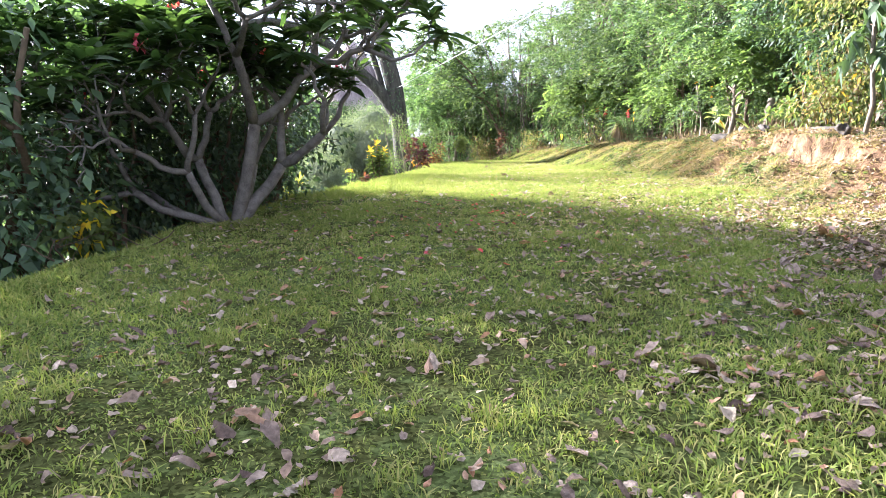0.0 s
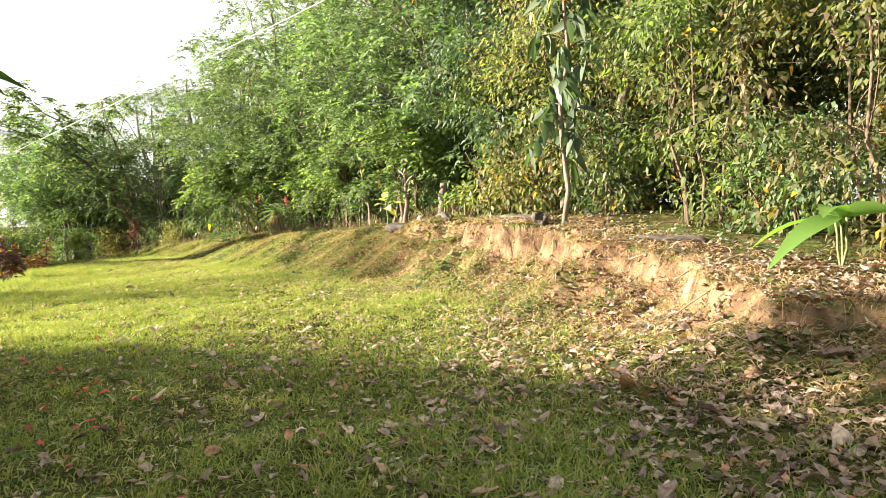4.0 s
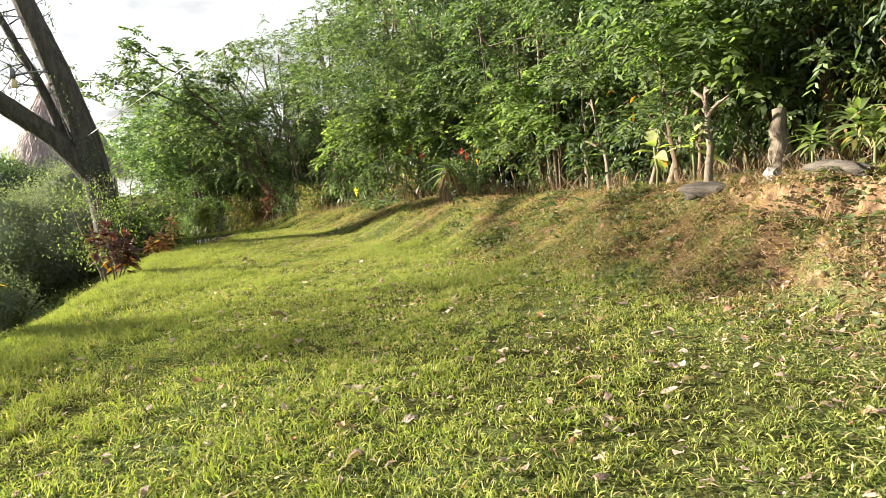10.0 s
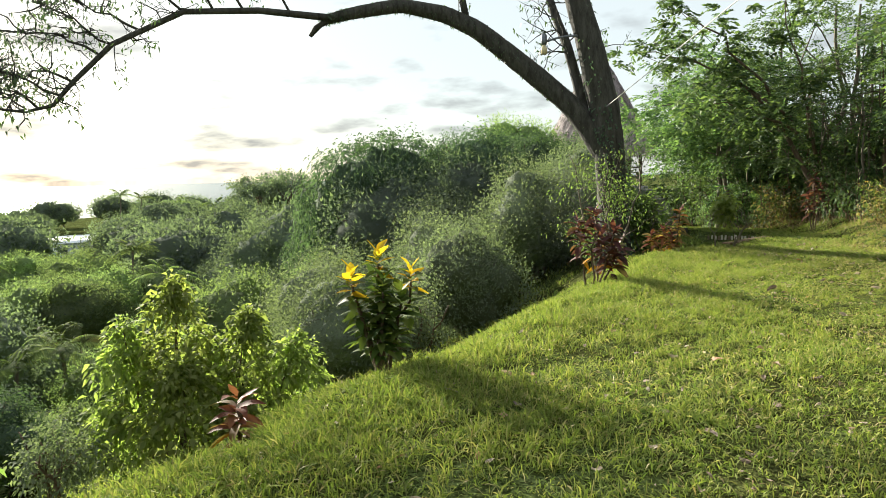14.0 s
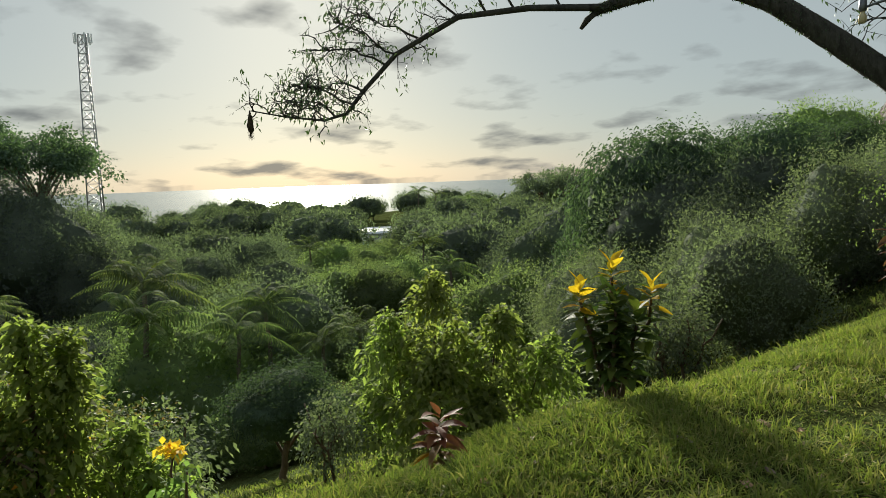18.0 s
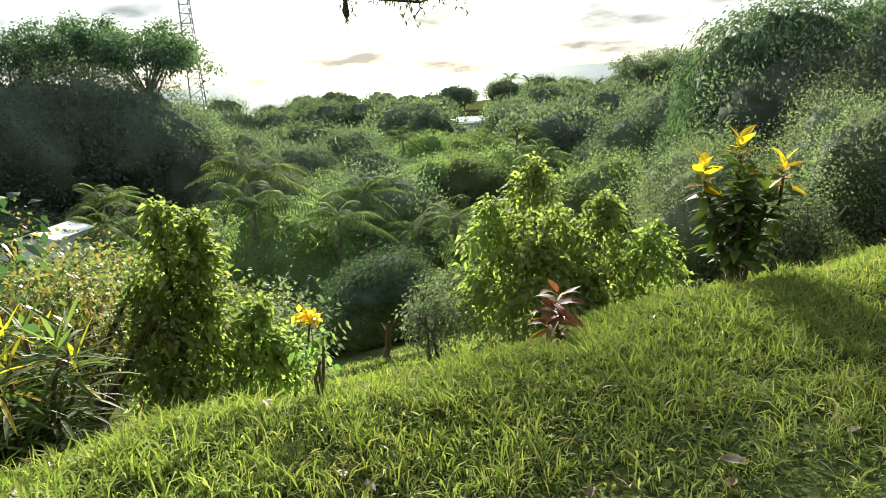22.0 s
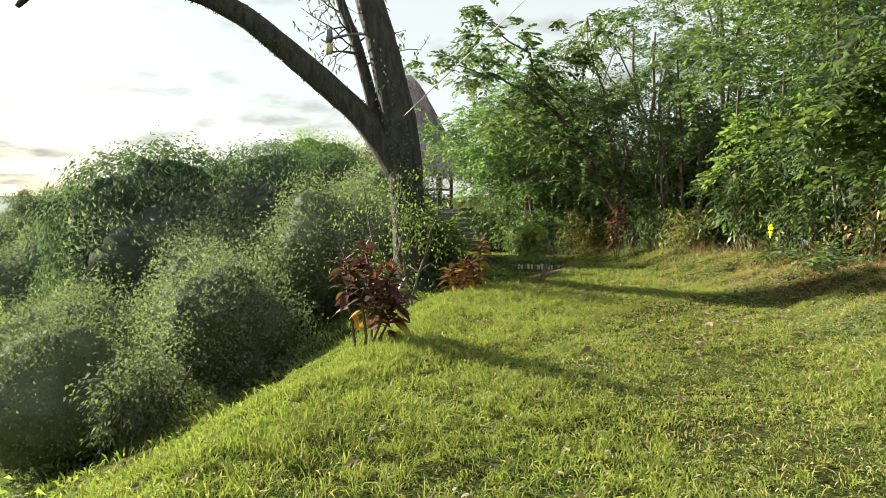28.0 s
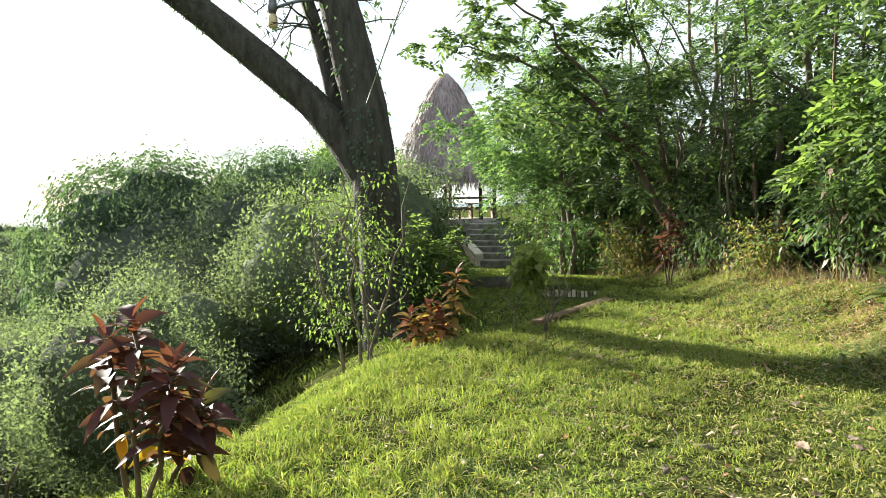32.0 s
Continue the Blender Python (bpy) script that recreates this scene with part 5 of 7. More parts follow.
    # ferns and moss along the top of the limb
    s = rng.random(9000) * (len(limb) - 1.01)
    j = s.astype(int)
    P = limb[j] + (limb[j + 1] - limb[j]) * (s - j)[:, None] + unit(rng.normal(0, 1, (9000, 3))) * np.interp(s, [0, 4, 9], [0.3, 0.25, 0.13])[:, None]
    part("fern_fringe", fast("fern_fringe", *lozenges(P, rng.normal(0, 0.8, P.shape), rng.uniform(0.03, 0.085, len(P)), 0.03, rng, 0.4)), "dark_leaf", t, "fringe of small ferns on the limb")
    s = rng.random(1500) * 6
    j = s.astype(int)
    a = rng.uniform(0, 6.28, 1500)
    rad = np.interp(s, [0, 1, 2, 6], [0.6, 0.5, 0.45, 0.4])
    P = stem[j] + (stem[j + 1] - stem[j]) * (s - j)[:, None] + np.stack([np.cos(a) * rad, np.sin(a) * rad, 0 * a], 1)
    keep = np.sin(a * 2 + s) > 0.1
    part("creeper", fast("creeper", *lozenges(P[keep], np.stack([np.cos(a), np.sin(a), 0 * a - 0.6], 1)[keep], 0.09, 0.06, rng, 0.3)), "mango_leaf", t, "creeper clinging to the bark")
    # hanging bird's nest
    n = thing("hanging_nest", pose(-15.05, 23.0, 3.86) @ Matrix.Scale(0.66, 4), "dark woven pouch nest hanging from a twig", "bird nest")
    z = np.array([0, -0.12, -0.25, -0.42, -0.6, -0.78, -0.9])
    part("pouch", fast("pouch", *tube(np.stack([0 * z, 0 * z, z], 1), [0.02, 0.04, 0.07, 0.1, 0.12, 0.1, 0.03], 10, 2, 0.12), True), "nest_fibre", n)
    q = rng.normal(0, 0.05, (60, 3)) + np.array([0, 0, -0.85])
    part("loose_fibres", fast("loose_fibres", *lozenges(q, rng.normal(0, 0.3, q.shape) - UP, 0.22, 0.012, rng, 0.2)), "nest_fibre", n)
    # young shoots about the foot
    make_tree("sucker_shrub", 91, pose(-2.0, 30.9, float(land(-2.0, 30.9)) - 0.05), "airy shrub of light green leaves against the trunk", "shrub", 3.0, 0.03, (-0.25, 0, 1.75), (1.35, 0.7, 1.6), 150, "", "bright_leaf", "bark_pale", "tuft", 18, (-0.2, 0), 4, per=15, spread=0.14, L=0.075, W=0.036, low=-1, inner=0.2, pads=(30, 0.24, 0.07))
    make_tree("fern_shrub", 92, pose(-1.45, 34.0, float(land(-1.45, 34.0)) - 0.05), "bright green compound-leaved shrub behind the trunk", "shrub", 1.7, 0.02, (-0.1, 0, 1.1), (0.45, 0.4, 0.85), 44, "", "bright_leaf", "bark_pale", "feather", 12, (0, 0), 3, per=5, spread=0.42, L=0.15, W=0.055, low=-1, inner=0.2)
    # lamp on its bracket
    l = thing("bracket_lamp", pose(-3.1, 32.2, 5.4) @ Matrix.Scale(0.84, 4), "weathered outdoor lamp with a yellowed glass jar on a bracket", "lamp")
    part("bracket", fast("bracket", *tube(bend((0.05, 0, 0.08), (-0.95, 0, 0.0), 0.05, 6), 0.035, 8), True), "lamp_metal", l)
    part("housing", fast("housing", *tube([(-1.02, 0, 0.26), (-1.02, 0, 0.2), (-1.02, 0, -0.02), (-1.02, 0, -0.1)], [0.05, 0.09, 0.1, 0.07], 14), True), "lamp_metal", l)
    part("glass_jar", fast("glass_jar", *tube([(-1.02, 0, -0.1), (-1.02, 0, -0.14), (-1.02, 0, -0.2), (-1.02, 0, -0.36), (-1.02, 0, -0.4)], [0.05, 0.055, 0.1, 0.1, 0.07], 14), True), "amber_glass", l, "yellowed glass jar")
    c = part("overhead_cable", fast("overhead_cable", *tube(bend((-2.3, 32.2, 3.6), (9.07, 10.0, 7.16), -0.06, 24), 0.009, 6), True), "cable_grey")
    tagged(c, "pale overhead cable slung from the tree across the lawn", "cable")


great_tree()


# ---- shelter and steps ----
def shelter():
    cx, cy, fz, big = -8.1, 60.6, 0.86, Matrix.Scale(1.27, 4)
    away = lambda x, y, z, k: (1.87 + (x - 1.87) * k, 21.4 + (y - 21.4) * k, 2.0 + (z - 2.0) * k)
    t = thing("thatched_shelter", pose(cx, cy, fz) @ big, "round open shelter with a tall conical palm-thatch roof", "pavilion")
    rr = [2.95, 2.78, 2.42, 1.9, 1.36, 0.88, 0.48, 0.16]
    zz = [1.75, 2.15, 2.85, 3.85, 4.9, 5.8, 6.45, 6.8]
    part("roof", fast("roof", *tube([(0, 0, z) for z in zz], rr, 40, 4, 0.012), True), "thatch_straw", t)
    rng = np.random.default_rng(3)
    n = 9000
    u = rng.random(n) ** 0.75
    z = 6.75 - u * 5.0
    r = np.interp(z, zz, rr) + 0.02
    a = rng.uniform(0, 2 * np.pi, n)
    P = np.stack([np.cos(a) * r, np.sin(a) * r, z], 1)
    D = np.stack([np.cos(a) * 0.42, np.sin(a) * 0.42, -0.9 + 0 * a], 1) + rng.normal(0, 0.13, (n, 3))
    part("thatch", fast("thatch", *lozenges(P, D, rng.uniform(0.25, 0.6, n), 0.05, rng, 0.12, 0.4)), "thatch_straw", t, "shaggy grey palm thatch")
    part("floor", fast("floor", *tube([(0, 0, -1.2), (0, 0, -0.05), (0, 0, 0)], [2.6, 2.6, 2.55], 32), False), "step_stone", t)
    for i in range(8):
        b = i * math.pi / 4 + 0.2
        p = np.array([math.cos(b) * 2.2, math.sin(b) * 2.2, 0])
        part("post", fast("post", *tube([p, p + UP * 1.0, p + UP * 2.3], [0.09, 0.085, 0.08], 9, i, 0.04), True), "bark_brown", t)
        if i in (4, 5):
            continue
        q = np.array([math.cos(b + math.pi / 4) * 2.2, math.sin(b + math.pi / 4) * 2.2, 0])
        for h in (0.5, 0.98):
            part("rail", fast("rail", *tube([p + UP * h, q + UP * h], 0.045, 8), True), "bark_brown", t)
    tb = thing("picnic_table", pose(*away(-4.5, 53.0, 1.1, 1.27), 0, 0, 25) @ big, "weathered wooden picnic table", "table")
    for k in range(4):
        part("board", box((1.5, 0.17, 0.04), 0.008), "weathered_timber", tb, at=pose(0, -0.3 + 0.2 * k, 0.72))
    for x in (-0.55, 0.55):
        part("leg", box((0.08, 0.6, 0.7), 0.01), "weathered_timber", tb, at=pose(x, 0, 0.35))
    bn = thing("bench", pose(*away(-4.9, 52.1, 1.1, 1.27), 0, 0, 25) @ big, "low wooden bench beside the picnic table", "bench")
    part("seat", box((1.4, 0.28, 0.05), 0.01), "weathered_timber", bn, at=pose(0, 0, 0.43))
    for x in (-0.5, 0.5):
        part("leg", box((0.08, 0.24, 0.42), 0.01), "weathered_timber", bn, at=pose(x, 0, 0.21))
    # steps up to it
    st = thing("stone_steps", pose(*away(-2.25, 45.0, -0.1, 1.18)) @ Matrix.Scale(1.18, 4), "flight of worn stone steps littered with dry leaves", "steps")
    for k in range(-1, 6):
        s = part("step", box((1.75, 0.85, 0.34), 0.03, 0.015, k), "step_stone", st, at=pose(-0.24 * k, 0.62 * k + 0.3, 0.19 * k + 0.0, 0, 0, 8))
    w = thing("step_wall", pose(*away(-2.95, 44.6, -0.3, 1.18), 0, 0, 23) @ Matrix.Scale(1.18, 4), "low cream-plastered stone wall beside the steps", "wall")
    bm = box((0.24, 2.6, 0.7), 0.03, 0.012, 2)
    part("masonry", bm, "wall_plaster", w, at=pose(0, 1.2, 0.18, 9, 0, 0))
    part("coping", box((0.3, 2.66, 0.07), 0.02, 0.006, 3), "wall_plaster", w, at=pose(0, 1.19, 0.57, 9, 0, 0))
    r = random.Random(12)
    for j in range(3):
        for k in range(11):
            size = (0.06, r.uniform(0.17, 0.23), r.uniform(0.12, 0.16))
            part("stone", box(size, 0.025, 0.012, 11 * j + k), "cobble_stone", w, at=pose(-0.12, 0.08 + 0.235 * k + 0.1 * (j % 2), -0.05 + 0.175 * j + 0.158 * (0.235 * k), 9, 0, r.uniform(-6, 6)))
    part("end_face", box((0.27, 0.06, 0.55), 0.015, 0.006, 4), "wall_plaster", w, at=pose(0, -0.12, 0.06))
    lc = part("low_kerb", box((1.9, 0.24, 0.4), 0.03, 0.02, 5), "dark_stone", at=pose(-1.75, 40.05, -0.4, 0, 1, 8))
    tagged(lc, "dark stone kerb across the path", "kerb")
    cb = part("timber_kerb", box((3.65, 0.2, 0.24), 0.03, 0.02, 6), "curb_timber", at=pose(1.165, 33.0, 0.0, 0, 2.6, 74))
    tagged(cb, "rotting timber kerb along the end of the lawn", "kerb")
    sw = thing("staked_wall", pose(0.82, 37.5, -0.52), "low retaining wall of pale upright stakes", "retaining wall")
    r = random.Random(4)
    for k in range(17):
        x = -0.8 + 0.1 * k
        part("stake", box((r.uniform(0.05, 0.08), 0.06, r.uniform(0.3, 0.4)), 0.012, 0.006, k), "wall_plaster" if k % 3 else "weathered_timber", sw, at=pose(x, r.uniform(-0.02, 0.02), 0.13, 0, r.uniform(-5, 5), 0))


shelter()


# ---- frangipani by the start ----
def frangipani():
    base = np.array([-3.0, 9.4, float(land(-3.0, 9.4))])
    t = thing("frangipani_tree", pose(*base), "old frangipani with grey candelabra branches and crimson flowers", "tree")
    rng = np.random.default_rng(17)
    segs, tips = [], []

    def grow(a, d, L, r, depth):
        b = a + d * L
        P = bend(a, b, -0.06 * L, 5, int(1000 * abs(a[0] + d[1])) % 977, 0.02)
        w = b + base
        if (w[1] > 10.9 and w[2] < 3.0) or (w[0] > -1.3 and w[2] < 2.45) or w[0] > 0.2:
            return
        segs.append(tube(P, np.linspace(r, r * 0.78, 5), 8 if depth > 1 else 5, depth, 0.03))
        if depth == 0:
            if b[2] > 1.5:
                tips.append((b, d))
            return
        k = rng.integers(2, 4)
        ph = rng.uniform(0, 6.28)
        s1 = unit(np.cross(d, np.array([0.3, 0.2, 1.0]))); s2 = np.cross(d, s1)
        for i in range(k):
            an = ph + i * 2 * math.pi / k
            nd = unit(d * 0.72 + (s1 * math.cos(an) + s2 * math.sin(an)) * 0.62 + UP * 0.16)
            grow(b, nd, L * rng.uniform(0.62, 0.8), r * 0.66, depth - 1)

    for d, L, r in (((0.28, -0.1, 1.0), 1.3, 0.13), ((-0.35, -0.1, 1.0), 0.9, 0.10), ((0.62, 0.15, 0.75), 1.0, 0.12), ((-0.95, -0.35, 0.5), 1.15, 0.075), ((0.1, 0.6, 0.9), 0.9, 0.09), ((-0.3, -0.6, 0.9), 0.9, 0.08), ((-1.0, 0.2, 0.42), 1.2, 0.07)):
        grow(np.array([0, 0, -0.1]) + rng.normal(0, 0.06, 3) * np.array([1, 1, 0]), unit(np.array(d)), L * 1.15, r * 0.8, 5)
    part("trunk", fast("trunk", *join(segs), True), "plumeria_bark", t, "smooth grey forking trunks")
    T = np.array([p for p, _ in tips]); Dt = np.array([d for _, d in tips])
    n, per = len(T), 11
    a = rng.uniform(0, 6.28, (n, per)); tilt = rng.uniform(-0.25, 0.75, (n, per))
    D = np.stack([np.cos(a), np.sin(a), tilt], -1) + Dt[:, None] * 0.35
    P = np.repeat(T[:, None], per, 1) + rng.normal(0, 0.03, (n, per, 3))
    V, F = strips(P.reshape(-1, 3), D.reshape(-1, 3), rng.uniform(0.26, 0.46, n * per), rng.uniform(0.085, 0.13, n * per), rng, 0.3, 0.2, 3)
    part("foliage", fast("foliage", V, F), "plumeria_leaf", t, "long leathery dark leaves in whorls")
    for i in rng.choice(n, 16, replace=False):
        q = T[i] + Dt[i] * 0.08 + rng.normal(0, 0.05, (14, 3))
        part("blossom", fast("blossom", *lozenges(q, rng.normal(0, 1, (14, 3)) + UP * 0.4, 0.09, 0.05, rng, 0.1)), "red_petal", t, "crimson flower cluster")


frangipani()
make_tree("variegated_shrub", 96, at_land(-3.9, 7.5), "small shrub with yellow-edged leaves in the shade", "shrub", 0.45, 0.015, (0, 0, 0.42), (0.32, 0.32, 0.34), 40, "", "bright_leaf", "bark_brown", "tuft", 8, (0, 0), 3, per=8, spread=0.06, L=0.13, W=0.07, low=-0.8, inner=0.3, extra=(12, "croton_yellow", "yellow_crown"))


# ---- garden plants ----
def stem_parts(st, mat, t):
    for v, f in st:
        part("stem", fast("stem", v, f, True), mat, t)


def rosette(P, D0, rng, n, L, W, droop, up=0.6, fold=0.25, seg=4, wave=0.0):
    a = np.arange(n) * 2.4 + rng.uniform(0, 6)
    e = np.linspace(1.1, -0.15, n) * up + rng.normal(0, 0.1, n)
    D = np.stack([np.cos(a) * np.cos(e), np.sin(a) * np.cos(e), np.sin(e)], 1)
    return strips(np.repeat(np.asarray(P)[None], n, 0) + UP * np.linspace(0.06, -0.16, n)[:, None], D, L * rng.uniform(0.75, 1.1, n), W, rng, droop, fold, seg, wave=wave)


def croton(m, seed, heads, H, label, L=0.34, W=0.09, golden=9, green="croton_leaf", gold="croton_yellow", young=1.15, spots=None):
    rng = np.random.default_rng(seed)
    t = thing("croton", m, label, "shrub")
    st, gr, ye = [], [], []
    for i in range(heads):
        a = i * 2.4 + rng.uniform(0, 1)
        tip = np.array([math.cos(a) * 0.36, math.sin(a) * 0.36, H * rng.uniform(0.72, 1.0)]) * (1 if i else np.array([0.2, 0.2, 1.05]))
        tip = np.array(spots[i]) if spots else tip
        P = bend((rng.normal(0, 0.04), rng.normal(0, 0.04), -0.1), tip, 0, 6, seed + i, 0.015)
        st.append(tube(P, np.linspace(0.022, 0.012, 6), 6, i))
        for k in (3, 4, 5) if spots else (2, 3, 4, 5):
            gr.append(rosette(P[k], UP, rng, 11, L * 0.9, W, 0.35, 0.5))
        (ye if i < golden else gr).append(rosette(tip + UP * 0.06, UP, rng, 11, L * 0.85, W * young, 0.12, 0.85))
    stem_parts(st, "bark_brown", t)
    part("foliage", fast("foliage", *join(gr)), green, t)
    part("young_leaves", fast("young_leaves", *join(ye)), gold, t, "golden yellow young leaves")
    return t


def cordyline(m, seed, stems, label, group="", L=0.3, W=0.078, orange=2, leaf="cordyline_leaf"):
    rng = np.random.default_rng(seed)
    t = thing("cordyline", m, label, "shrub", group)
    st, lf, rd, og = [], [], [], []
    for i, (x, y, H) in enumerate(stems):
        P = bend((x * 0.3, y * 0.3, -0.1), (x, y, H), 0, 6, seed + i, 0.02)
        st.append(tube(P, np.linspace(0.02, 0.014, 6), 6, i))
        for f, n in ((0.66, 6), (0.82, 8), (1.0, 11)):
            c = P[0] + (P[-1] - P[0]) * f
            lf.append(rosette(c, UP, rng, n, L, W * 1.15, 0.45, 0.65))
        rd.append(rosette(P[-1] + UP * 0.02, UP, rng, 5, L * 0.75, W * 0.9, 0.15, 0.95))
    for k in range(orange):
        x, y, H = stems[k % len(stems)]
        og.append(strips(np.array([[x * 0.6, y * 0.6, H * 0.42]]), np.array([[math.cos(k * 2 + 3), math.sin(k * 2 + 4), -0.2]]), 0.2, 0.075, rng, 0.4, 0.2, 4))
    stem_parts(st, "bark_brown", t)
    part("foliage", fast("foliage", *join(lf)), leaf, t, "broad maroon leaves" if leaf == "cordyline_leaf" else "bronze and yellow-green leaves")
    part("young_leaves", fast("young_leaves", *join(rd)), "cordyline_red", t, "bright red young leaves")
    if og:
        part("withered_leaves", fast("withered_leaves", *join(og)), "orange_leaf", t, "orange withered leaves")
    return t


def garden():
    croton(at_land(-2.0, 19.5, 0), 1, 8, 0.9, "croton bush with golden yellow crowns on the brow", 0.215, 0.076, 3, spots=[(0, 0, 1.02), (-0.15, -0.22, 0.86), (0.19, 0.27, 0.84), (0.1, -0.1, 0.78), (-0.12, 0.14, 0.74), (0.02, 0.02, 0.6), (0.2, 0.05, 0.66), (-0.2, -0.02, 0.6)])
    croton(at_land(-3.55, 14.7, 0), 2, 13, 0.9, "croton bush with long yellow-streaked leaves", 0.38, 0.03, 8, "bright_leaf", "croton_streak", 1.0)
    cordyline(at_land(-1.2, 25.0, 0), 3, [(0.05, 0, 1.15), (-0.25, 0.1, 1.0), (0.35, -0.05, 0.85), (0.12, 0.25, 0.75), (0.4, 0.2, 0.6)], "clump of maroon cordyline with orange withered leaves", "cordylines on the brow", 0.31, 0.092, 4)
    cordyline(at_land(-0.4, 30.05, 0), 4, [(0.12, 0.12, 0.98), (-0.2, -0.05, 0.6), (-0.46, -0.15, 0.46), (0.0, -0.12, 0.42)], "red and bronze cordyline with drooping dry leaves", "cordylines on the brow", 0.3, 0.085, 4, "bronze_leaf")
    cordyline(at_land(-2.15, 17.75, 0), 5, [(0, 0, 0.3)], "small bronze cordyline in the grass", "cordylines on the brow", 0.24, 0.07, 1, "bronze_leaf")
    # yellow flowered spindly shrub
    rng = np.random.default_rng(6)
    t = thing("flowering_shrub", at_land(-2.3, 16.1), "spindly shrub with one yellow flower head", "shrub")
    st = [tube(bend((0, 0, -0.1), (x, y, h), 0, 6, i, 0.02), np.linspace(0.012, 0.006, 6), 5, i) for i, (x, y, h) in enumerate(((0, 0, 0.47), (0.06, 0.04, 0.38), (-0.05, 0.03, 0.3)))]
    stem_parts(st, "bark_brown", t)
    P = rng.normal(0, 0.06, (60, 3)) + np.array([0, 0, 0.3])
    part("foliage", fast("foliage", *lozenges(P, rng.normal(0, 1, (60, 3)), 0.06, 0.035, rng)), "bright_leaf", t)
    P = rng.normal(0, 1, (70, 3)) * np.array([0.03, 0.03, 0.008]) + np.array([0, 0, 0.49])
    part("flower_head", fast("flower_head", *lozenges(P, rng.normal(0, 1, (70, 3)) + UP * 0.6, 0.05, 0.036, rng)), "yellow_petal", t, "flat yellow flower head")
    # round light green shrub at the end of the lawn
    make_tree("pale_green_shrub", 95, at_land(0.62, 30.94), "small light green shrub on bare thin stems", "shrub", 0.75, 0.016, (0, 0, 0.84), (0.22, 0.22, 0.31), 62, "", "lime_leaf", "bark_pale", "tuft", 14, (0, 0), 4, per=10, spread=0.06, L=0.12, W=0.08, low=-1, inner=0.3)
    # torch ginger with red flowers
    g = thing("red_ginger", at_land(6.6, 24.3), "red ginger with long leaves and two crimson flower spikes", "plant")
    st, lf = [], []
    for i in range(9):
        a = i * 2.4
        tip = np.array([math.cos(a) * 0.55 - 0.2, math.sin(a) * 0.6, rng.uniform(0.7, 1.15)])
        P = bend((0, 0, -0.05), tip, 0.12, 6, i, 0.01)
        st.append(tube(P, 0.012, 5, i))
        k = 9
        s = np.linspace(0.3, 1, k)
        c = np.stack([np.interp(s, np.linspace(0, 1, 6), P[:, q]) for q in range(3)], 1)
        d = unit(P[-1] - P[0])
        sd = unit(np.cross(d, UP)) * np.where(np.arange(k) % 2, 1, -1)[:, None]
        lf.append(strips(c, sd + d * 0.6, 0.34, 0.065, rng, 0.3, 0.2, 4))
    stem_parts(st, "nettle_stem", g)
    part("foliage", fast("foliage", *join(lf)), "feathery_leaf", g)
    for x, y, z in ((-0.25, -0.2, 0.95), (-0.1, 0.45, 1.05)):
        P = np.array([x, y, z]) + rng.normal(0, 1, (34, 3)) * np.array([0.02, 0.02, 0.045])
        part("flower_spike", fast("flower_spike", *lozenges(P, rng.normal(0, 0.6, (34, 3)) + UP * 0.8, 0.07, 0.035, rng)), "red_petal", g, "crimson flower spike")
    copy_thing(g, at_land(6.35, 27.0, 20, 0, 1.25))
    # pale crooked root at the foot of the wood
    root = part("surface_root", fast("surface_root", *join([tube(bend((0, 0, 0.62), (0.42, 0, -0.12), 0.05, 9, 4, 0.03), np.linspace(0.028, 0.05, 9), 8, 3, 0.1), tube(bend((0.1, 0, 0.5), (-0.22, 0.1, 0.55), 0.04, 6, 5, 0.02), np.linspace(0.022, 0.01, 6), 6, 5), tube(bend((0.0, 0, 0.62), (0.06, 0.1, 1.1), 0.02, 6, 6, 0.03), np.linspace(0.026, 0.014, 6), 6, 6)]), True), "bark_pale", at=at_land(5.95, 27.8))
    tagged(root, "pale crooked bare branch at the foot of the wood", "branch")
    # purple cordyline and a plant with a skirt of withered fronds before the wood
    cordyline(at_land(2.95, 37.0, 0), 9, [(0, 0, 1.55), (0.15, 0.1, 1.2), (-0.15, 0.05, 0.9)], "dark purple cordyline before the shaded wood", "cordylines by the wood", 0.34, 0.09, 0)
    w = thing("withered_palm", at_land(6.35, 25.4), "short palm with a skirt of brown withered fronds", "plant")
    part("stem", fast("stem", *tube(bend((0, 0, -0.1), (0, 0, 0.75), 0, 6, 3, 0.02), np.linspace(0.07, 0.05, 6), 8, 3, 0.08), True), "bark_brown", w)
    a = rng.uniform(0, 6.28, 130)
    c = np.stack([np.cos(a) * 0.06, np.sin(a) * 0.06, rng.uniform(0.4, 0.8, 130)], 1)
    part("withered_fronds", fast("withered_fronds", *strips(c, np.stack([np.cos(a) * 0.55, np.sin(a) * 0.55, rng.uniform(-1, -0.5, 130)], 1), 0.55, 0.022, rng, 0.5, 0.3, 5)), "dead_stalk", w, "brown withered fronds")
    part("fronds", fast("fronds", *rosette((0, 0, 0.8), UP, rng, 22, 0.8, 0.07, 0.5, 0.7)), "feathery_leaf", w, "green arching fronds")
    # broad-leaved canna by the bank
    for i, (x, y, s) in enumerate(((7.0, 7.5, 1.0), (6.75, 6.0, 0.9))):
        c = thing("canna", at_land(x, y, 40 * i + 200, 0, s), "broad-leaved canna on top of the clay bank", "plant", "cannas on the bank")
        part("stems", fast("stems", *join([tube(bend((0, 0, -0.1), (0.05 * k, 0.06 * (k - 1), 0.5), 0, 5, k, 0.01), 0.012, 6, k) for k in range(3)]), True), "nettle_stem", c)
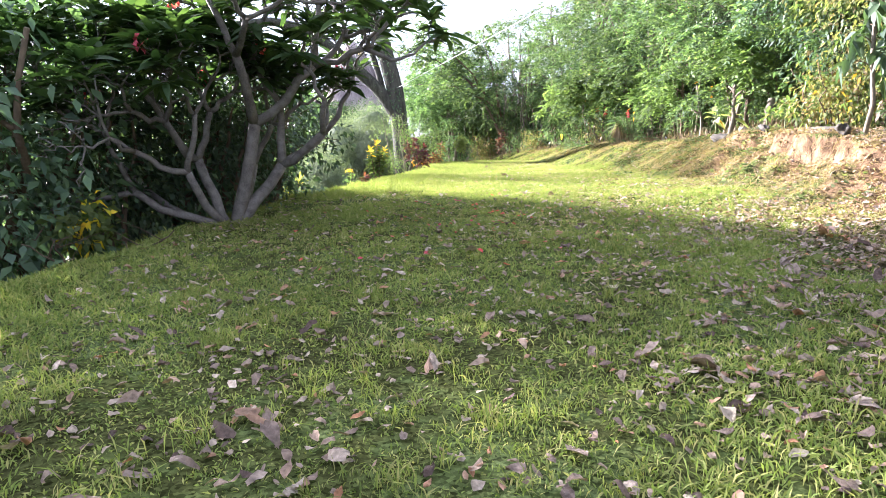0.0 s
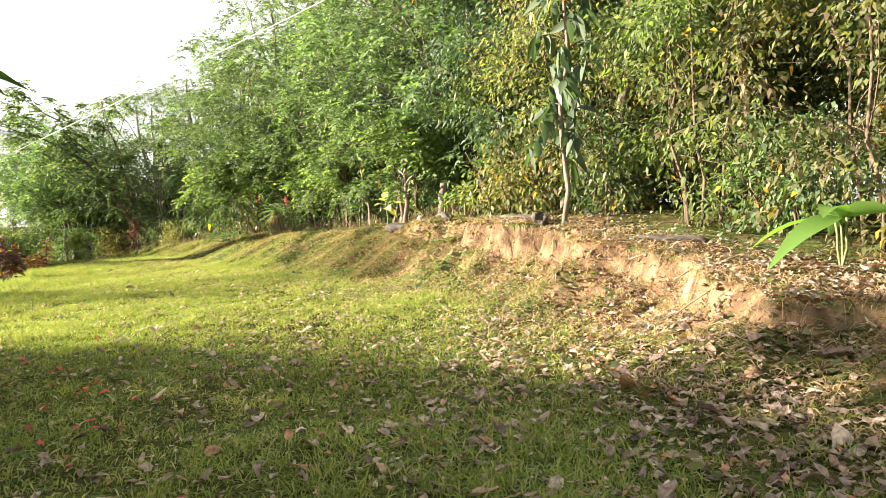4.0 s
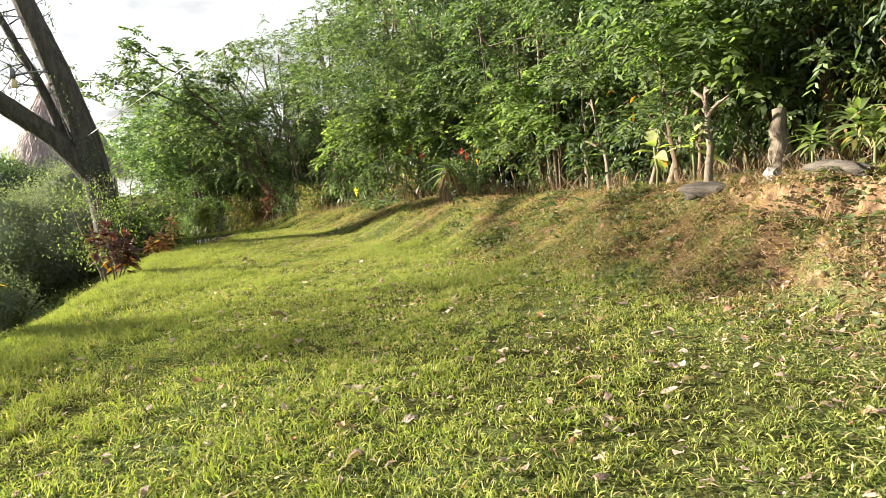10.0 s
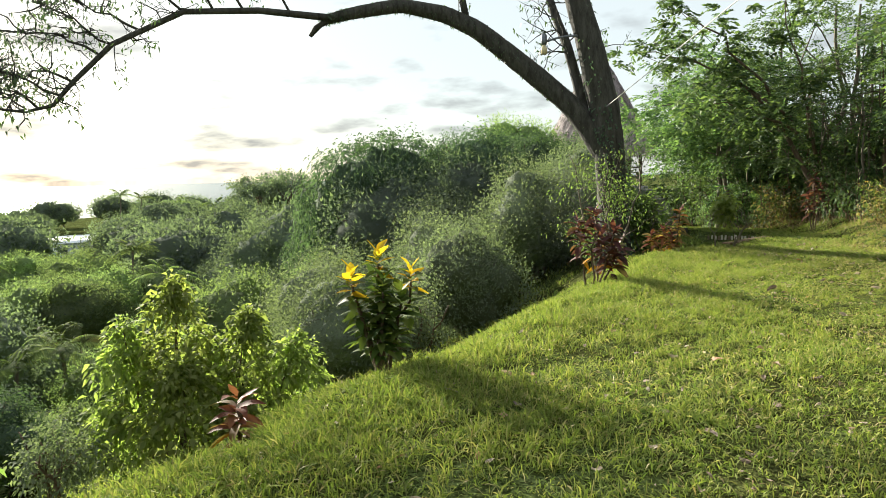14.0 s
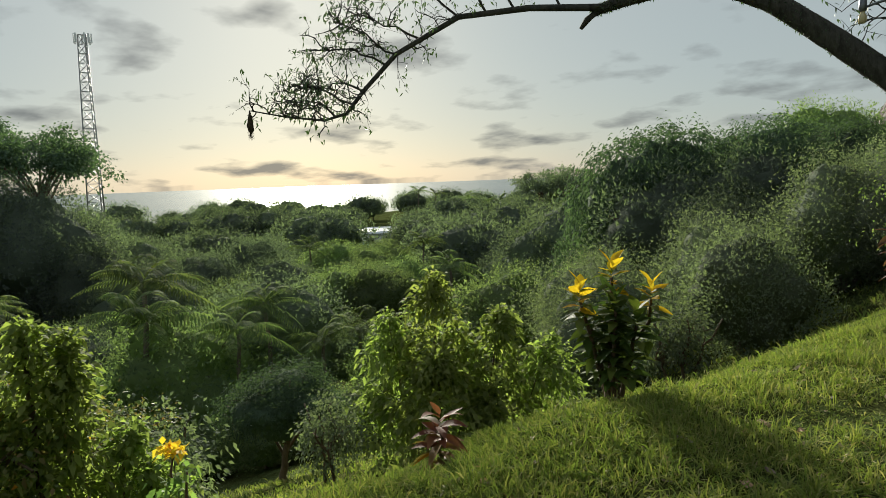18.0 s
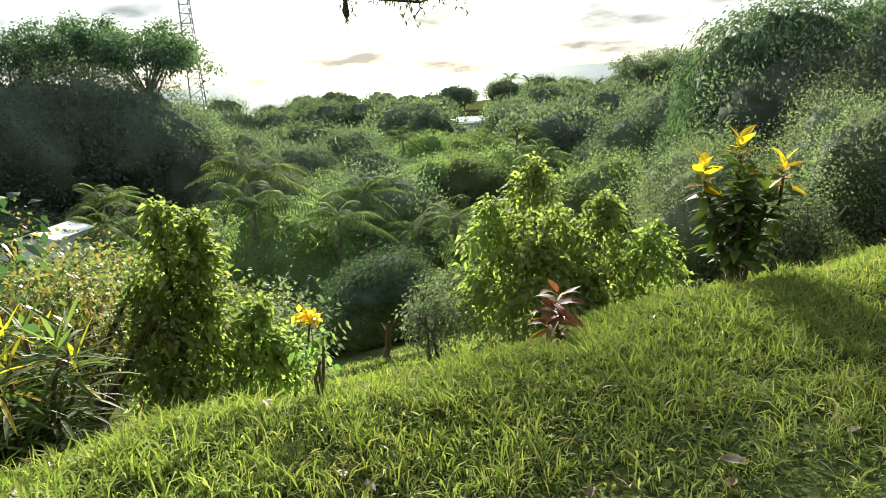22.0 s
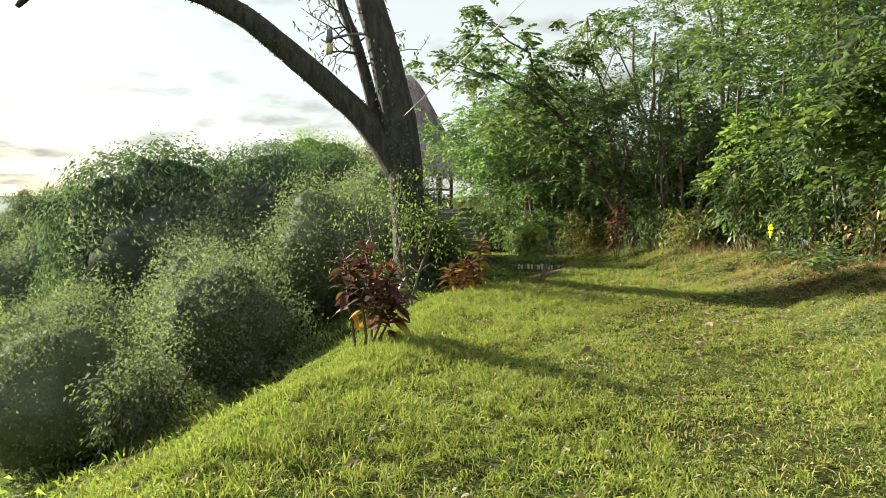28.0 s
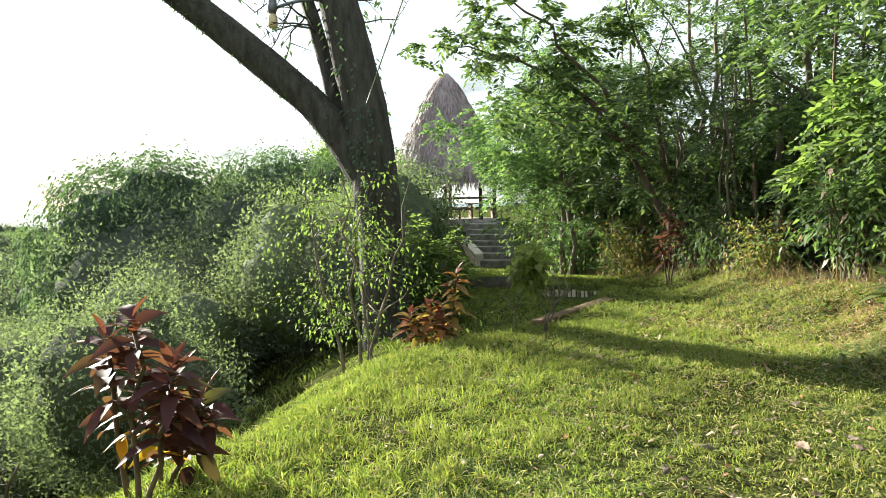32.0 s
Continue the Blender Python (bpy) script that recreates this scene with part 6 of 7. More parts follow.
        a = np.arange(6) * 1.15
        D = np.stack([np.cos(a), np.sin(a), 0.55 - 0.12 * np.arange(6)], 1)
        part("foliage", fast("foliage", *strips(np.tile([[0.05, 0, 0.5]], (6, 1)), D, 0.85, 0.24, rng, 0.45, 0.25, 6, wave=0.04)), "banana_leaf", c, "broad arching green leaves")
    # strappy and variegated plants under the trees
    for i, (x, y, s) in enumerate(((7.4, 20.8, 1.0), (7.43, 17.94, 1.0), (7.24, 18.53, 1.0), (6.2, 29.0, 0.8), (7.2, 22.8, 0.8), (7.35, 15.9, 0.7), (7.45, 15.2, 0.8), (7.7, 15.6, 0.9))):
        p = thing("strap_leaved_plant", at_land(x, y, 70 * i, 0, s), "strap-leaved garden plant on a short pale stem", "plant", "garden plants under the trees")
        part("stem", fast("stem", *tube(bend((0, 0, -0.1), (0.03, 0, 0.62), 0, 5, i, 0.01), 0.022, 7, i), True), "nettle_stem", p)
        part("foliage", fast("foliage", *rosette((0.03, 0, 0.6), UP, rng, *((6, 0.5, 0.21, 0.35, 0.75) if i in (1, 2) else (26, 0.46, 0.1, 0.4, 0.85) if i > 4 else (20, 0.62, 0.06, 0.4, 0.85)))), "variegated_leaf" if i in (1, 2) else "bright_leaf" if i > 4 else "feathery_leaf", p)
        if i == 2:
            part("withered_leaf", fast("withered_leaf", *strips(np.array([[0.03, 0, 0.55]]), np.array([[-0.4, -0.5, -0.3]]), 0.3, 0.14, rng, 0.5, 0.2, 5)), "orange_leaf", p, "orange withered leaf")
    y1 = thing("yellow_flowered_plant", at_land(5.15, 30.8), "low plant with a yellow flower at the wood's edge", "plant")
    part("foliage", fast("foliage", *rosette((0, 0, 0.3), UP, rng, 22, 0.42, 0.09, 0.4, 0.8)), "bright_leaf", y1)
    P = np.array([0, 0, 0.62]) + rng.normal(0, 1, (30, 3)) * np.array([0.02, 0.02, 0.07])
    part("flower", fast("flower", *lozenges(P, rng.normal(0, 0.5, (30, 3)) + UP, 0.07, 0.035, rng)), "croton_yellow", y1, "yellow flower")
    # sapling with large hanging leaves on the bank
    s = thing("sapling", at_land(6.95, 11.6), "slender sapling with large drooping leaves on the bank", "tree")
    P = bend((0, 0, -0.15), (0.35, 0.1, 5.2), 0, 9, 3, 0.03)
    part("trunk", fast("trunk", *tube(P, np.linspace(0.042, 0.014, 9), 8, 3, 0.05), True), "bark_pale", s)
    q, tw = [], []
    for i in range(34):
        h = 1.0 + 4.1 * (i / 33)
        b = np.array([np.interp(h, P[:, 2], P[:, 0]), np.interp(h, P[:, 2], P[:, 1]), h])
        a = i * 2.4
        e = b + np.array([math.cos(a), math.sin(a), 0.35]) * rng.uniform(0.12, 0.42)
        tw.append(tube(bend(b, e, 0.05, 4, i), np.linspace(0.012, 0.006, 4), 5, i)); q.append(e)
    for v, f in tw:
        part("branch", fast("branch", v, f, True), "bark_brown", s)
    c = np.repeat(np.array(q), 7, 0) + rng.normal(0, 0.06, (238, 3))
    D = rng.normal(0, 0.5, c.shape) - UP * 0.75
    part("foliage", fast("foliage", *strips(c, D, rng.uniform(0.22, 0.4, len(c)), rng.uniform(0.1, 0.15, len(c)), rng, 0.2, 0.25, 4, roll=0.7)), "dark_leaf", s, "large drooping leaves")
    # grey stone below the log
    st = part("field_stone", box((0.2, 0.17, 0.16), 0.05, 0.03, 3), "grey_stone", at=at_land(6.85, 15.95, 30, 0.05))
    tagged(st, "rounded grey stone half sunk in the bank", "stone")
    # logs on top of the bank
    for i, (x, y, L, r, a) in enumerate(((6.8, 16.85, 0.78, 0.115, 283), (7.0, 15.3, 0.9, 0.09, 75), (7.0, 12.2, 0.6, 0.11, 60), (7.3, 13.3, 1.1, 0.05, 100), (6.9, 9.6, 1.0, 0.045, 120))):
        V, F = furrowed(bend((-L / 2, 0, 0), (L / 2, 0, 0.03), 0.03, 7, i, 0.02), [r * f for f in ((0.95, 1.1, 1.0, 0.9, 0.75, 0.5, 0.22) if i == 0 else (0.7, 0.95, 1.0, 0.86, 0.9, 0.75, 0.5))], i, 16, 12, 0.2)
        V[:, 0] += 0.7 * r * np.sin(9 * V[:, 1] / r * 0.4 + 5 * V[:, 2] / r * 0.3) * (np.abs(V[:, 0]) > L * 0.3)
        V[:, 2] *= 0.85
        l = part("old_log", fast("old_log", V, F), "old_log", at=at_land(x, y, a, r * 0.45))
        tagged(l, "weathered grey log lying on the bank", "log", "logs on the bank")


garden()


# ---- far buildings ----
def far_things():
    hx, hy = -126.5, 107.0
    z = float(land(hx, hy))
    h = thing("house", pose(hx, hy, z, 0, 0, 58), "white house with a pale sheet roof among the trees", "house")
    part("wall", box((11, 7, 3.4), 0.03), "white_paint", h, at=pose(0, 0, 2.7))
    for sg in (-1, 1):
        part("roof", box((13, 4.9, 0.12), 0.02), "sheet_roof", h, at=pose(0, sg * 2.25, 4.55, -sg * 14, 0, 0))
    for x in (-3.5, 0, 3.5):
        w = part("window", box((1.5, 0.12, 1.2), 0.02), "dark_glass", h, at=pose(x, -3.52, 2.3))
    part("annex", box((5, 3, 2.2), 0.03), "blue_paint", h, at=pose(-3.2, -5.0, 1.1))
    s = thing("shed", pose(-39.5, 17.0, -5.25, 0, 0, 48) @ Matrix.Scale(0.72, 4), "building with a white sheet roof below the garden", "shed")
    part("wall", box((3.0, 3.6, 6.0), 0.03), "white_paint", s, at=pose(0, 0, -2.95))
    for sg in (-1, 1):
        part("roof", box((2.0, 4.4, 0.08), 0.02), "sheet_roof", s, at=pose(sg * 0.97, 0, 0.25, 0, sg * 15, 0))
    # lattice mast
    tx, ty = -241, 79.5
    m = thing("lattice_mast", pose(tx, ty, -14), "steel lattice telephone mast on the skyline", "mast")
    H = 66.0
    legs = []
    for i in range(3):
        a = i * 2 * math.pi / 3 + 0.4
        b, t = np.array([math.cos(a) * 3.3, math.sin(a) * 3.3, 0]), np.array([math.cos(a) * 1.5, math.sin(a) * 1.5, H])
        legs.append((b, t))
        part("leg", fast("leg", *tube([b, t], 0.24, 6), True), "steel", m)
    br = []
    for k in range(22):
        f0, f1 = k / 22, (k + 1) / 22
        for i in range(3):
            (b0, t0), (b1, t1) = legs[i], legs[(i + 1) % 3]
            p, q, r = b0 + (t0 - b0) * f0, b1 + (t1 - b1) * f1, b0 + (t0 - b0) * f1
            br += [tube([p, q], 0.12, 4), tube([r, q], 0.1, 4)]
    part("bracing", fast("bracing", *join(br)), "steel", m)
    for i in range(3):
        a = i * 2 * math.pi / 3 + 0.4
        for s2 in (-0.5, 0, 0.5):
            part("antenna", box((0.4, 0.5, 3.0), 0.05), "white_paint", m, at=pose(math.cos(a + s2) * 2.6, math.sin(a + s2) * 2.6, H - 1.2))
    p = thing("utility_pole", pose(-110, 93, float(land(-110, 93))), "concrete utility pole beside the house", "pole")
    part("pole", fast("pole", *tube([(0, 0, 0), (0, 0, 8)], [0.2, 0.13], 8), True), "road_concrete", p)
    part("crossarm", box((2.0, 0.14, 0.14), 0.02), "weathered_timber", p, at=pose(0, 0, 7.5))


far_things()


# ---- grass and litter ----
def lip_x(y):
    return np.interp(y, [-20, 4, 9, 13, 16, 18.5, 20.5, 22.5, 25, 28, 30.5, 33], [-4.5, -3.6, -3.4, -2.5, -1.85, -1.6, -1.35, -1.05, -0.9, -0.75, -0.7, -1.2])


def toe_x(y):
    return np.interp(y, [-20, 5, 7.5, 9, 11, 14, 17, 20, 23, 26, 30, 34], [4.6, 4.7, 5.0, 5.45, 5.8, 6.0, 6.4, 6.4, 6.3, 6.0, 5.2, 4.2])


def turf():
    rng = np.random.default_rng(21)
    n = 70000
    y = 0.8 + 31 * rng.random(n) ** 1.15
    f = rng.random(n)
    x = lip_x(y) - 1.6 + f * (toe_x(y) + 0.4 - lip_x(y) + 1.6)
    thin = 0.64 + 0.2 * wob(x, y, 1.1, 2) + 0.25 * grain(0.75 * x, 0.6 * y) - 0.55 * smooth((x - toe_x(y) + 1.3) / 1.2) - 0.35 * smooth((x - 2.2) / 2) * (y < 9)
    thin = thin - 0.4 * smooth(bareness(x, y) * 1.6)
    for cx, cy, sx, m in PATCHES:
        thin = thin - 0.6 * np.exp(-((x - cx) ** 2 + (y - cy) ** 2) / (2.2 * sx * sx))
    keep = rng.random(n) < np.clip(thin, 0.08, 1)
    x, y = x[keep], y[keep]
    per = 13
    X = (x[:, None] + rng.normal(0, 0.045, (len(x), per))).ravel()
    Y = (y[:, None] + rng.normal(0, 0.045, (len(x), per))).ravel()
    P = np.stack([X, Y, land(X, Y) - 0.005], 1)
    tall = np.repeat(np.clip(0.78 + 0.25 * wob(x, y, 0.8, 5) + 0.5 * grain(0.75 * x, 0.6 * y) + 0.25 * grain(2.1 * x, 1.9 * y) + 0.5 * np.exp(-((x - lip_x(y) - 0.3) / 0.5) ** 2), 0.4, 2.0), per)
    L = tall * rng.uniform(0.055, 0.13, len(X))
    D = rng.normal(0, 0.6, (len(X), 3)); D[:, 2] = rng.uniform(0.45, 1.3, len(X))
    g = part("grass", fast("grass", *lozenges(P, D, L, rng.uniform(0.0065, 0.0115, len(X)), rng, 0.3, 0.8, 0.42)), "grass_blade")
    tagged(g, "short trampled lawn grass in uneven tufts", "grass", kind="stuff")
    # taller tufts standing out of the lawn
    n = 15000
    y = 1.2 + 29 * rng.random(n) ** 1.2
    x = lip_x(y) - 0.5 + rng.random(n) ** 1.25 * (toe_x(y) - lip_x(y) + 0.3)
    rank = np.exp(-((x - lip_x(y) - 0.8) / 1.3) ** 2) * (y > 12)
    k = wob(x, y, 1.6, 11) + rng.normal(0, 0.35, n) + 0.5 * rank > 0.25
    x, y, rank = x[k], y[k], rank[k]
    per = 16
    X = (x[:, None] + rng.normal(0, 0.03, (len(x), per))).ravel(); Y = (y[:, None] + rng.normal(0, 0.03, (len(x), per))).ravel()
    D = rng.normal(0, 0.42, (len(X), 3)); D[:, 2] = 1
    tuft = np.repeat(rng.uniform(0.6, 1.3, len(x)) * (1 + 0.55 * rank), per)
    g = part("grass_tufts", fast("grass_tufts", *lozenges(np.stack([X, Y, land(X, Y) - 0.005], 1), D, tuft * rng.uniform(0.08, 0.18, len(X)), rng.uniform(0.005, 0.0095, len(X)), rng, 0.4, 0.8, 0.4)), "grass_blade")
    tagged(g, "fresh upright grass tufts standing out of the lawn", "grass", kind="stuff")
    # straw among the green
    n = 42000
    y = 7.0 + 25 * rng.random(n)
    x = lip_x(y) + 0.2 + rng.random(n) * (toe_x(y) - lip_x(y) + 0.3)
    k = wob(x, y, 0.9, 3) + rng.normal(0, 0.5, n) + 0.5 * smooth((x - 2) / 3) * (y > 20) > 0.0
    x, y = x[k], y[k]
    D = rng.normal(0, 0.7, (len(x), 3)); D[:, 2] = rng.uniform(0.2, 1.0, len(x))
    g = part("straw", fast("straw", *lozenges(np.stack([x, y, land(x, y) + rng.uniform(0.01, 0.05, len(x))], 1), D, rng.uniform(0.04, 0.1, len(x)), rng.uniform(0.006, 0.012, len(x)), rng, 0.2, 0.8, 0.5)), "pale_straw")
    tagged(g, "dry straw-coloured blades lying in the lawn", "grass", kind="stuff")
    # thinner, longer grass in the shade at the end of the lawn
    n = 5200
    y = rng.uniform(30.5, 47, n); x = np.interp(y, [30, 36, 46], [-1.5, -3, -5.5]) + rng.random(n) * np.interp(y, [30, 36, 46], [7.5, 7, 7])
    per = 7
    X = (x[:, None] + rng.normal(0, 0.06, (n, per))).ravel(); Y = (y[:, None] + rng.normal(0, 0.06, (n, per))).ravel()
    D = rng.normal(0, 0.7, (len(X), 3)); D[:, 2] = 0.9
    g = part("shade_grass", fast("shade_grass", *lozenges(np.stack([X, Y, land(X, Y)], 1), D, rng.uniform(0.08, 0.2, len(X)), 0.016, rng, 0.3, 0.8, 0.5)), "grass_blade")
    tagged(g, "thin grass in the shade beyond the lawn", "grass", kind="stuff")
    # long grass on the brow and the slope
    n = 7000
    y = 13 + 18 * rng.random(n) ** 1.25
    x = lip_x(y) - rng.gamma(1.8, 0.75, n) + 0.75
    per = 10
    X = (x[:, None] + rng.normal(0, 0.045, (n, per))).ravel(); Y = (y[:, None] + rng.normal(0, 0.045, (n, per))).ravel()
    P = np.stack([X, Y, land(X, Y) - 0.01], 1)
    D = rng.normal(0, 0.36, (len(X), 3)); D[:, 2] = 1
    hgt = np.repeat(rng.uniform(0.4, 1.0, n) * np.where(x < lip_x(y) + 0.1, 0.62, 1.0) * (1 + 0.5 * (wob(x, y, 1.5, 4) > 0.35)), per)
    g = part("long_grass", fast("long_grass", *lozenges(P, D, hgt * rng.uniform(0.1, 0.24, len(X)), rng.uniform(0.007, 0.012, len(X)), rng, 0.45, 0.8, 0.4)), "grass_blade")
    tagged(g, "long rank grass spilling over the brow of the slope", "grass", kind="stuff")
    n = 2600
    y = rng.uniform(11, 36, n); x = lip_x(y) - rng.uniform(2, 17, n)
    per = 7
    X = (x[:, None] + rng.normal(0, 0.16, (n, per))).ravel(); Y = (y[:, None] + rng.normal(0, 0.16, (n, per))).ravel()
    D = rng.normal(0, 0.5, (len(X), 3)); D[:, 2] = 1
    g = part("slope_grass", fast("slope_grass", *lozenges(np.stack([X, Y, land(X, Y)], 1), D, rng.uniform(0.12, 0.3, len(X)), 0.03, rng, 0.3, 0.8, 0.5)), "grass_blade")
    tagged(g, "rough grass on the slope below the lawn", "grass", kind="stuff")
    # dry grass and weeds on the bank
    n = 5200
    y = rng.uniform(5, 36, n); x = toe_x(y) + rng.normal(0.3, 0.7, n)
    per = 7
    X = (x[:, None] + rng.normal(0, 0.06, (n, per))).ravel(); Y = (y[:, None] + rng.normal(0, 0.06, (n, per))).ravel()
    D = rng.normal(0, 0.8, (len(X), 3)); D[:, 2] = 0.6
    g = part("dry_grass", fast("dry_grass", *lozenges(np.stack([X, Y, land(X, Y)], 1), D, rng.uniform(0.06, 0.22, len(X)), 0.01, rng, 0.4, 0.8, 0.5)), "dry_grass")
    tagged(g, "withered straw-coloured grass along the bank", "grass", kind="stuff")
    n = 6400
    y = rng.uniform(5, 34, n); x = toe_x(y) + rng.normal(0.1, 0.75, n)
    k = wob(x, y, 1.4, 7) + rng.normal(0, 0.3, n) > np.where(y < 13.5, 0.9, np.where(y < 22, 0.45, 0.75))
    x, y = x[k], y[k]
    per = 6
    X = (x[:, None] + rng.normal(0, 0.07, (len(x), per))).ravel(); Y = (y[:, None] + rng.normal(0, 0.07, (len(x), per))).ravel()
    D = rng.normal(0, 0.8, (len(X), 3)); D[:, 2] = 0.35
    heart = lambda s: 0.6 if s < 0.2 else 1.0 if s < 0.7 else 0.06
    g = part("bank_weeds", fast("bank_weeds", *strips(np.stack([X, Y, land(X, Y) + rng.uniform(0.01, 0.09, len(X))], 1), D, rng.uniform(0.05, 0.105, len(X)), rng.uniform(0.045, 0.085, len(X)), rng, 0.35, 0.25, 2, 0.4, prof=heart)), "weed_leaf")
    # withered bracken-brown patches on the slope
    P = []
    for cx, cy, sx, m in PATCHES:
        P.append(np.array([cx, cy]) + rng.normal(0, sx, (m, 2)) * np.array([0.8, 1.2]))
    P = np.concatenate(P)
    D = rng.normal(0, 0.8, (len(P), 3)); D[:, 2] = rng.uniform(0.1, 0.8, len(P))
    w = part("withered_weeds", fast("withered_weeds", *lozenges(np.stack([P[:, 0], P[:, 1], land(P[:, 0], P[:, 1])], 1), D, rng.uniform(0.05, 0.2, len(P)), rng.uniform(0.005, 0.013, len(P)), rng, 0.4, 0.9, 0.5)), "dry_grass")
    tagged(w, "withered brown weeds matted on the bank", "weeds", kind="stuff")
    # dead stalks and brush along the foot of the wood
    n = 4200
    y = rng.uniform(15.5, 45, n)
    x = np.interp(y, [15, 19, 25, 31, 38, 46], [7.6, 7.35, 6.9, 5.7, 2.9, -0.2]) + rng.gamma(1.6, 0.3, n) - 0.2
    k = wob(x, y, 1.1, 9) > -0.35
    x, y = x[k], y[k]
    D = rng.normal(0, 0.4, (len(x), 3)); D[:, 2] = 1
    w = part("dead_stalks", fast("dead_stalks", *lozenges(np.stack([x, y, land(x, y) - 0.02], 1), D, rng.uniform(0.12, 0.65, len(x)), rng.uniform(0.006, 0.013, len(x)), rng, 0.25, 0.8, 0.4)), "dead_stalk")
    tagged(w, "dead brown stalks and brush at the foot of the wood", "brush", kind="stuff")
    # rootlets and straw hanging over the cut, clods below it
    n = 2600
    y = rng.uniform(5.5, 16.5, n); x = np.interp(y, [5, 7.5, 9, 11, 14, 17], [5.4, 5.75, 6.25, 6.65, 6.75, 6.9]) + rng.normal(0, 0.22, n)
    D = np.stack([rng.normal(-0.4, 0.4, n), rng.normal(0, 0.35, n), rng.normal(-0.5, 0.5, n)], 1)
    w = part("hanging_rootlets", fast("hanging_rootlets", *lozenges(np.stack([x, y, land(x, y) + 0.01], 1), D, rng.uniform(0.05, 0.26, n), rng.uniform(0.004, 0.01, n), rng, 0.5, 0.8, 0.5)), "dry_grass")
    tagged(w, "dry rootlets and straw hanging over the cut bank", "roots", kind="stuff")
    n = 1500
    y = rng.uniform(5, 17, n); x = toe_x(y) + rng.normal(0.45, 0.5, n)
    s = rng.gamma(2.0, 0.009, n)[:, None, None] + 0.006
    oc = np.array([(1, 0, 0), (0, 1, 0), (-1, 0, 0), (0, -1, 0), (0, 0, 0.8), (0, 0, -0.8)])
    V = (oc[None] * s * rng.uniform(0.6, 1.4, (n, 6, 1)) + np.stack([x, y, land(x, y)], 1)[:, None]).reshape(-1, 3)
    i = np.arange(n, dtype=np.int32)[:, None] * 6
    F = np.stack([i + f for f in ([0, 1, 4], [1, 2, 4], [2, 3, 4], [3, 0, 4], [1, 0, 5], [2, 1, 5], [3, 2, 5], [0, 3, 5])], 1).reshape(-1, 3)
    w = part("clay_clods", fast("clay_clods", V, F), "clay_clod")
    tagged(w, "crumbled clay clods fallen from the bank", "clods", kind="stuff")
    tagged(g, "low broad-leaved weeds on the bank", "weeds", kind="stuff")


turf()


def crumpled(x, y, L, W, rng):
    """Dead leaves that lie on the turf: three by four points each, curled and crumpled."""
    n = len(x)
    a, cu, tw = rng.uniform(0, 6.28, n), rng.normal(0, 0.5, n), rng.normal(-0.3, 0.5, n)
    z0 = land(x, y) + rng.uniform(0.012, 0.04, n)
    tilt = rng.normal(0, 0.22, (n, 2))
    V = np.zeros((n, 12, 3))
    for i in range(4):
        for j in range(3):
            s, t = i / 3 - 0.5, (j - 1) * 0.5
            w = (0.35, 1.0, 0.85, 0.12)[i]
            u, v = s * L, t * W * w * (1 - 0.25 * np.abs(cu))
            h = L * (cu * (s * s - 0.1) * 0.7 + np.abs(t) * (0.2 + tw * 0.5) * w) + rng.normal(0, 0.08, n) * L
            h = h + u * tilt[:, 0] + v * tilt[:, 1]
            V[:, i * 3 + j] = np.stack([x + u * np.cos(a) - v * np.sin(a), y + u * np.sin(a) + v * np.cos(a), z0 + h], 1)
    V[:, :, 2] -= np.minimum(V[:, :, 2].min(1) - z0 + 0.008, 0)[:, None]
    b = np.arange(n, dtype=np.int32)[:, None] * 12
    F = [b + [o, o + 1, o + 4, o + 3] for o in (0, 1, 3, 4, 6, 7)]
    return V.reshape(-1, 3), np.stack(F, 1).reshape(-1, 4)


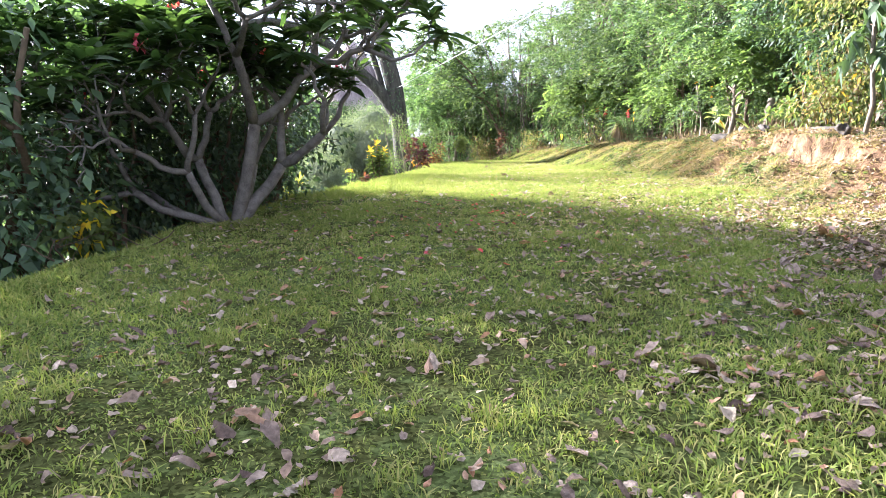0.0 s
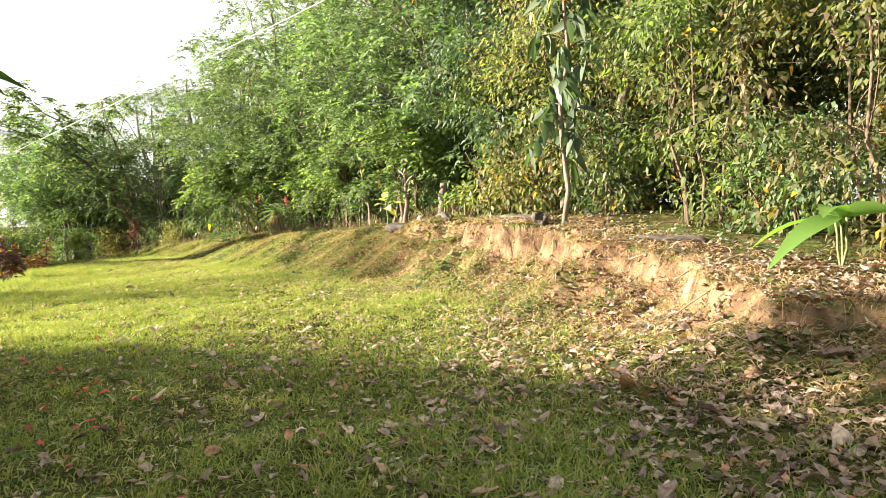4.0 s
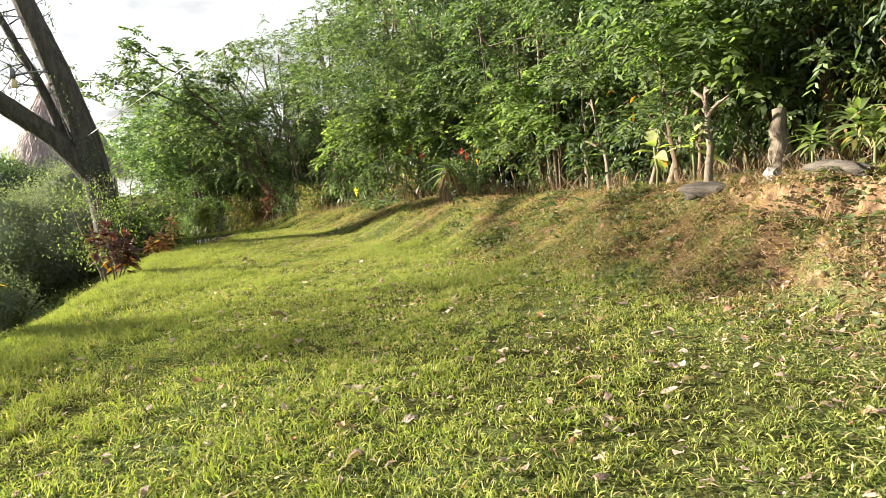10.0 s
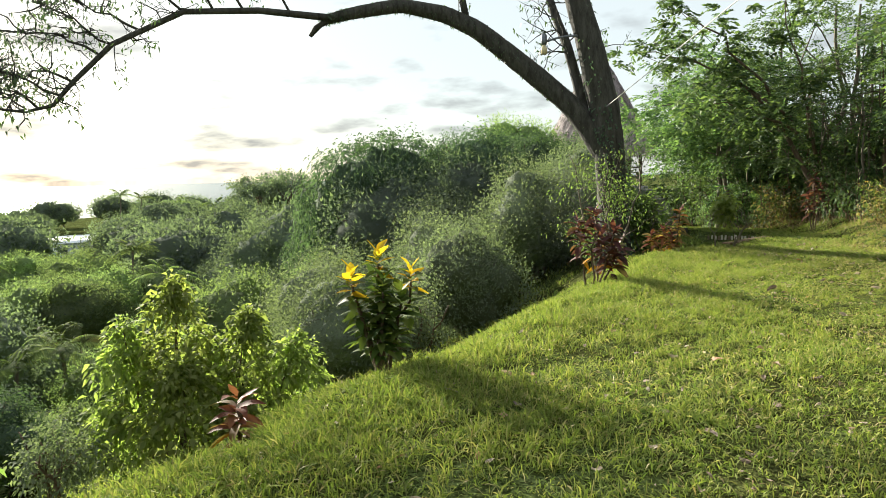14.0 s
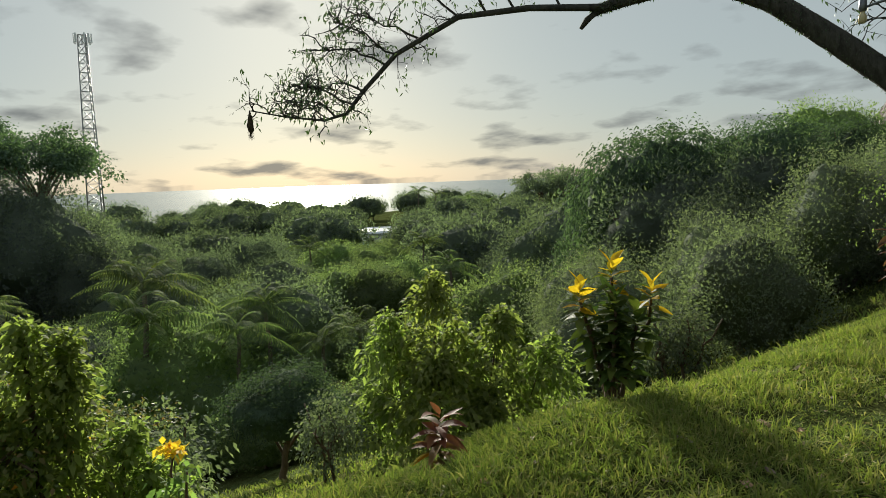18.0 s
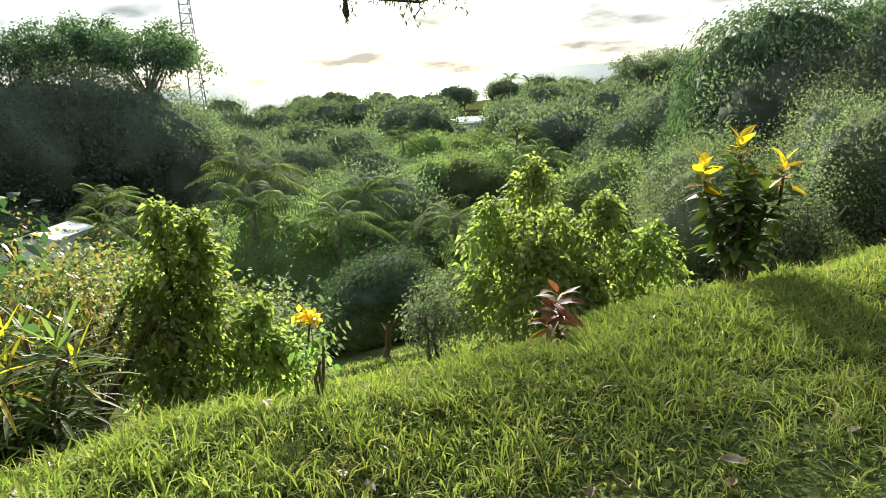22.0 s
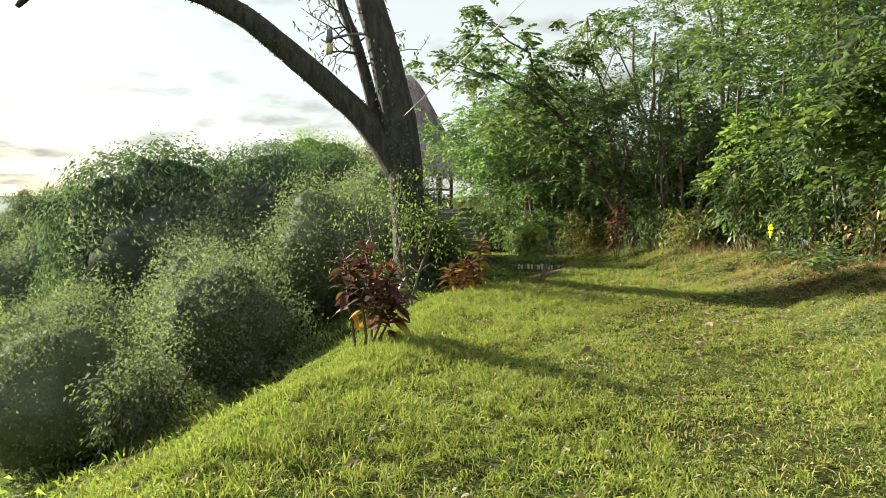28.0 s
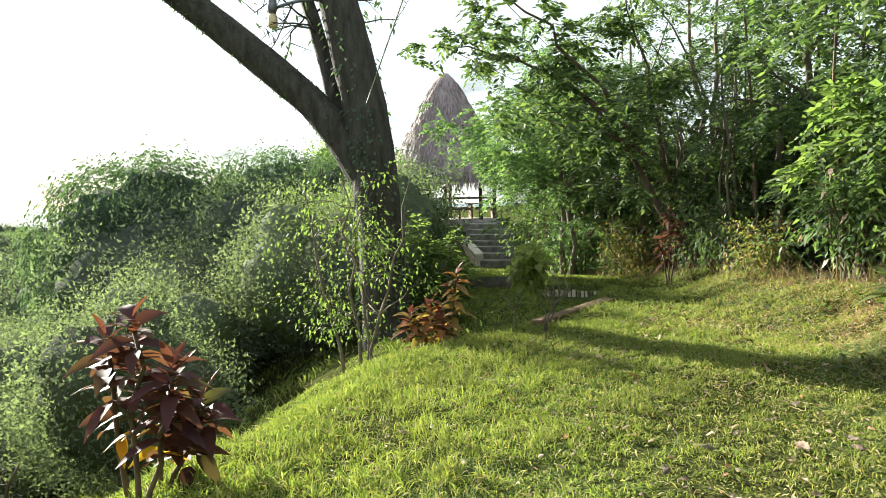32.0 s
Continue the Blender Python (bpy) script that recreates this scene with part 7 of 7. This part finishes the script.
def litter():
    rng = np.random.default_rng(33)
    n = 27000
    y = rng.gamma(1.9, 4.0, n) + 0.6
    y = y[y < 33]
    x = rng.uniform(-3, 7.5, len(y))
    dens = 0.12 + 0.6 * smooth((x - 0.2) / 3) * np.exp(-y / 12) + 0.75 * np.exp(-((x - toe_x(y) + 0.3) / 0.9) ** 2) * np.interp(y, [0, 14, 20], [1, 0.8, 0.25]) + 0.45 * np.exp(-y / 4.5)
    k = rng.random(len(y)) < dens * (0.5 + 0.6 * (wob(x, y, 1.7, 3) > -0.1))
    x, y = x[k], y[k]
    # drifts of leaves on the bank and under the wood
    ye = np.concatenate([rng.uniform(3.5, 15, 3400), rng.normal(6, 2, 1100)])
    xe = np.concatenate([toe_x(ye[:3400]) + rng.normal(0.9, 1.0, 3400), rng.normal(4.6, 0.9, 1100)])
    x, y = np.concatenate([x, xe]), np.concatenate([y, ye])
    # thick fall on the near lawn, towards the wood
    yn = np.concatenate([rng.uniform(1.5, 9.5, 2500), rng.uniform(1.0, 6.0, 400)])
    xn = np.concatenate([rng.normal(3.8, 1.3, 2500), rng.uniform(-2.2, 3.0, 400)])
    k = (wob(xn, yn, 1.3, 6) + rng.normal(0, 0.5, len(xn)) > -0.15) & (xn < 6)
    x, y = np.concatenate([x, xn[k]]), np.concatenate([y, yn[k]])
    # leaf fall on the landing before the steps
    x, y = np.concatenate([x, rng.uniform(-4.0, 0.2, 900)]), np.concatenate([y, rng.uniform(40.3, 48.0, 900)])
    # scattered small leaves and crumbs over the whole lawn
    ys = rng.uniform(7, 32, 5200)
    xs = lip_x(ys) + 0.2 + rng.random(5200) * (toe_x(ys) - lip_x(ys) + 0.3)
    k = wob(xs, ys, 1.9, 8) + rng.normal(0, 0.5, 5200) + 0.12 * xs > 0.1
    x, y = np.concatenate([x, xs[k]]), np.concatenate([y, ys[k]])
    flat = np.abs(land(x + 0.06, y) - land(x - 0.06, y)) < 0.08
    x, y = x[flat], y[flat]
    L = (rng.gamma(2.8, 0.0135, len(x)) + 0.02) * np.interp(y, [0, 8, 13], [0.95, 1.0, 0.9])
    V, F = crumpled(x, y, L, L * rng.uniform(0.4, 0.75, len(x)), rng)
    g = part("leaf_litter", fast("leaf_litter", V, F, True), "dead_leaf")
    tagged(g, "curled grey and brown dead leaves strewn over the lawn", "leaf litter", kind="stuff")
    # sticks on the bank
    r = random.Random(8)
    for i in range(44):
        y = r.uniform(4.5, 17.5)
        x = float(toe_x(y)) + r.uniform(0.0, 2.2)
        if abs(float(land(x + 0.1, y) - land(x - 0.1, y))) > 0.12:
            continue
        Ls, rad = r.uniform(0.25, 1.2), r.uniform(0.006, 0.016)
        a = r.uniform(0, 360)
        dx, dy = math.cos(radians(a)) * Ls / 2, math.sin(radians(a)) * Ls / 2
        z0, z1 = float(land(x - dx, y - dy)), float(land(x + dx, y + dy))
        m = pose(x, y, max((z0 + z1) / 2, float(land(x, y))) + rad, 0, -math.degrees(math.atan2(z1 - z0, Ls)), a)
        s = part("fallen_stick", fast("fallen_stick", *tube(bend((-Ls / 2, 0, 0), (Ls / 2, 0, 0), 0.0, 7, i, 0.02), np.linspace(rad, rad * 0.5, 7), 6, i, 0.08), True), "weathered_timber" if i % 3 else "bark_pale", at=m)
        tagged(s, "dry broken stick lying on the bank", "stick", "sticks on the bank")
    # the larger leaves, one by one
    big = [(1.35, 11.78, 0.24), (4.05, 13.1, 0.2), (1.48, 17.5, 0.26), (3.05, 7.7, 0.17), (1.26, 5.16, 0.18), (1.96, 4.6, 0.18), (0.09, 5.94, 0.15), (1.77, 11.6, 0.16), (3.1, 16.5, 0.14), (4.3, 15.64, 0.13), (1.9, 31.4, 0.22), (2.45, 26.4, 0.2), (3.7, 25.2, 0.16), (-0.1, 11.8, 0.17), (1.2, 2.9, 0.18), (1.1, 3.7, 0.17), (2.6, 3.4, 0.17), (-0.92, 18.67, 0.17), (0.4, 17.2, 0.14), (-0.4, 17.0, 0.15)]
    for i, (x, y, s) in enumerate(big):
        s *= 0.68
        V, F = crumpled(np.zeros(1), np.zeros(1), np.array([s]), np.array([s * 0.6]), rng)
        V[:, 2] -= V[:, 2].min()
        l = part("fallen_leaf", fast("fallen_leaf", V, F, True), "dead_leaf", at=at_land(x, y, i * 77, 0.03))
        tagged(l, "large curled dry leaf lying on the grass", "leaf", "large fallen leaves")
    a = np.arange(5) * 1.2566
    V, F = strips(np.tile([[0, 0, 0.01]], (5, 1)), np.stack([np.cos(a), np.sin(a), 0.25 + 0 * a], 1), 0.028, 0.02, rng, 0.1, 0.2, 2)
    me = fast("fallen_flower", V, F)
    for i in range(70):
        x, y = rng.normal(0.1, 0.8), rng.normal(9.2, 1.3)
        f = part("fallen_flower", me, "red_petal", at=at_land(x, y, i * 50, 0.035, rng.uniform(0.8, 1.3), rng.normal(0, 20), rng.normal(0, 20)))
        tagged(f, "fallen crimson frangipani flower on the grass", "flower", "fallen flowers")


litter()
